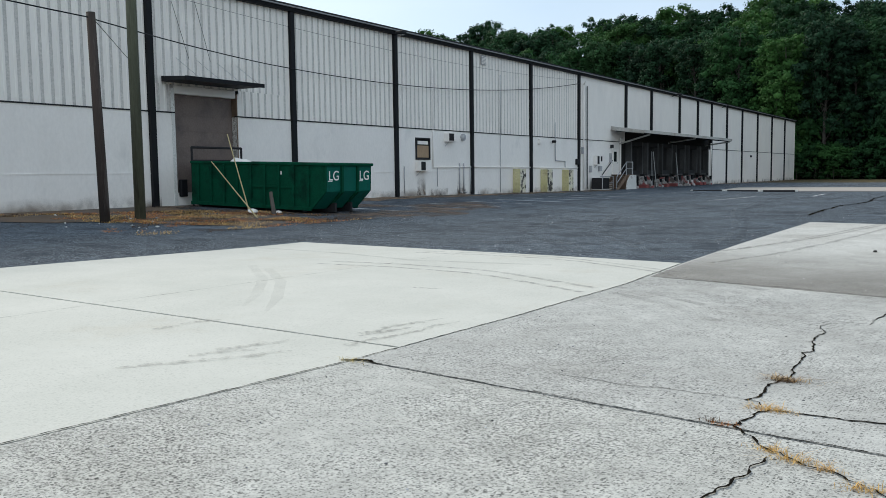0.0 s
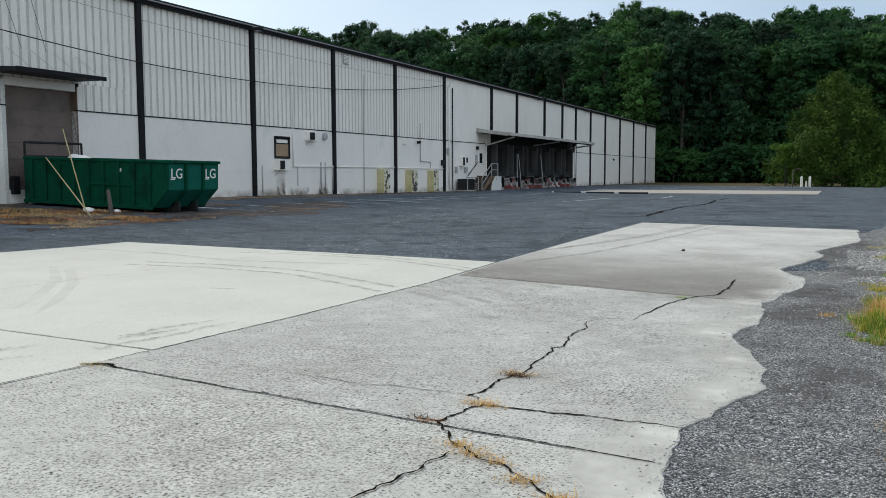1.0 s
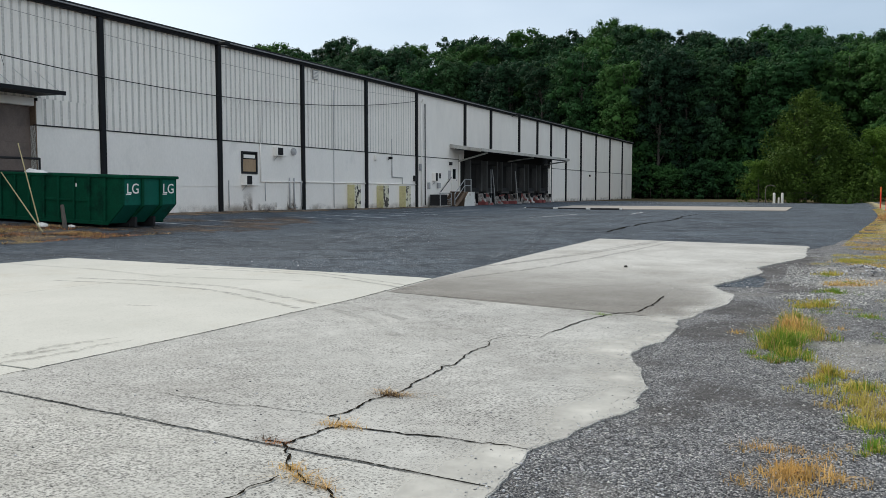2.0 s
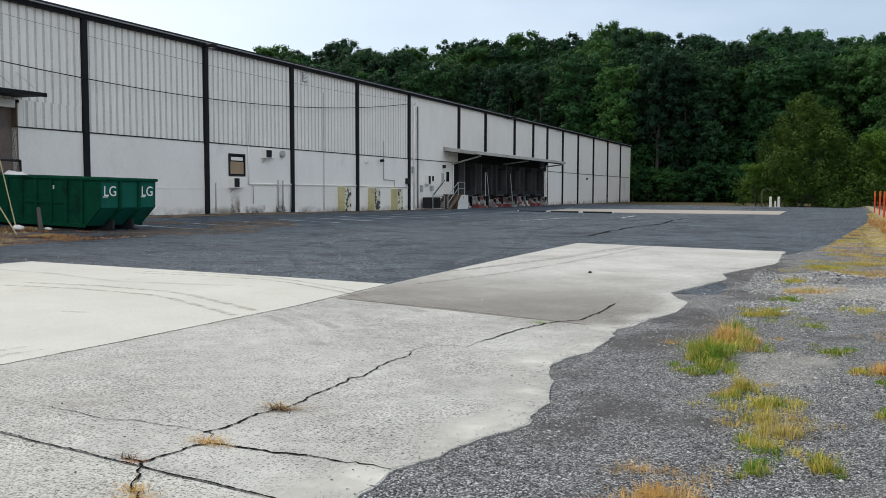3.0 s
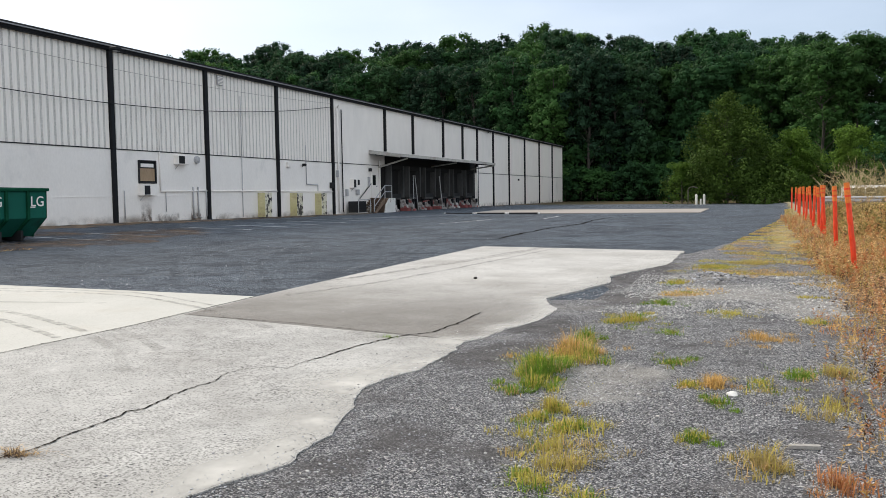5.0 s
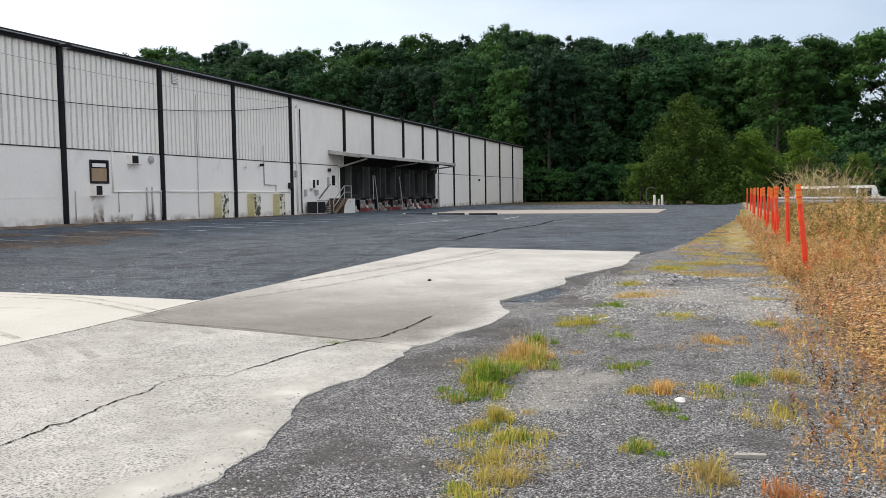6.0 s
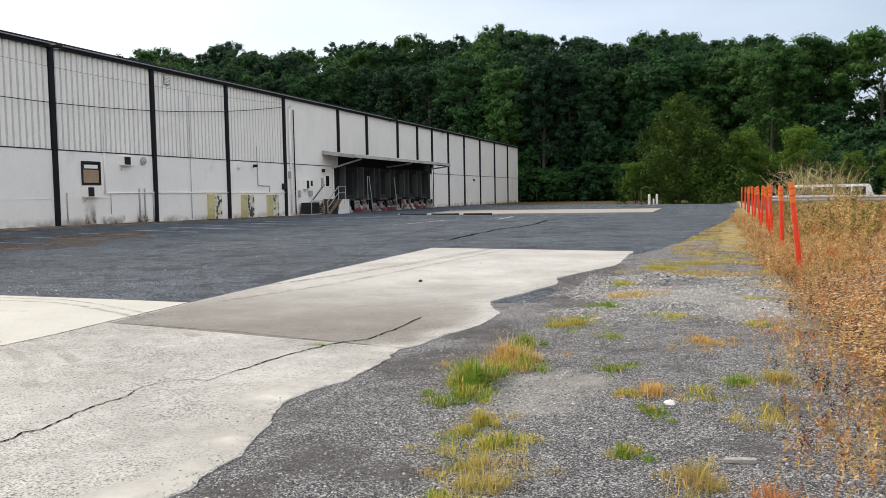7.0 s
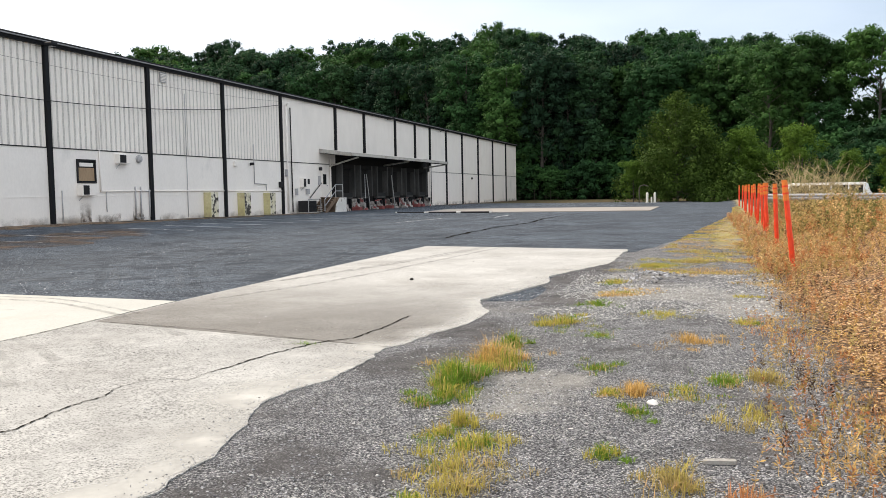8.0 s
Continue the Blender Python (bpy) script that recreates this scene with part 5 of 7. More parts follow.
for x, y0, y1 in ((-12.4, 44.0, 51.0), (-8.8, 52.0, 57.0)):
    verts = []
    for k in range(31):
        y = y0 + (y1 - y0) * k / 30
        for d in (-0.06, 0.06):
            verts.append((x + d + 0.10 * (y - y0) * (1 if x < -10 else -0.4), y, ground_z(x + 0.1 * (y - y0), y) - 0.024))
    tagged(soup("parking_line", verts, [(2 * k, 2 * k + 2, 2 * k + 3, 2 * k + 1) for k in range(30)], M_LINE), "faded white line along the lot", "road marking", kind="structure")


def wheel_stop(x0, x1, y):
    ob = thing("wheel_stop", "dark timber wheel stop with white painted ends", "wheel stop", ((x0 + x1) / 2, y, -0.03))
    h = (x1 - x0) / 2
    part("beam", box(bmesh.new(), -h + 0.16, h - 0.16, -0.09, 0.09, 0, 0.13, 0.025), M_DARK, ob)
    for s in (-1, 1):
        part("end_block", box(bmesh.new(), s * (h - 0.09) - 0.07, s * (h - 0.09) + 0.07, -0.095, 0.095, 0, 0.14, 0.02), M_WHITE, ob)


wheel_stop(-18.95, -16.5, 62.5)
wheel_stop(-16.45, -14.0, 62.4)
wheel_stop(-13.95, -11.5, 62.2)

M_CREAM = material("cream_painted_bollard", [(0.70, 0.68, 0.60), (0.78, 0.76, 0.68)], 3, 0.6, 0.1, 20)
for x in (-3.0, -2.2):
    bm = bmesh.new()
    tube(bm, (0, 0, -0.2), (0, 0, 1.0), 0.13, sides=14)
    bmesh.ops.create_icosphere(bm, subdivisions=2, radius=0.13, matrix=Matrix.Translation((0, 0, 1.0)))
    ob = thing("bollard", "cream painted steel bollard at the lot's end", "bollard", (x, 97.5, -0.03), group="pair of bollards")
    part("tube", bm, M_CREAM, ob)
    part("base", tube(bmesh.new(), (0, 0, -0.1), (0, 0, 0.05), 0.2, sides=14), M_CONC_DARK, ob)
fixed("pipe_hoop", "grey bent pipe standing beside the bollards", "pipe", pipe(bmesh.new(), [(-3.9, 98.2, -0.2), (-3.9, 98.2, 1.55), (-3.75, 98.2, 1.8), (-3.4, 98.2, 1.9), (-2.9, 98.2, 1.75)], 0.05), M_OLDWOOD, True)
fixed("hydrant", "small pale valve between the bollards", "hydrant", tube(bmesh.new(), (-2.55, 97.6, -0.1), (-2.55, 97.6, 0.6), 0.1, 0.08, 8), M_CREAM)

fence = thing("wire_fence", "rusty grey wire fence at the foot of the woods", "fence", (0, 139.0, 0))
for i in range(6):
    part("post", tube(bmesh.new(), (-26 + 2.6 * i, 0, -0.2), (-26 + 2.6 * i, 0, 1.65), 0.03, sides=6), M_OLDWOOD, fence)
for z in (0.35, 1.0, 1.68):
    part("strand", tube(bmesh.new(), (-26, 0, z), (-13, 0, z), 0.006, sides=5), M_OLDWOOD, fence)

# ---- cracks ----


def scuff_material(name, colour, strength, scale, fade=None, thin=False):
    m = bpy.data.materials.new(name)
    m.use_nodes = True
    n, l = m.node_tree.nodes, m.node_tree.links
    b = n["Principled BSDF"]
    b.inputs["Base Color"].default_value, b.inputs["Roughness"].default_value = (*colour, 1), 0.9
    g = n.new("ShaderNodeNewGeometry")
    t = n.new("ShaderNodeTexNoise")
    t.inputs["Scale"].default_value, t.inputs["Detail"].default_value = scale, 6
    r = n.new("ShaderNodeMapRange")
    r.inputs["From Min"].default_value, r.inputs["From Max"].default_value, r.inputs["To Max"].default_value = 0.35, 0.65, strength
    l.new(g.outputs["Position"], t.inputs["Vector"])
    l.new(t.outputs["Fac"], r.inputs["Value"])
    alpha = r.outputs["Result"]
    if fade:
        # silt thins out away from the low side of the slab
        r.inputs["From Min"].default_value, r.inputs["From Max"].default_value, r.inputs["To Min"].default_value = 0.25, 0.75, strength * 0.45
        sep = n.new("ShaderNodeSeparateXYZ")
        f = n.new("ShaderNodeMapRange")
        f.inputs["From Min"].default_value, f.inputs["From Max"].default_value = fade
        f.inputs["To Min"].default_value, f.inputs["To Max"].default_value = 1.0, 0.0
        mul = n.new("ShaderNodeMath")
        mul.operation = "MULTIPLY"
        l.new(g.outputs["Position"], sep.inputs["Vector"])
        l.new(sep.outputs["Y"], f.inputs["Value"])
        l.new(f.outputs["Result"], mul.inputs[0])
        l.new(alpha, mul.inputs[1])
        alpha = mul.outputs[0]
    if thin:
        at = n.new("ShaderNodeAttribute")
        at.attribute_name = "cover"
        m3 = n.new("ShaderNodeMath")
        m3.operation = "MULTIPLY"
        l.new(at.outputs["Fac"], m3.inputs[0])
        l.new(alpha, m3.inputs[1])
        alpha = m3.outputs[0]
    l.new(alpha, b.inputs["Alpha"])
    return m


M_TYRE = scuff_material("tyre_scuff", (0.24, 0.23, 0.21), 0.42, 7.0)
M_SCUFF = scuff_material("speckled_scuff", (0.22, 0.21, 0.19), 0.42, 18.0)
M_JOINT = scuff_material("silted_joint", (0.20, 0.19, 0.165), 0.6, 5.0)
M_TYRE2 = scuff_material("faint_tyre_scuff", (0.33, 0.32, 0.29), 0.25, 2.0)
M_TYRE3 = scuff_material("old_tyre_trace", (0.36, 0.35, 0.32), 0.10, 0.8)
M_EARTH = scuff_material("reddish_silt", (0.14, 0.092, 0.062), 0.85, 0.7)
M_FILM = scuff_material("dark_dirt_film", (0.195, 0.176, 0.155), 0.86, 0.5, (11.0, 17.2), True)


def ribbon(name, points, width, lift, mats, parent, jag=0.03, seed=0, step=0.05, taper=True, rag=1.3):
    """A jagged flat band through the points; its width swells and shrinks."""
    rng = np.random.default_rng(seed)
    pts = [Vector((*points[0], 0))]
    for a, b in zip(points, points[1:]):
        a, b = Vector((*a, 0)), Vector((*b, 0))
        k = max(2, int((b - a).length / step))
        side = (b - a).normalized().cross(Vector((0, 0, 1)))
        run = 0.0
        for i in range(1, k + 1):
            run = run * 0.75 + rng.normal() * jag
            pts.append(a.lerp(b, i / k) + side * run * math.sin(math.pi * i / k))
    verts, faces = [], []
    for i, p in enumerate(pts):
        q = pts[min(i + 1, len(pts) - 1)] - pts[max(i - 1, 0)]
        side = q.normalized().cross(Vector((0, 0, 1)))
        w = width * (0.95 - 0.5 * rag + rag * rng.random()) / 2
        if taper:
            w *= min(1.0, 0.3 + 3.0 * (len(pts) - 1 - i) / len(pts))
        for s in (-w, w):
            v = p + side * s
            verts.append((v.x, v.y, ground_z(v.x, v.y) + lift))
    for i in range(len(pts) - 1):
        faces.append((2 * i, 2 * i + 1, 2 * i + 3, 2 * i + 2))
    return soup(name, verts, faces, mats, parent)


CRACKS = [([(-1.32, 5.82), (-1.26, 5.97), (-1.27, 6.13), (-1.25, 6.4), (-1.20, 6.61), (-1.24, 7.0), (-1.24, 7.29), (-1.29, 7.55), (-1.24, 7.75), (-1.32, 8.3), (-1.28, 8.63), (-1.36, 8.8), (-1.34, 9.07)], 0.015),
          ([(-1.34, 9.07), (-1.17, 9.3), (-0.99, 9.3)], 0.008), ([(-0.46, 13.4), (-0.43, 12.53), (-0.47, 11.63), (-0.76, 11.18), (-0.89, 10.54), (-0.97, 9.69), (-0.99, 9.24)], 0.022),
          ([(-1.24, 5.23), (-1.19, 5.43), (-1.14, 5.66), (-0.98, 5.66), (-0.85, 5.67), (-0.5, 5.70), (0.09, 5.68)], 0.017),
          ([(-1.38, 5.22), (-1.24, 5.22), (-1.16, 5.10), (-1.06, 4.99), (-0.97, 4.87), (-0.91, 4.85), (-0.77, 4.70), (-0.66, 4.69), (-0.55, 4.59), (-0.29, 4.38), (0.15, 3.9)], 0.014),
          ([(-0.95, 4.74), (-0.99, 4.55), (-0.97, 4.42), (-1.01, 4.25), (-1.06, 4.07), (-1.3, 3.2)], 0.013),
          ([(-1.20, 5.73), (-1.28, 5.83), (-1.43, 5.84), (-1.77, 5.85), (-2.16, 5.80), (-2.9, 5.9)], 0.006), ([(-4.40, 5.43), (-4.22, 5.53), (-4.05, 5.46)], 0.03)]
for i, (pts, w) in enumerate(CRACKS):
    ribbon("crack", pts, w, 0.008, M_CRACK, pavement, 0.012, i, 0.035, True, 1.2)
# dark filler in the open joints
for k, pts in enumerate(([(joint_x(y), y) for y in (-9, -3, 2.76, 5.5)], [(joint_x(y), y) for y in (5.5, 8, 11, 14.05)], [(-4.32, 5.5), (0.1, 5.02)])):
    ribbon("joint", pts, 0.011, 0.008, M_CRACK, pavement, 0.005, 20 + k, 0.03, False)
ribbon("joint", [(-13.9, 6.58), (-4.31, 6.08)], 0.012, 0.009, M_JOINT, pavement, 0.003, 26, 0.1, False)
ribbon("joint", [(-8.98, 3.5), (-8.9, 6.5), (-8.66, 10), (-8.38, 13.9)], 0.016, 0.009, M_JOINT, pavement, 0.003, 27, 0.1, False)
ribbon("joint", [(-4.15, 11.95), (-2.25, 11.75), (0.1, 11.18)], 0.010, 0.008, M_CRACK, pavement, 0.004, 28, 0.1, False)
film = slab(lambda y: joint_x(y) + 0.05, lambda y: pad_edge(y) - 0.03, 11.2, 17.5, 0.78, 0.9, M_FILM, 0.004, 40, 30, 0.001)
film.name = "dirt_film"
mark(film, "cover", lambda x, y: smooth_step(0.05, 0.42, pad_edge(y) - x + 0.14 * noise.noise(Vector((x * 1.5, y * 1.5, 7)))))
# pale dust trodden along the gravel side of the slabs
M_DUST = scuff_material("pale_dust", (0.62, 0.605, 0.56), 0.95, 1.4, None, True)
dust = slab(lambda y: pad_edge(y) - 0.7, lambda y: pad_edge(y) - 0.012, -2.0, 24.0, 0.0, 0.0, M_DUST, 0.006, 260, 8, 0.001)
dust.name = "dust_film"
mark(dust, "cover", lambda x, y: smooth_step(0.68, 0.12, pad_edge(y) - x + 0.35 * noise.noise(Vector((x * 0.9, y * 0.9, 2)))) * (1 - 0.7 * smooth_step(9.5, 13.5, y)))
tar = [([(-5.25, 30.5), (-5.5, 38), (-5.0, 44), (-5.3, 52), (-4.6, 61)], 0.12), ([(-4.9, 30.2), (-3.0, 33.0), (0.5, 33.6)], 0.05)]
for i, (pts, w) in enumerate(tar):
    tagged(ribbon("road_crack", pts, w, -0.022, M_CRACK, None, 0.06, 40 + i, 0.25), "dark crack across the asphalt", "crack", kind="structure")


M_TRACK = scuff_material("pale_worn_track", (0.16, 0.185, 0.21), 0.42, 2.4)
M_TRACK2 = scuff_material("dark_tyre_track", (0.035, 0.042, 0.05), 0.24, 2.4)
for k, pts in enumerate(([(-7.0, 15.5), (-10.5, 20), (-13.5, 29), (-14.5, 45), (-13.8, 60)], [(-5.4, 15.6), (-8.6, 20.2), (-11.6, 29), (-12.7, 45), (-12.0, 60)], [(-16, 13), (-14.6, 20), (-11, 30), (-9, 44), (-8.8, 60)],
                         [(-14.2, 13.5), (-12.8, 20), (-9.2, 30), (-7.2, 44), (-7.0, 60)], [(-24, 9), (-18, 13.0), (-12, 15.6), (-6.5, 17.5), (-5, 20)], [(-4.9, 18), (-6.0, 24), (-8.6, 34), (-10.3, 50)])):
    for q, m in ((0, M_TRACK if k % 3 else M_TRACK2), (0.35, M_TRACK2 if k % 2 else M_TRACK)):
        tagged(ribbon("tyre_track", [(x + q, y) for x, y in pts], 0.20, -0.0235 - 0.0005 * k, m, None, 0.02, 100 + 2 * k, 0.6, False, 0.4), "faint tyre track worn into the asphalt", "road marking", kind="structure")
ARC = [(-9.6, 11.45), (-8.2, 11.6), (-6.7, 11.5), (-6.06, 11.27), (-5.09, 10.8), (-4.3, 10.39)]
for k, (dx, dy, w) in enumerate(((0, 0, 0.12), (0.0, -0.42, 0.11), (0.35, 2.0, 0.10), (0.3, 2.3, 0.08))):
    ribbon("tyre_mark", [(x + dx, y + dy) for x, y in ARC], w, 0.010, M_TYRE, pavement, 0.004, 60 + k, 0.2, False, 0.15)
for k, (dx, dy) in enumerate(((0, 0), (-0.5, 0.15))):
    ribbon("tyre_mark", [(-9.9 + dx, 10.15 + dy), (-8.41 + dx, 8.92 + dy), (-7.29 + dx, 7.68 + dy), (-6.7 + dx, 6.9 + dy)], 0.16, 0.010, M_TYRE3, pavement, 0.004, 66 + k, 0.15, True, 0.1)
for k, pts in enumerate(([(-4.2, 10.25), (-3.6, 9.9), (-2.9, 9.35), (-2.3, 8.7)], [(-4.1, 10.65), (-3.4, 10.25), (-2.7, 9.7)], [(-4.2, 12.4), (-3.2, 11.9), (-2.4, 11.3)],
                         [(-13.0, 12.9), (-10.4, 12.7), (-8.4, 12.2), (-6, 12.6)])):
    ribbon("tyre_mark", pts, 0.14, 0.010, M_TYRE2, pavement, 0.004, 70 + k, 0.2, False, 0.15)
for k, pts in enumerate(([(-4.3, 16.2), (-3.8, 18.3), (-3.24, 21.3), (-2.62, 25.9)], [(-3.9, 14.2), (-3.3, 16.3), (-2.85, 19), (-2.5, 22), (-2.1, 25.8)], [(-4.1, 16.8), (-3.6, 18.7), (-3.0, 21.8), (-2.45, 25.9)])):
    ribbon("tyre_mark", pts, 0.13, 0.010, M_TYRE, pavement, 0.006, 76 + k, 0.2, False, 0.15)
for k, pts in enumerate(([(-6.9, 5.55), (-6.85, 5.85)], [(-5.6, 5.2), (-5.46, 5.51), (-5.36, 5.85)], [(-4.98, 6.4), (-4.93, 6.9), (-4.74, 7.5)], [(-5.75, 4.3), (-5.4, 4.8), (-5.0, 5.5)], [(-5.6, 4.9), (-5.3, 5.4)], [(-4.75, 5.9), (-4.6, 6.6), (-4.5, 7.4)], [(-4.9, 6.3), (-4.75, 6.9)], [(-6.4, 9.3), (-6.0, 9.4)], [(-6.9, 5.9), (-6.75, 6.3)])):
    ribbon("scuff", pts, 0.08, 0.010, M_SCUFF, pavement, 0.02, 80 + k, 0.06, True)
# rust and splashed dirt on the foot of the wall
M_SPLASH = scuff_material("splashed_dirt", (0.22, 0.16, 0.11), 0.75, 1.6, None, True)
M_STREAK = scuff_material("rust_streak", (0.15, 0.11, 0.085), 0.9, 3.0, None, True)
for k, (y0, y1, up, lo, m) in enumerate(((5.2, 21.0, 0.5, 0, M_SPLASH), (25.2, 43.2, 0.45, 0, M_SPLASH), (43.9, 58.2, 0.4, 0, M_SPLASH), (59.2, 64.5, 0.4, 0, M_SPLASH), (93.3, 136.5, 0.5, 0, M_SPLASH), (37.6, 38.4, 1.25, 0.1, M_STREAK), (41.6, 42.5, 0.9, 0, M_STREAK), (38.9, 40.6, 0.5, 0, M_STREAK))):
    verts, n = [], max(6, int((y1 - y0) / 0.6))
    for i in range(n + 1):
        y = y0 + (y1 - y0) * i / n
        z = lerp_at(WALL_BASE, y)
        verts += [(WF + 0.004 + 0.002 * (k > 4), y, z - 0.1 + lo), (WF + 0.004 + 0.002 * (k > 4), y, z + up * (0.8 + 0.5 * noise.noise(Vector((y * 0.9, k, 0)))))]
    ob = soup("wall_stain", verts, [(2 * i, 2 * i + 2, 2 * i + 3, 2 * i + 1) for i in range(n)], m, warehouse)
    ob.data.attributes.new("cover", "FLOAT", "POINT").data.foreach_set("value", [1.0, 0.0] * (n + 1))
M_LEDGE = scuff_material("brown_wall_silt", (0.20, 0.13, 0.078), 1.0, 0.9)
for k, (y0, y1) in enumerate(((6, 21), (25.5, 62), (93, 136))):
    tagged(ribbon("silt", [(-24.95, y0), (-24.85, (y0 + y1) / 2), (-25.0, y1)], 2.0, -0.016, M_LEDGE, None, 0.03, 94 + k, 0.5, False, 0.8), "brown silt line along the foot of the wall", "dirt", kind="stuff")
# silt washed against the wall and round the skip
for k, (pts, w) in enumerate((([(-25.4, 6), (-25.2, 20), (-25.3, 27), (-25.3, 45), (-25.5, 58)], 1.3), ([(-20.5, 21.6), (-18.2, 22.6), (-17.2, 25.0), (-18.6, 29.5), (-20.5, 33.0)], 2.6), ([(-25, 26.5), (-21, 27.5), (-19, 30)], 1.6))):
    tagged(ribbon("silt", pts, w, -0.020, M_EARTH, None, 0.05, 90 + k, 0.5, False), "reddish-brown silt washed over the asphalt", "dirt", kind="stuff")

# ---- grass and weeds ----


def plant_material(name, colours, t=0.25):
    return material(name, colours, 1.2, 0.75, 0.0, 10, vary=0.4, island=True, through_light=t, gloss=0.2)


M_GREENGRASS = plant_material("fresh_green_grass", [(0.10, 0.21, 0.018), (0.21, 0.34, 0.045)], 0.3)
M_YELLOWGRASS = plant_material("yellowing_grass", [(0.46, 0.38, 0.07), (0.60, 0.52, 0.14)], 0.3)
M_DRYGRASS = plant_material("dry_orange_grass", [(0.56, 0.33, 0.10), (0.70, 0.48, 0.19)], 0.25)
M_STRAW = plant_material("pale_dry_straw", [(0.54, 0.345, 0.145), (0.70, 0.48, 0.235)], 0.2)
M_RUSTWEED = plant_material("rust_brown_weed", [(0.42, 0.165, 0.065), (0.60, 0.275, 0.115)], 0.2)
M_BRUSHGREEN = plant_material("olive_green_brush", [(0.11, 0.12, 0.03), (0.22, 0.22, 0.07)], 0.2)
M_DEADLEAF = plant_material("dark_dead_leaf", [(0.06, 0.034, 0.02), (0.13, 0.075, 0.042)], 0.1)
M_OLIVE = plant_material("olive_tan_brush", [(0.33, 0.25, 0.085), (0.52, 0.41, 0.165)], 0.25)


def blades(rng, base, height, width, lean, droop=0.35):
    """Bent blades: five corners and three triangles each."""
    k = len(base)
    a = rng.random(k) * math.tau
    d = np.stack([np.cos(a), np.sin(a), np.zeros(k)], 1)
    s = np.stack([-np.sin(a), np.cos(a), np.zeros(k)], 1)
    h = np.asarray(height)[:, None]
    w = np.asarray(width).reshape(-1, 1) / 2
    ln = (lean * np.abs(rng.normal(size=(k, 1))))
    up = np.array((0, 0, 1.0))
    mid = base + d * h * ln * 0.35 + up * h * 0.55
    tip = base + d * h * ln + up * h * (1 - droop * np.minimum(1, ln))
    verts = np.stack([base - s * w, base + s * w, mid - s * w * 0.75, mid + s * w * 0.75, tip], 1).reshape(-1, 3)
    i = np.arange(k)[:, None] * 5
    tris = np.concatenate([i + (0, 1, 3), i + (0, 3, 2), i + (2, 3, 4)], 1).reshape(-1, 3)
    return verts, tris


def on_ground(xy, lift=-0.012):
    return np.array([(x, y, ground_z(x, y) + lift) for x, y in xy])


def weeds(rng, roots, height, leaves, leaf_len, leaf_w, spread=0.25):
    """Thin upright stems with short leaves and twigs set along them."""
    k = len(roots)
    hs = height * (0.55 + 0.7 * rng.random(k))
    tips = roots + np.concatenate([rng.normal(size=(k, 2)) * (hs * spread)[:, None], hs[:, None]], 1)
    sv, st = blades(rng, roots, hs, np.full(k, 0.005), 0.05)
    d = tips - roots
    # stems follow their own lean
    sv = sv.reshape(k, 5, 3)
    for j, f in ((2, 0.55), (3, 0.55), (4, 1.0)):
        sv[:, j, :2] = roots[:, :2] + d[:, :2] * f + (sv[:, j, :2] - sv[:, j, :2].mean(0) - (roots[:, :2] - roots[:, :2].mean(0))) * 0.02
    sv = sv.reshape(-1, 3)
    f = 0.15 + 0.85 * rng.random((k, leaves))
    base = (roots[:, None] + d[:, None] * f[..., None]).reshape(-1, 3)
    n = len(base)
    ll = leaf_len * (0.4 + 0.9 * rng.random(n))
    out = unit(np.concatenate([rng.normal(size=(n, 2)), 0.35 + 0.5 * rng.random((n, 1))], 1))
    side = unit(np.cross(out, rng.normal(size=(n, 3))))
    w = leaf_w * (0.5 + rng.random((n, 1)))
    lv = np.stack([base, base + out * ll[:, None] * 0.5 + side * w, base + out * ll[:, None], base + out * ll[:, None] * 0.5 - side * w], 1).reshape(-1, 3)
    i = np.arange(n)[:, None] * 4
    lt = np.concatenate([i + (0, 1, 2), i + (0, 2, 3)], 1).reshape(-1, 3)
    return np.concatenate([sv, lv]), np.concatenate([st, lt + len(sv)])


rng = np.random.default_rng(77)


def clump(x, y, r, count, height, mats, label, squash=1.0):
    """An uneven clump: small tufts strewn about its middle, each a fan of thin bent blades, some of them yellow or dry."""
    k = int(count * 1.7)
    tufts = max(5, int(26 * r / 0.3))
    a, q = rng.random(tufts) * math.tau, np.abs(rng.normal(size=tufts)) * 0.62
    tx, ty = x + np.cos(a) * q * r, y + np.sin(a) * q * r * squash * 1.4
    th = np.clip(1.2 - 0.55 * q, 0.25, 1.2) * (0.45 + 0.75 * rng.random(tufts))
    w = rng.random(tufts) ** 1.5 + 0.1
    pick = rng.choice(tufts, k, p=w / w.sum())
    xy = np.stack([tx[pick] + rng.normal(size=k) * r * 0.13, ty[pick] + rng.normal(size=k) * r * 0.16], 1)
    h = height * th[pick] * (0.35 + 0.7 * rng.random(k))
    v, t = blades(rng, on_ground(xy), h, 0.003 + 0.005 * rng.random(k), 0.9)
    other = {M_GREENGRASS: M_YELLOWGRASS, M_YELLOWGRASS: M_GREENGRASS, M_DRYGRASS: M_STRAW, M_OLIVE: M_YELLOWGRASS, M_RUSTWEED: M_STRAW}[mats]
    tone = rng.random(tufts)[pick] * 0.7 + rng.random(k) * 0.3
    kind = np.where(tone < 0.3, 1, np.where(tone > 0.82, 2, 0))
    ob = fast_mesh("grass_clump", v, t, [mats, other, M_STRAW if mats is not M_STRAW else M_OLIVE], None, np.repeat(kind, 3))
    tagged(ob, label, "grass", kind="stuff")


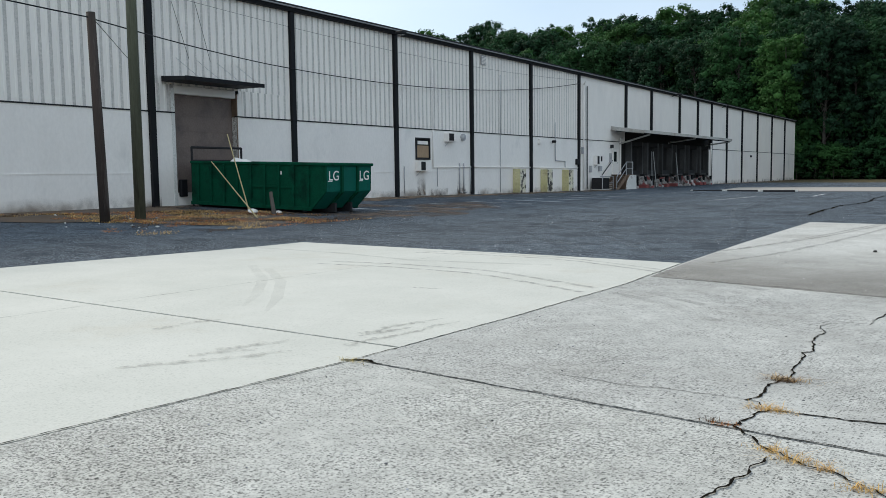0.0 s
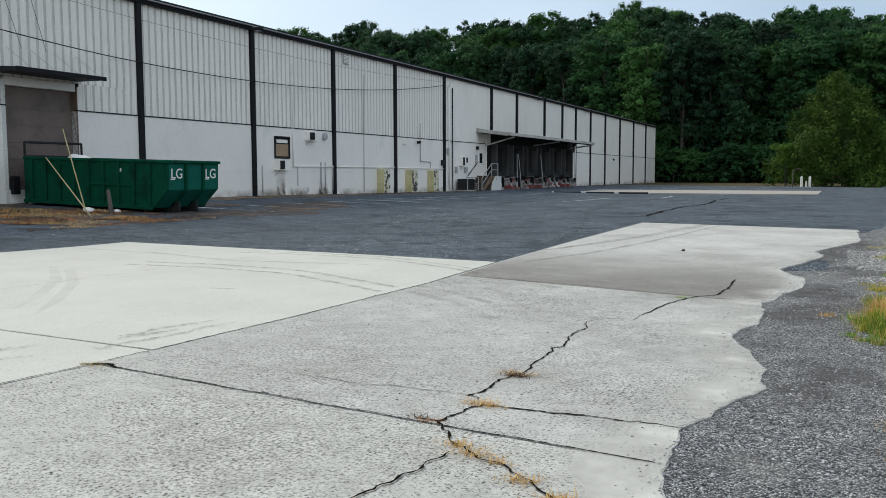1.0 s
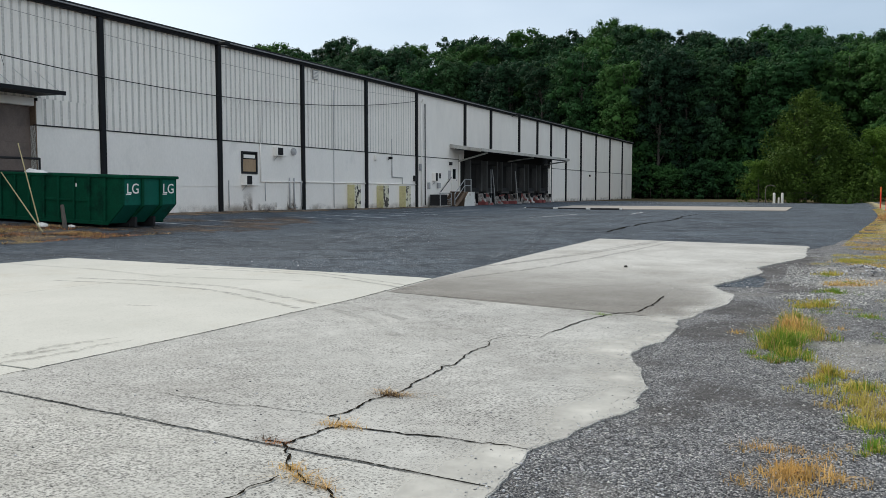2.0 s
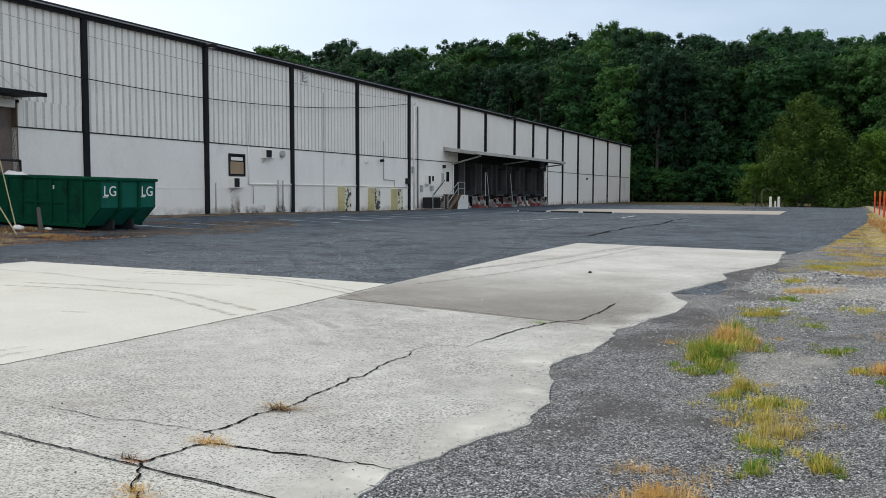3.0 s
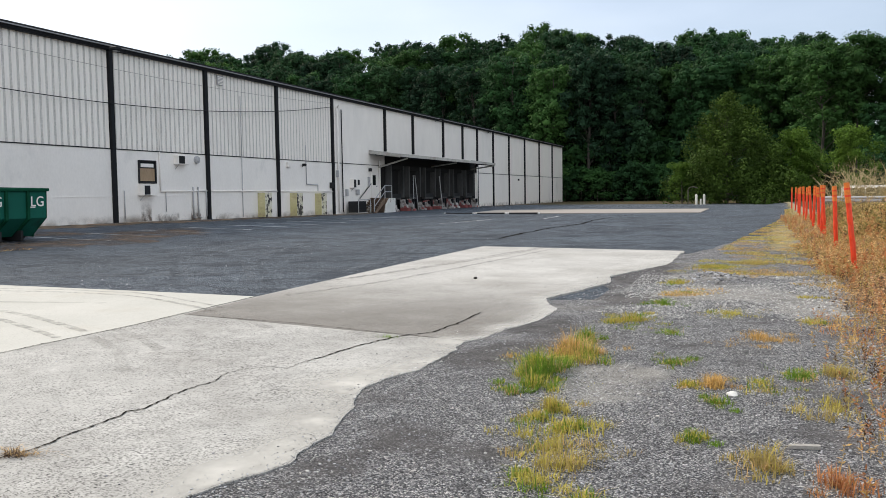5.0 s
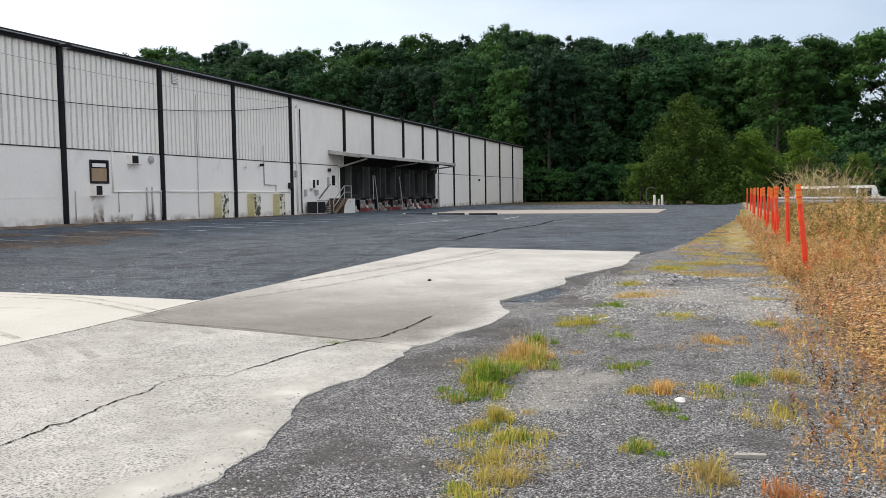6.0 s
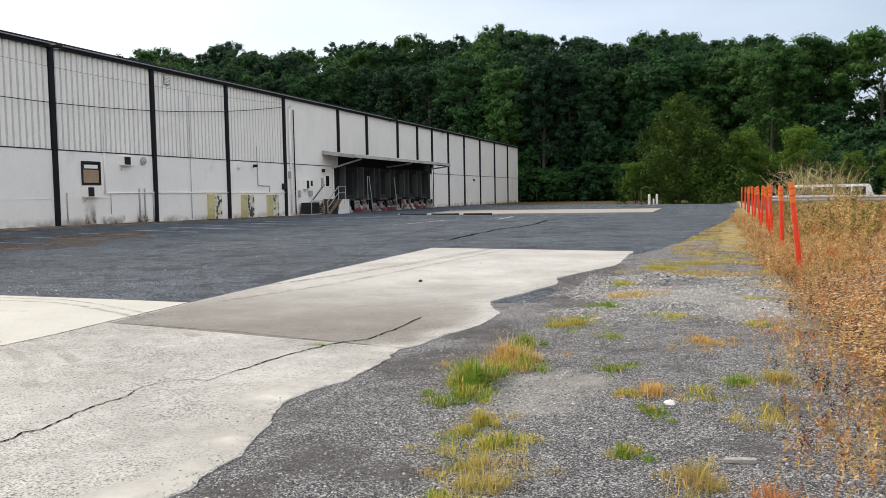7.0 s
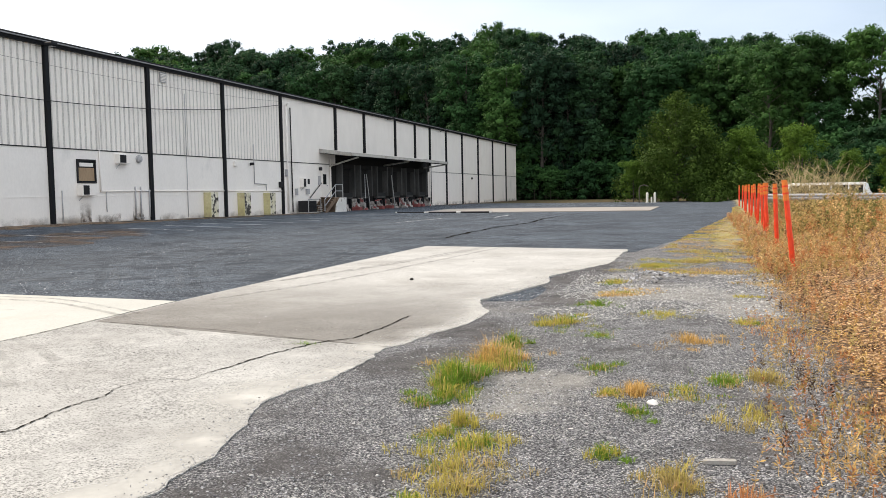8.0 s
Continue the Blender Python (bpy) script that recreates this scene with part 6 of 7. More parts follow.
GREEN = "fresh green grass clump in the gravel"
YELLOW = "yellowing grass clump in the gravel"
DRY = "dry orange grass clump in the gravel"
for x, y, r, k, h, m, label in (
        (1.22, 9.75, 0.30, 1300, 0.23, M_GREENGRASS, GREEN), (1.32, 9.25, 0.26, 800, 0.13, M_GREENGRASS, GREEN), (1.30, 10.75, 0.34, 900, 0.26, M_DRYGRASS, DRY), (1.32, 11.6, 0.22, 350, 0.20, M_GREENGRASS, GREEN),
        (1.45, 10.5, 0.3, 400, 0.22, M_YELLOWGRASS, YELLOW), (1.62, 8.5, 0.2, 350, 0.13, M_YELLOWGRASS, YELLOW), (1.82, 8.0, 0.34, 560, 0.11, M_YELLOWGRASS, YELLOW), (1.85, 7.6, 0.30, 300, 0.11, M_OLIVE, YELLOW), (2.0, 7.35, 0.30, 360, 0.10, M_OLIVE, YELLOW),
        (1.55, 13.2, 0.42, 900, 0.10, M_YELLOWGRASS, YELLOW), (1.75, 14.9, 0.3, 450, 0.09, M_GREENGRASS, GREEN), (1.75, 17.6, 0.35, 450, 0.10, M_YELLOWGRASS, YELLOW), (2.25, 20.4, 0.8, 2600, 0.065, M_YELLOWGRASS, YELLOW), (2.9, 21.5, 0.7, 1500, 0.06, M_OLIVE, YELLOW),
        (2.65, 14.0, 0.4, 350, 0.08, M_YELLOWGRASS, YELLOW), (2.1, 12.35, 0.25, 250, 0.07, M_GREENGRASS, GREEN), (2.28, 10.55, 0.25, 320, 0.08, M_GREENGRASS, GREEN), (2.66, 9.7, 0.24, 450, 0.10, M_DRYGRASS, DRY),
        (2.7, 9.1, 0.17, 260, 0.08, M_GREENGRASS, GREEN), (2.5, 9.6, 0.18, 200, 0.07, M_YELLOWGRASS, YELLOW), (3.05, 12.1, 0.38, 600, 0.09, M_DRYGRASS, DRY), (3.3, 10.2, 0.28, 350, 0.08, M_GREENGRASS, GREEN),
        (3.05, 9.7, 0.26, 260, 0.08, M_YELLOWGRASS, YELLOW), (2.62, 8.1, 0.16, 220, 0.08, M_GREENGRASS, GREEN), (3.05, 7.7, 0.28, 420, 0.10, M_OLIVE, YELLOW), (3.48, 9.1, 0.26, 320, 0.12, M_OLIVE, YELLOW),
        (3.62, 10.3, 0.26, 320, 0.12, M_OLIVE, YELLOW), (3.58, 13.4, 0.25, 260, 0.09, M_YELLOWGRASS, YELLOW), (1.45, 5.85, 0.36, 800, 0.085, M_DRYGRASS, DRY), (1.9, 7.0, 0.22, 300, 0.10, M_YELLOWGRASS, YELLOW),
        (2.2, 6.7, 0.16, 240, 0.12, M_GREENGRASS, GREEN), (1.85, 6.5, 0.14, 180, 0.10, M_GREENGRASS, GREEN), (3.4, 7.4, 0.2, 220, 0.12, M_RUSTWEED, DRY), (2.0, 16.2, 0.3, 300, 0.07, M_GREENGRASS, GREEN)):
    clump(x, y, r, k, h, m, label)
# tufts in the slab cracks
for x, y, r, k, h, m in ((-1.20, 6.52, 0.10, 150, 0.05, M_STRAW), (-1.22, 6.48, 0.07, 170, 0.06, M_DEADLEAF), (-1.14, 5.66, 0.09, 190, 0.05, M_DRYGRASS), (-0.95, 4.86, 0.07, 110, 0.045, M_DRYGRASS), (-0.82, 4.76, 0.08, 110, 0.045, M_DRYGRASS),
                         (-0.65, 4.69, 0.05, 80, 0.045, M_STRAW), (-0.46, 4.50, 0.07, 100, 0.045, M_DRYGRASS), (-0.22, 4.32, 0.08, 150, 0.05, M_DRYGRASS), (-1.37, 5.24, 0.04, 40, 0.05, M_DEADLEAF), (-1.28, 5.21, 0.07, 60, 0.03, M_RUSTWEED),
                         (-0.80, 11.15, 0.10, 90, 0.05, M_GREENGRASS), (-4.3, 5.45, 0.09, 80, 0.04, M_OLIVE)):
    xy = np.stack([x + rng.normal(size=k) * r * 0.7, y + rng.normal(size=k) * r * 0.35], 1)
    v, t = blades(rng, on_ground(xy, 0.0), h * 0.8 * (0.3 + rng.random(k)), 0.002 + 0.003 * rng.random(k), 2.2)
    tagged(fast_mesh("grass_tuft", v, t, m), "dry grass tuft rooted in a slab crack", "grass", kind="stuff")


def patchy(x, y, s, seed):
    return noise.noise(Vector((x * s, y * s, seed))) + 0.5 * noise.noise(Vector((x * s * 2.7, y * s * 2.7, seed + 3)))


def scatter(k, x0, x1, y0, y1, keep, near=1.0):
    out = []
    while len(out) < k:
        y = y0 + (y1 - y0) * rng.random() ** near
        x = x0 + (x1 - x0) * rng.random()
        if keep(x, y):
            out.append((x, y))
    return out


def stuff(name, vt, mats, label, category):
    return tagged(fast_mesh(name, *vt, mats), label, category, kind="stuff")


def litter(xy, size, lift=0.03):
    """Fallen leaves lying at all slants, folded along the rib."""
    k = len(xy)
    p = on_ground(xy, 0.0) + np.stack([np.zeros(k), np.zeros(k), lift * rng.random(k) + 0.012], 1)
    nrm = unit(rng.normal(size=(k, 3)) * 0.6 + np.array((0, 0, 1.0)))
    u = unit(np.cross(nrm, rng.normal(size=(k, 3))))
    w = np.cross(nrm, u)
    s = size * (0.4 + 0.9 * rng.random((k, 1)))
    verts = np.stack([p + u * s, p + w * s * 0.5 + nrm * s * 0.2, p - u * s, p - w * s * 0.5 + nrm * s * 0.2], 1).reshape(-1, 3)
    i = np.arange(k)[:, None] * 4
    return verts, np.concatenate([i + (0, 1, 2), i + (0, 2, 3)], 1).reshape(-1, 3)


# short verge grass between the lot and the posts
for m, k, seed, h in ((M_YELLOWGRASS, 17000, 1.0, 0.042), (M_DRYGRASS, 9000, 1.6, 0.042), (M_STRAW, 12000, 2.0, 0.045), (M_OLIVE, 9000, 1.3, 0.04)):
    xy = scatter(k, 1.6, 5.4, 15.5, 70, lambda x, y: x > lerp_at(LOT_EDGE, y) + 0.2 and patchy(x, y, 0.8, seed) > 0.5 - 0.45 * smooth_step(17, 30, y) - 0.15 * smooth_step(2.5, 4.2, x), 1.6)
    stuff("verge_grass", blades(rng, on_ground(xy), h * (0.4 + rng.random(k)), 0.008 + 0.008 * rng.random(k), 1.7), m, "patchy dry verge grass beside the gravel", "grass")
# bank: dry stalks and leaf litter with rust weeds
def stony(x, y):
    """Where bare stones show through on the near foot of the bank."""
    return y < 14 and patchy(x, y, 0.55, 99.0) + 0.5 * smooth_step(12, 6, y) - 0.35 * smooth_step(5.4, 7.5, x) > 0.15


def bank_edge(y):
    return 3.75 + 0.35 * smooth_step(6, 18, y) + wander(y, 0.4, 0.35, 9.0)


for m, k, seed, h, lean in ((M_STRAW, 22000, 11.0, 0.06, 1.3), (M_DRYGRASS, 26000, 12.0, 0.06, 1.3), (M_RUSTWEED, 24000, 13.0, 0.06, 1.2), (M_OLIVE, 8000, 14.0, 0.07, 1.0)):
    xy = scatter(k, 3.4, 9.5, 5.0, 34, lambda x, y: x > bank_edge(y) + rng.normal() * 0.15 and patchy(x, y, 0.9, seed) + 0.6 * patchy(x, y, 3.0, seed + 5) > 0.1 and (not stony(x, y) or rng.random() < 0.25), 1.5)
    stuff("bank_grass", blades(rng, on_ground(xy), h * (0.4 + rng.random(k)), 0.004 + 0.006 * rng.random(k), lean), m, "dry brown grass and litter on the bank", "grass")
for m, k, seed in ((M_RUSTWEED, 15000, 61.0), (M_DRYGRASS, 17000, 62.0), (M_STRAW, 15000, 64.0), (M_DEADLEAF, 20000, 63.0)):
    xy = scatter(k, 3.5, 10.5, 5.0, 30, lambda x, y: x > bank_edge(y) + 0.25 + rng.normal() * 0.3 and patchy(x, y, 0.8, seed) + 0.7 * patchy(x, y, 2.6, seed + 5) > 0.0 and (not stony(x, y) or rng.random() < 0.15), 1.5)
    stuff("leaf_litter", litter(xy, 0.019), m, "fallen brown leaves on the bank", "leaves")
for m, k, seed, h, lv in ((M_RUSTWEED, 700, 21.0, 0.20, 28), (M_DRYGRASS, 700, 24.0, 0.22, 26), (M_STRAW, 1000, 22.0, 0.28, 24), (M_OLIVE, 600, 23.0, 0.22, 28), (M_DEADLEAF, 700, 25.0, 0.16, 26)):
    xy = scatter(k, 3.4, 8.5, 5.5, 26, lambda x, y: x > bank_edge(y) - 0.1 + rng.normal() * 0.2 and patchy(x, y, 0.7, seed) > 0.0, 1.6)
    stuff("weeds", weeds(rng, on_ground(xy), h, lv, 0.035, 0.004), m, "dry weeds standing on the gravel bank", "weeds")
heads = scatter(170, 5.2, 14.0, 19.5, 42, lambda x, y: x > 5.2 + 0.03 * (y - 18) + max(0, 26 - y) * 0.26, 1.0)
for m, k, share, h, lv in ((M_OLIVE, 22, 0.7, 0.44, 36), (M_STRAW, 14, 0.8, 0.46, 30), (M_BRUSHGREEN, 20, 0.6, 0.44, 36), (M_RUSTWEED, 16, 0.55, 0.38, 28), (M_DEADLEAF, 14, 0.6, 0.34, 28)):
    for grade, rise in enumerate((0.5, 0.85, 1.75)):
        xy = []
        for x, y in heads[grade::3] if rise < 1.2 else heads[grade::6]:
            if rng.random() < share:
                r = (0.24 + 0.2 * rng.random()) * (1.2 if rise < 1.2 else 0.8)
                xy += [(x + rng.normal() * r, y + rng.normal() * r) for _ in range(k)]
        stuff("brush", weeds(rng, on_ground(xy), h * rise, lv, 0.085, 0.010, 0.3), m, "tall tan and olive weeds behind the posts", "weeds")
for m, k, seed, h, lv in ((M_OLIVE, 900, 35.0, 0.32, 24), (M_STRAW, 900, 36.0, 0.34, 22), (M_RUSTWEED, 500, 37.0, 0.3, 22)):
    xy = scatter(k, 5.0, 15.0, 20, 54, lambda x, y: x > 5.0 + 0.03 * (y - 18) and patchy(x, y, 0.4, seed) > -0.1)
    stuff("brush", weeds(rng, on_ground(xy), h, lv, 0.08, 0.012, 0.25), m, "low tan weeds behind the posts", "weeds")
# low brown weeds round the posts
for m, k, seed, h in ((M_RUSTWEED, 420, 81.0, 0.24), (M_STRAW, 480, 82.0, 0.28), (M_OLIVE, 260, 83.0, 0.22)):
    xy = scatter(k, 4.1, 5.7, 18.5, 50, lambda x, y: x > 4.1 + 0.2 * abs(patchy(x, y, 0.5, 84.0)) and patchy(x, y, 0.9, seed) > -0.1, 1.5)
    stuff("weeds", weeds(rng, on_ground(xy), h, 26, 0.05, 0.008), m, "low brown weeds round the marker posts", "weeds")
# taller rusty weeds at the near foot of the bank
for m, k, seed, h in ((M_RUSTWEED, 170, 71.0, 0.34), (M_STRAW, 120, 72.0, 0.38), (M_DRYGRASS, 120, 73.0, 0.30)):
    xy = scatter(k, 4.0, 6.2, 5.2, 9.5, lambda x, y: x > 4.05 + 0.06 * (y - 5) and patchy(x, y, 1.0, 70.0) > -0.1)
    stuff("weeds", weeds(rng, on_ground(xy), h, 34, 0.032, 0.004), m, "rusty dry weeds at the foot of the bank", "weeds")
# stiff dead stems in bunches at the near foot of the bank
stems = scatter(24, 4.35, 6.0, 5.8, 10.5, lambda x, y: x > bank_edge(y) + 0.2)
for m, k, h, lv in ((M_STRAW, 9, 0.46, 20), (M_RUSTWEED, 7, 0.40, 26), (M_DEADLEAF, 5, 0.26, 24), (M_OLIVE, 4, 0.34, 24)):
    xy = [(x + rng.normal() * 0.10, y + rng.normal() * 0.14) for x, y in stems for _ in range(k)]
    stuff("weeds", weeds(rng, on_ground(xy), h, lv, 0.032, 0.003, 0.12), m, "stiff dead weed stems on the bank", "weeds")
# straw and litter round the poles
for m, k, seed in ((M_STRAW, 2600, 41.0), (M_RUSTWEED, 4200, 42.0), (M_DRYGRASS, 2600, 41.4), (M_DEADLEAF, 4200, 43.0)):
    xy = scatter(k, -25.8, -16.5, 9, 21.6, lambda x, y: y < 14 + (x + 27) * 0.1 + 7.2 * smooth_step(-26, -22, x) and y > 13.2 - (x + 26) * 0.12 and patchy(x, y, 0.55, seed) > 0.12 + 0.5 * smooth_step(15.6, 14.0, y) * smooth_step(-25.2, -23.5, x))
    stuff("straw", blades(rng, on_ground(xy, -0.015), 0.055 * (0.4 + rng.random(k)), 0.010 + 0.010 * rng.random(k), 2.6), m, "dry straw on the dirt round the poles", "straw")

# ---- loose stones ----
HEAP = (2.25, 18.4)
CLODS = [(-1.84, 17.42, 0.036)]
M_STONE = material("blue_grey_stone", [(0.19, 0.193, 0.21), (0.40, 0.40, 0.415), (0.28, 0.28, 0.29)], 9, 0.85, 0.2, 60, vary=0.85, island=True)
M_PALESTONE = material("pale_limestone_chips", [(0.46, 0.455, 0.44), (0.62, 0.61, 0.59)], 9, 0.85, 0.2, 60, vary=0.4, island=True)
OCT = np.array([(1, 0, 0), (-1, 0, 0), (0, 1, 0), (0, -1, 0), (0, 0, 1), (0, 0, -1)], float)
OCT_T = np.array([(0, 2, 4), (2, 1, 4), (1, 3, 4), (3, 0, 4), (2, 0, 5), (1, 2, 5), (3, 1, 5), (0, 3, 5)])


def stones(xy, size):
    k = len(xy)
    base = on_ground(xy, -0.002)
    s = size * (0.45 + 1.0 * rng.random((k, 1, 1)) ** 2)
    shape = OCT[None] * (0.55 + 0.75 * rng.random((k, 6, 1))) + rng.normal(size=(k, 6, 3)) * 0.18
    a = rng.random(k) * math.tau
    c, n = np.cos(a), np.sin(a)
    turn = np.zeros((k, 3, 3))
    turn[:, 0, 0], turn[:, 0, 1], turn[:, 1, 0], turn[:, 1, 1], turn[:, 2, 2] = c, -n, n, c, 1
    v = np.einsum("kij,kpj->kpi", turn, shape * np.array((1.0, 0.75, 0.5))) * s + base[:, None]
    t = (np.arange(k)[:, None, None] * 6 + OCT_T[None]).reshape(-1, 3)
    return v.reshape(-1, 3), t


def on_gravel(x, y):
    return x > pad_edge(y) + 0.02 and x < bank_edge(y) + 2.0


xy = scatter(34000, -0.1, 5.6, 3.6, 20, lambda x, y: on_gravel(x, y) and patchy(x, y, 1.1, 51.0) > -0.25 and rng.random() < 1.1 - (y - 3) / 24, 1.5)
stuff("gravel", stones(xy, 0.0095), M_STONE, "loose blue-grey gravel stones", "gravel")
xy = scatter(6000, 0.0, 5.6, 3.6, 22, lambda x, y: on_gravel(x, y) and patchy(x, y, 1.1, 52.0) > 0.05, 1.4)
stuff("gravel", stones(xy, 0.012), M_PALESTONE, "scattered pale limestone chips", "gravel")
xy = scatter(6000, 1.0, 4.4, 13.5, 19.0, lambda x, y: patchy(x, y, 0.7, 53.0) > -0.15)
stuff("gravel", stones(xy, 0.018), M_PALESTONE, "pale coarse stones heaped on the shoulder", "gravel")
xy = [(1.8 + rng.normal() * 0.33, 9.2 + rng.normal() * 0.55) for _ in range(1500)]
stuff("gravel", stones(xy, 0.010), M_PALESTONE, "pale chips on a dusty patch", "gravel")
xy = scatter(9000, 3.8, 8.0, 5.0, 18, lambda x, y: x > bank_edge(y) - 0.3 and (stony(x, y) or patchy(x, y, 0.9, 54.0) > 0.45), 1.3)
stuff("gravel", stones(xy, 0.017), M_STONE, "coarse blue-grey stones on the bank", "gravel")
xy = scatter(1300, 3.8, 8.0, 5.0, 16, lambda x, y: x > bank_edge(y) - 0.3 and stony(x, y), 1.3)
stuff("gravel", stones(xy, 0.014), M_PALESTONE, "pale stones among the bank's gravel", "gravel")
xy = scatter(900, -4.3, 0.3, 3.0, 24, lambda x, y: x < pad_edge(y) - 0.03, 1.3)
v, t = stones(xy, 0.008)
v[:, 2] += 0.008
stuff("grit", (v, t), M_STONE, "grit lying on the concrete slabs", "gravel")
xy = []
while len(xy) < 1500:
    y = 3.4 + 15 * rng.random()
    xy.append((pad_edge(y) + 0.02 - abs(rng.normal()) * 0.13, y))
v, t = stones(xy, 0.008)
v[:, 2] += 0.008
stuff("grit", (v, t), M_STONE, "gravel strewn over the slab edge", "gravel")
xy = scatter(26, -24.5, -16.8, 12.6, 17.5, lambda x, y: patchy(x, y, 0.6, 55.0) > -0.2)
stuff("rubble", stones(xy, 0.07), M_PALESTONE, "pale rubble at the foot of the poles", "rubble")
bm = bmesh.new()
prism(bm, [(-0.095, -0.02), (0.07, -0.028), (0.09, -0.012), (0.085, 0.02), (-0.02, 0.024), (-0.09, 0.014)], "z", 0.0, 0.022)
M_OLDWOOD = material("weathered_pale_wood", [(0.28, 0.26, 0.235), (0.44, 0.42, 0.39)], 22, 0.9, 0.3, 60)
ob = fixed("wood_scrap", "short whitish scrap of wood on the gravel", "wood scrap", bm, M_OLDWOOD)
ob.matrix_world = pose(3.26, 8.08, -0.008, 0, 0, 12)
for x, y, s in ((2.82, 9.39, 0.045), (2.35, 8.6, 0.02), (4.2, 18.0, 0.05), (-20.9, 20.6, 0.16), (-20.3, 21.2, 0.1)):
    bm = bmesh.new()
    bmesh.ops.create_icosphere(bm, subdivisions=2, radius=s)
    for vv in bm.verts:
        vv.co *= 1 + 0.3 * noise.noise(vv.co / s * 1.3)
        vv.co.z *= 0.6
    ob = fixed("white_stone", "single whitish stone or scrap on the ground", "stone", bm, M_WALL)
    ob.matrix_world = pose(x, y, ground_z(x, y) + 0.4 * s - 0.02)

xy = scatter(900, -16, 2.5, 14.5, 40, lambda x, y: (x < -4.6 or y > 26.5 or x > pad_edge(y) + 0.05) and patchy(x, y, 0.35, 56.0) > 0.1, 1.6)
stuff("gravel", stones(xy, 0.014), M_STONE, "loose grit scattered on the asphalt", "gravel")

# heap of broken stones and a clod
xy = [(HEAP[0] + rng.normal() * 0.30, HEAP[1] + rng.normal() * 0.5) for _ in range(420)]
v, t = stones(xy, 0.030)
v[:, 2] += 0.10 * np.exp(-((v[:, 0] - HEAP[0]) / 0.32) ** 2 - ((v[:, 1] - HEAP[1]) / 0.55) ** 2)
stuff("gravel", (v, t), M_STONE, "low heap of broken grey stones on the shoulder", "gravel")
M_CLOD = material("dark_clod", [(0.02, 0.018, 0.016), (0.05, 0.045, 0.04)], 8, 0.95, 0.4, 40)
for x, y, r in CLODS:
    bm = bmesh.new()
    bmesh.ops.create_icosphere(bm, subdivisions=2, radius=r)
    for vv in bm.verts:
        vv.co *= 1 + 0.35 * noise.noise(vv.co / r * 1.1 + Vector((x, y, 0)))
        vv.co.z *= 0.65
    ob = fixed("clod", "small dark clod lying on the concrete slab", "clod", bm, M_CLOD)
    ob.matrix_world = pose(x, y, ground_z(x, y) + 0.4 * r)

# ---- orange marker posts ----
M_ORANGE = material("orange_red_plastic", [(0.74, 0.040, 0.008), (0.86, 0.062, 0.012)], 3, 0.45, 0.08, 20, local=True, stretch=(1, 1, 0.3))
M_AMBER = material("faded_amber_plastic", [(0.72, 0.15, 0.015), (0.82, 0.22, 0.03)], 4, 0.5, 0.08, 20, local=True)
for i, (x, y, lean) in enumerate(((4.70, 19.9, -0.17), (4.79, 25.0, -0.06), (5.0, 31.4, -0.12), (4.95, 32.3, 0.05), (5.05, 34.8, -0.07), (5.05, 38.2, 0.05), (5.17, 41.5, -0.09), (5.12, 44.5, 0.03), (5.22, 48.5, -0.04), (5.2, 52.5, 0.03), (5.35, 57.5, 0.0), (5.45, 63.9, 0.02), (5.45, 70.0, 0.0))):
    z = ground_z(x, y)
    top = 1.64 - z - 0.05 * (i % 3 == 1)
    post = thing("marker_post", "orange plastic-wrapped marker post in dry weeds", "post", (x, y, z), group="row of orange marker posts")
    bm = bmesh.new()
    segs, rings = 12, []
    for k in range(segs + 1):
        f = k / segs * 0.78
        rings.append([bm.verts.new((lean * f + math.cos(a) * q, math.sin(a) * q, top * f)) for a, q in ((j * math.tau / 10, 0.049 + 0.011 * noise.noise(Vector((k * 0.7, i * 2.1, j * 0.8)))) for j in range(10))])
    for u, v in zip(rings, rings[1:]):
        for j in range(10):
            bm.faces.new((u[j], u[(j + 1) % 10], v[(j + 1) % 10], v[j]))
    part("sleeve", bm, M_ORANGE, post)
    part("top_sleeve", tube(bmesh.new(), (lean * 0.77, 0, top * 0.77), (lean, 0, top), 0.053, 0.050, 10), M_AMBER, post, "faded amber top")
    for f in (0.84, 0.92):
        part("band", tube(bmesh.new(), (lean * f, 0, top * f), (lean * (f + 0.02), 0, top * (f + 0.02)), 0.057, 0.057, 10), M_ORANGE, post)

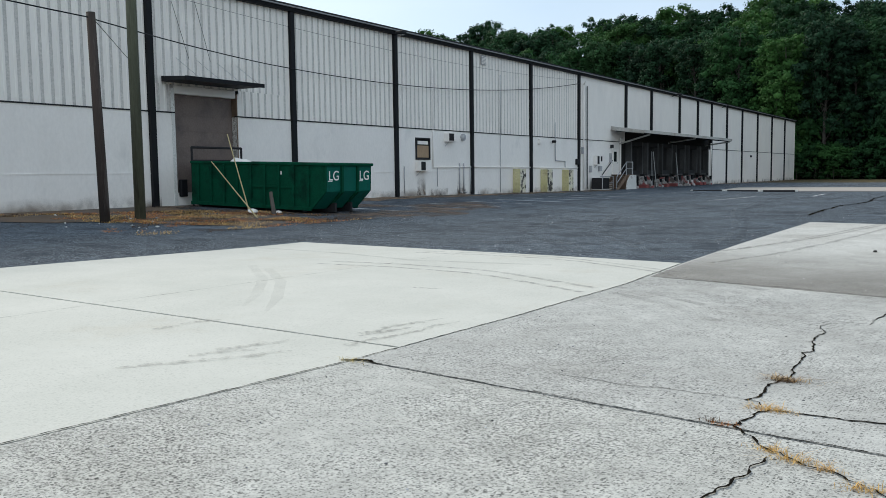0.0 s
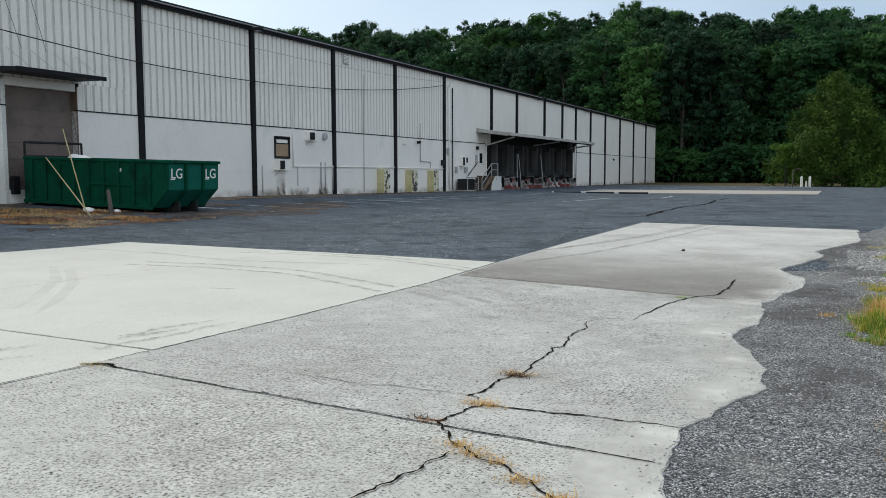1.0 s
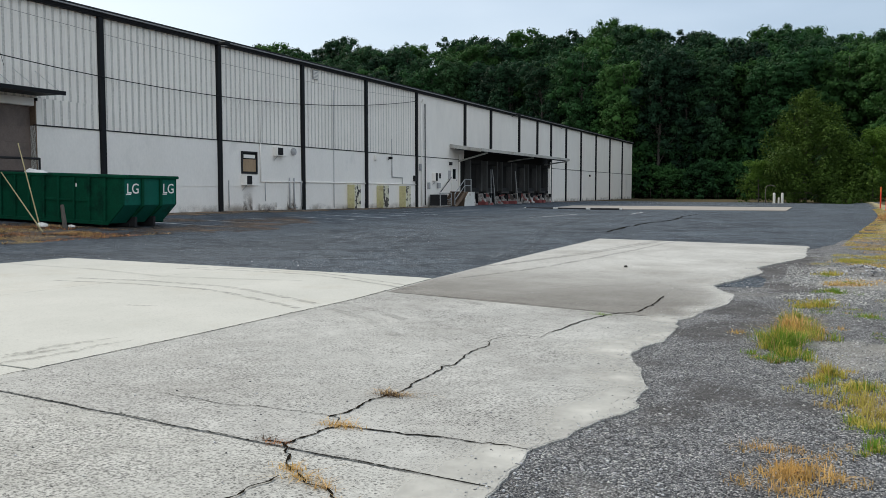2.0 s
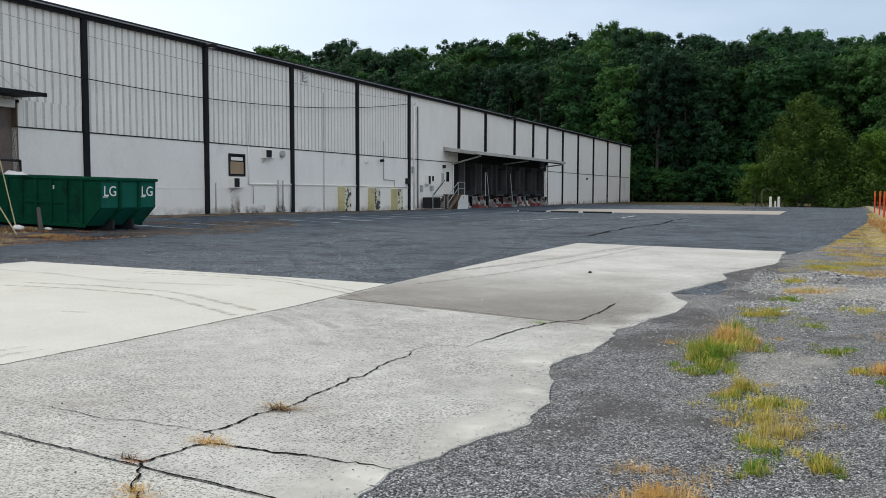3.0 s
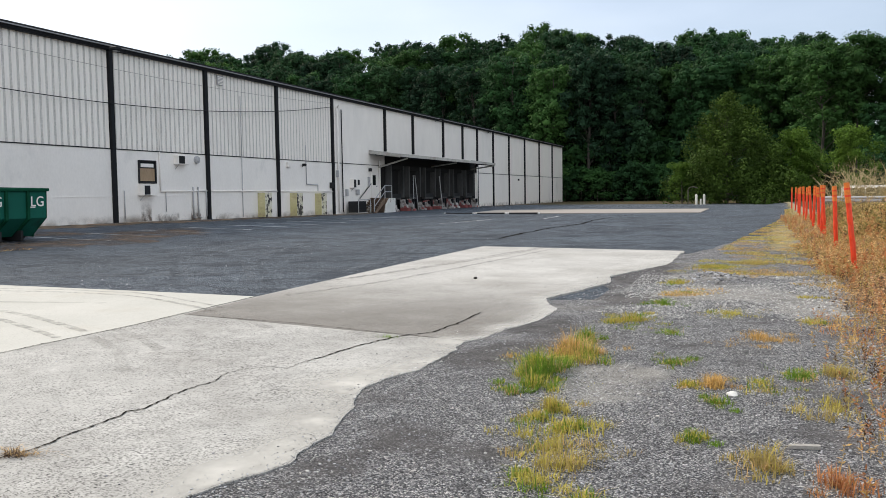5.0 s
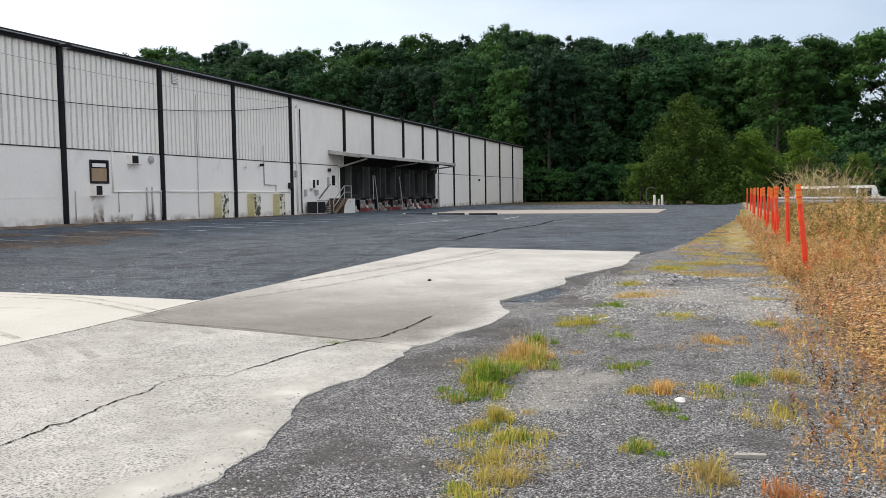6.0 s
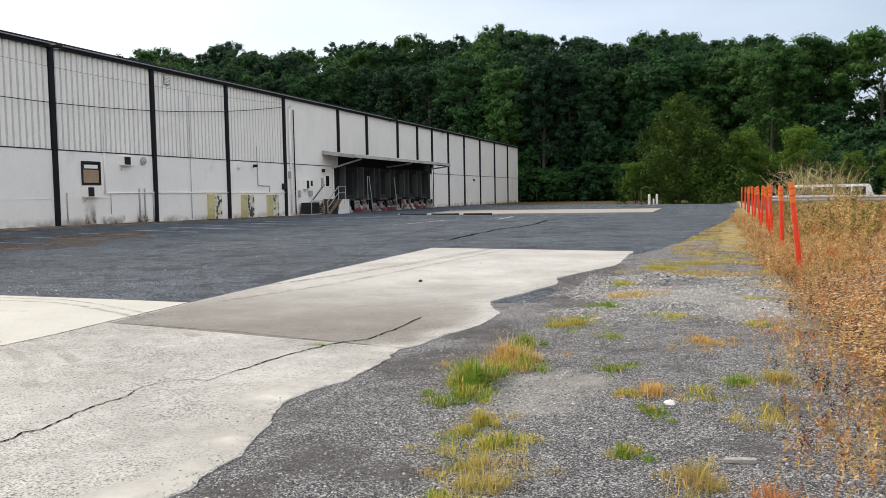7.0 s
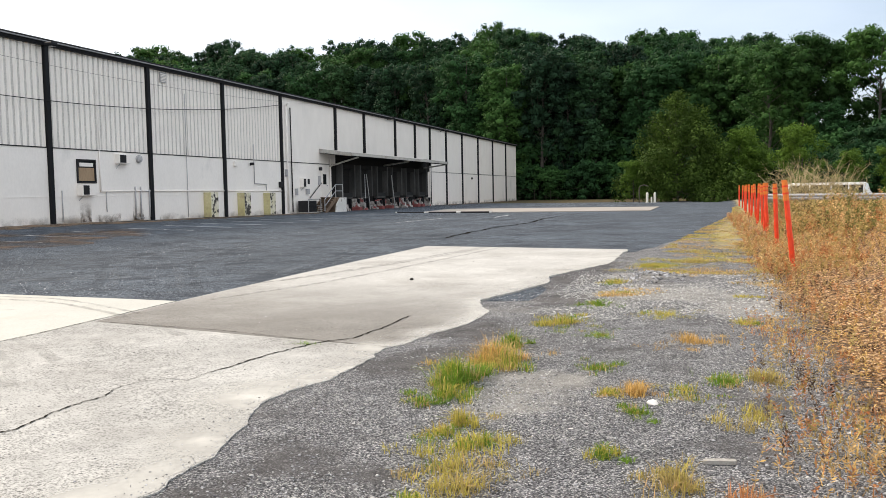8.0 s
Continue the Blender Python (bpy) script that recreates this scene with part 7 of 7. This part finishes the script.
# ---- beyond the bank: rail, van, bare bush ----
rail = thing("guardrail", "pale grey steel guardrail beyond the bank", "guardrail", (0, 0, 0))
ra, rb = Vector((6.2, 52.0, 0.96)), Vector((20.0, 46.5, 0.92))
for k in range(4):
    p, q = ra.lerp(rb, k / 4), ra.lerp(rb, (k + 1) / 4 - 0.002)
    bm = bmesh.new()
    side = (q - p).normalized().cross(Vector((0, 0, 1)))
    prof = [(0, 0.16), (0.05, 0.1), (0.05, 0.05), (0, 0), (0.05, -0.05), (0.05, -0.1), (0, -0.16)]
    va = [bm.verts.new(p + side * d + Vector((0, 0, h))) for d, h in prof] + [bm.verts.new(p + side * (d - 0.012) + Vector((0, 0, h))) for d, h in prof[::-1]]
    vb = [bm.verts.new(q + side * d + Vector((0, 0, h))) for d, h in prof] + [bm.verts.new(q + side * (d - 0.012) + Vector((0, 0, h))) for d, h in prof[::-1]]
    for j in range(len(va)):
        bm.faces.new((va[j], va[(j + 1) % len(va)], vb[(j + 1) % len(va)], vb[j]))
    bmesh.ops.recalc_face_normals(bm, faces=bm.faces)
    part("beam", bm, M_PIPE, rail)
    part("post", box(bmesh.new(), p.x - 0.07, p.x + 0.07, p.y + 0.03, p.y + 0.17, ground_z(p.x, p.y) - 0.4, p.z + 0.14), M_OLDWOOD, rail)

M_VAN = material("white_car_paint", [(0.74, 0.74, 0.73), (0.78, 0.78, 0.77)], 2, 0.3, 0.02, 10, local=True)
M_TYRE_R = material("black_tyre_rubber", [(0.015, 0.015, 0.015), (0.03, 0.03, 0.03)], 4, 0.9, 0.2, 20, local=True)
van = thing("van", "white van parked beyond the weeds", "van", (10.6, 62.5, ground_z(10.6, 62.5) - 0.05), -14)
VT = 1.75 - ground_z(10.6, 62.5)
bm = bmesh.new()
prism(bm, [(-2.45, 0.35), (2.35, 0.35), (2.45, 0.75), (2.3, 0.95), (2.2, VT - 0.12), (2.05, VT), (-2.2, VT), (-2.4, VT - 0.15)], "y", -0.9, 0.9)
bmesh.ops.bevel(bm, geom=[e for e in bm.edges if abs(e.verts[0].co.y - e.verts[1].co.y) < 0.01], offset=0.06, segments=2, affect="EDGES")
part("body", bm, M_VAN, van, "", True)
for a, b in ((-2.15, -1.05), (-0.95, 0.2), (0.3, 1.2), (1.3, 2.05)):
    for y in (-0.912, 0.9):
        part("window", box(bmesh.new(), a, b, y, y + 0.012, 0.62, VT - 0.16), M_GLASS, van)
for x in (-1.5, 1.5):
    for y in (-0.92, 0.72):
        w = part("wheel", tube(bmesh.new(), (x, y, 0.33), (x, y + 0.2, 0.33), 0.33, sides=18), M_TYRE_R, van)
        part("rim", tube(bmesh.new(), (x, y - 0.01, 0.33), (x, y + 0.21, 0.33), 0.2, sides=14), M_GREY, w)
part("bumper", box(bmesh.new(), 2.4, 2.55, -0.85, 0.85, 0.4, 0.62, 0.03), M_DARK, van)


M_TWIG = plant_material("bare_tan_twigs", [(0.40, 0.32, 0.17), (0.56, 0.46, 0.27)], 0.0)


def bare_bush(x, y, h, count, label):
    ob = thing("dry_bush", label, "bush", (x, y, ground_z(x, y)))
    base = rng.normal(size=(count, 3)) * (0.5, 0.4, 0)
    v1, t1 = [], []
    k = 0
    for b in base:
        p = b.copy()
        d = unit(np.array((b[0] * 0.32 + rng.normal() * 0.2, b[1] * 0.32 + rng.normal() * 0.3, 1.1)))
        ln = h * (0.5 + 0.5 * rng.random()) / 5
        w = 0.017
        for s in range(5):
            q = p + d * ln
            side = unit(np.cross(d, rng.normal(size=3)))
            v1 += [p - side * w, p + side * w, q + side * w * 0.75, q - side * w * 0.75]
            t1 += [(k, k + 1, k + 2), (k, k + 2, k + 3)]
            k += 4
            for _ in range(9):
                e = unit(d + rng.normal(size=3) * 0.8)
                tw = q + e * ln * (0.35 + 0.6 * rng.random())
                v1 += [q - side * w * 0.4, q + side * w * 0.4, tw]
                t1 += [(k, k + 1, k + 2)]
                k += 3
            p, d, w = q, unit(d + rng.normal(size=3) * 0.42), w * 0.8
    fast_mesh("branchwork", np.array(v1), np.array(t1), M_TWIG, ob)
    return ob


bare_bush(7.9, 54.0, 3.1, 130, "bare tan bush behind the guardrail")
bare_bush(9.7, 55.0, 3.1, 130, "bare tan bush behind the guardrail")
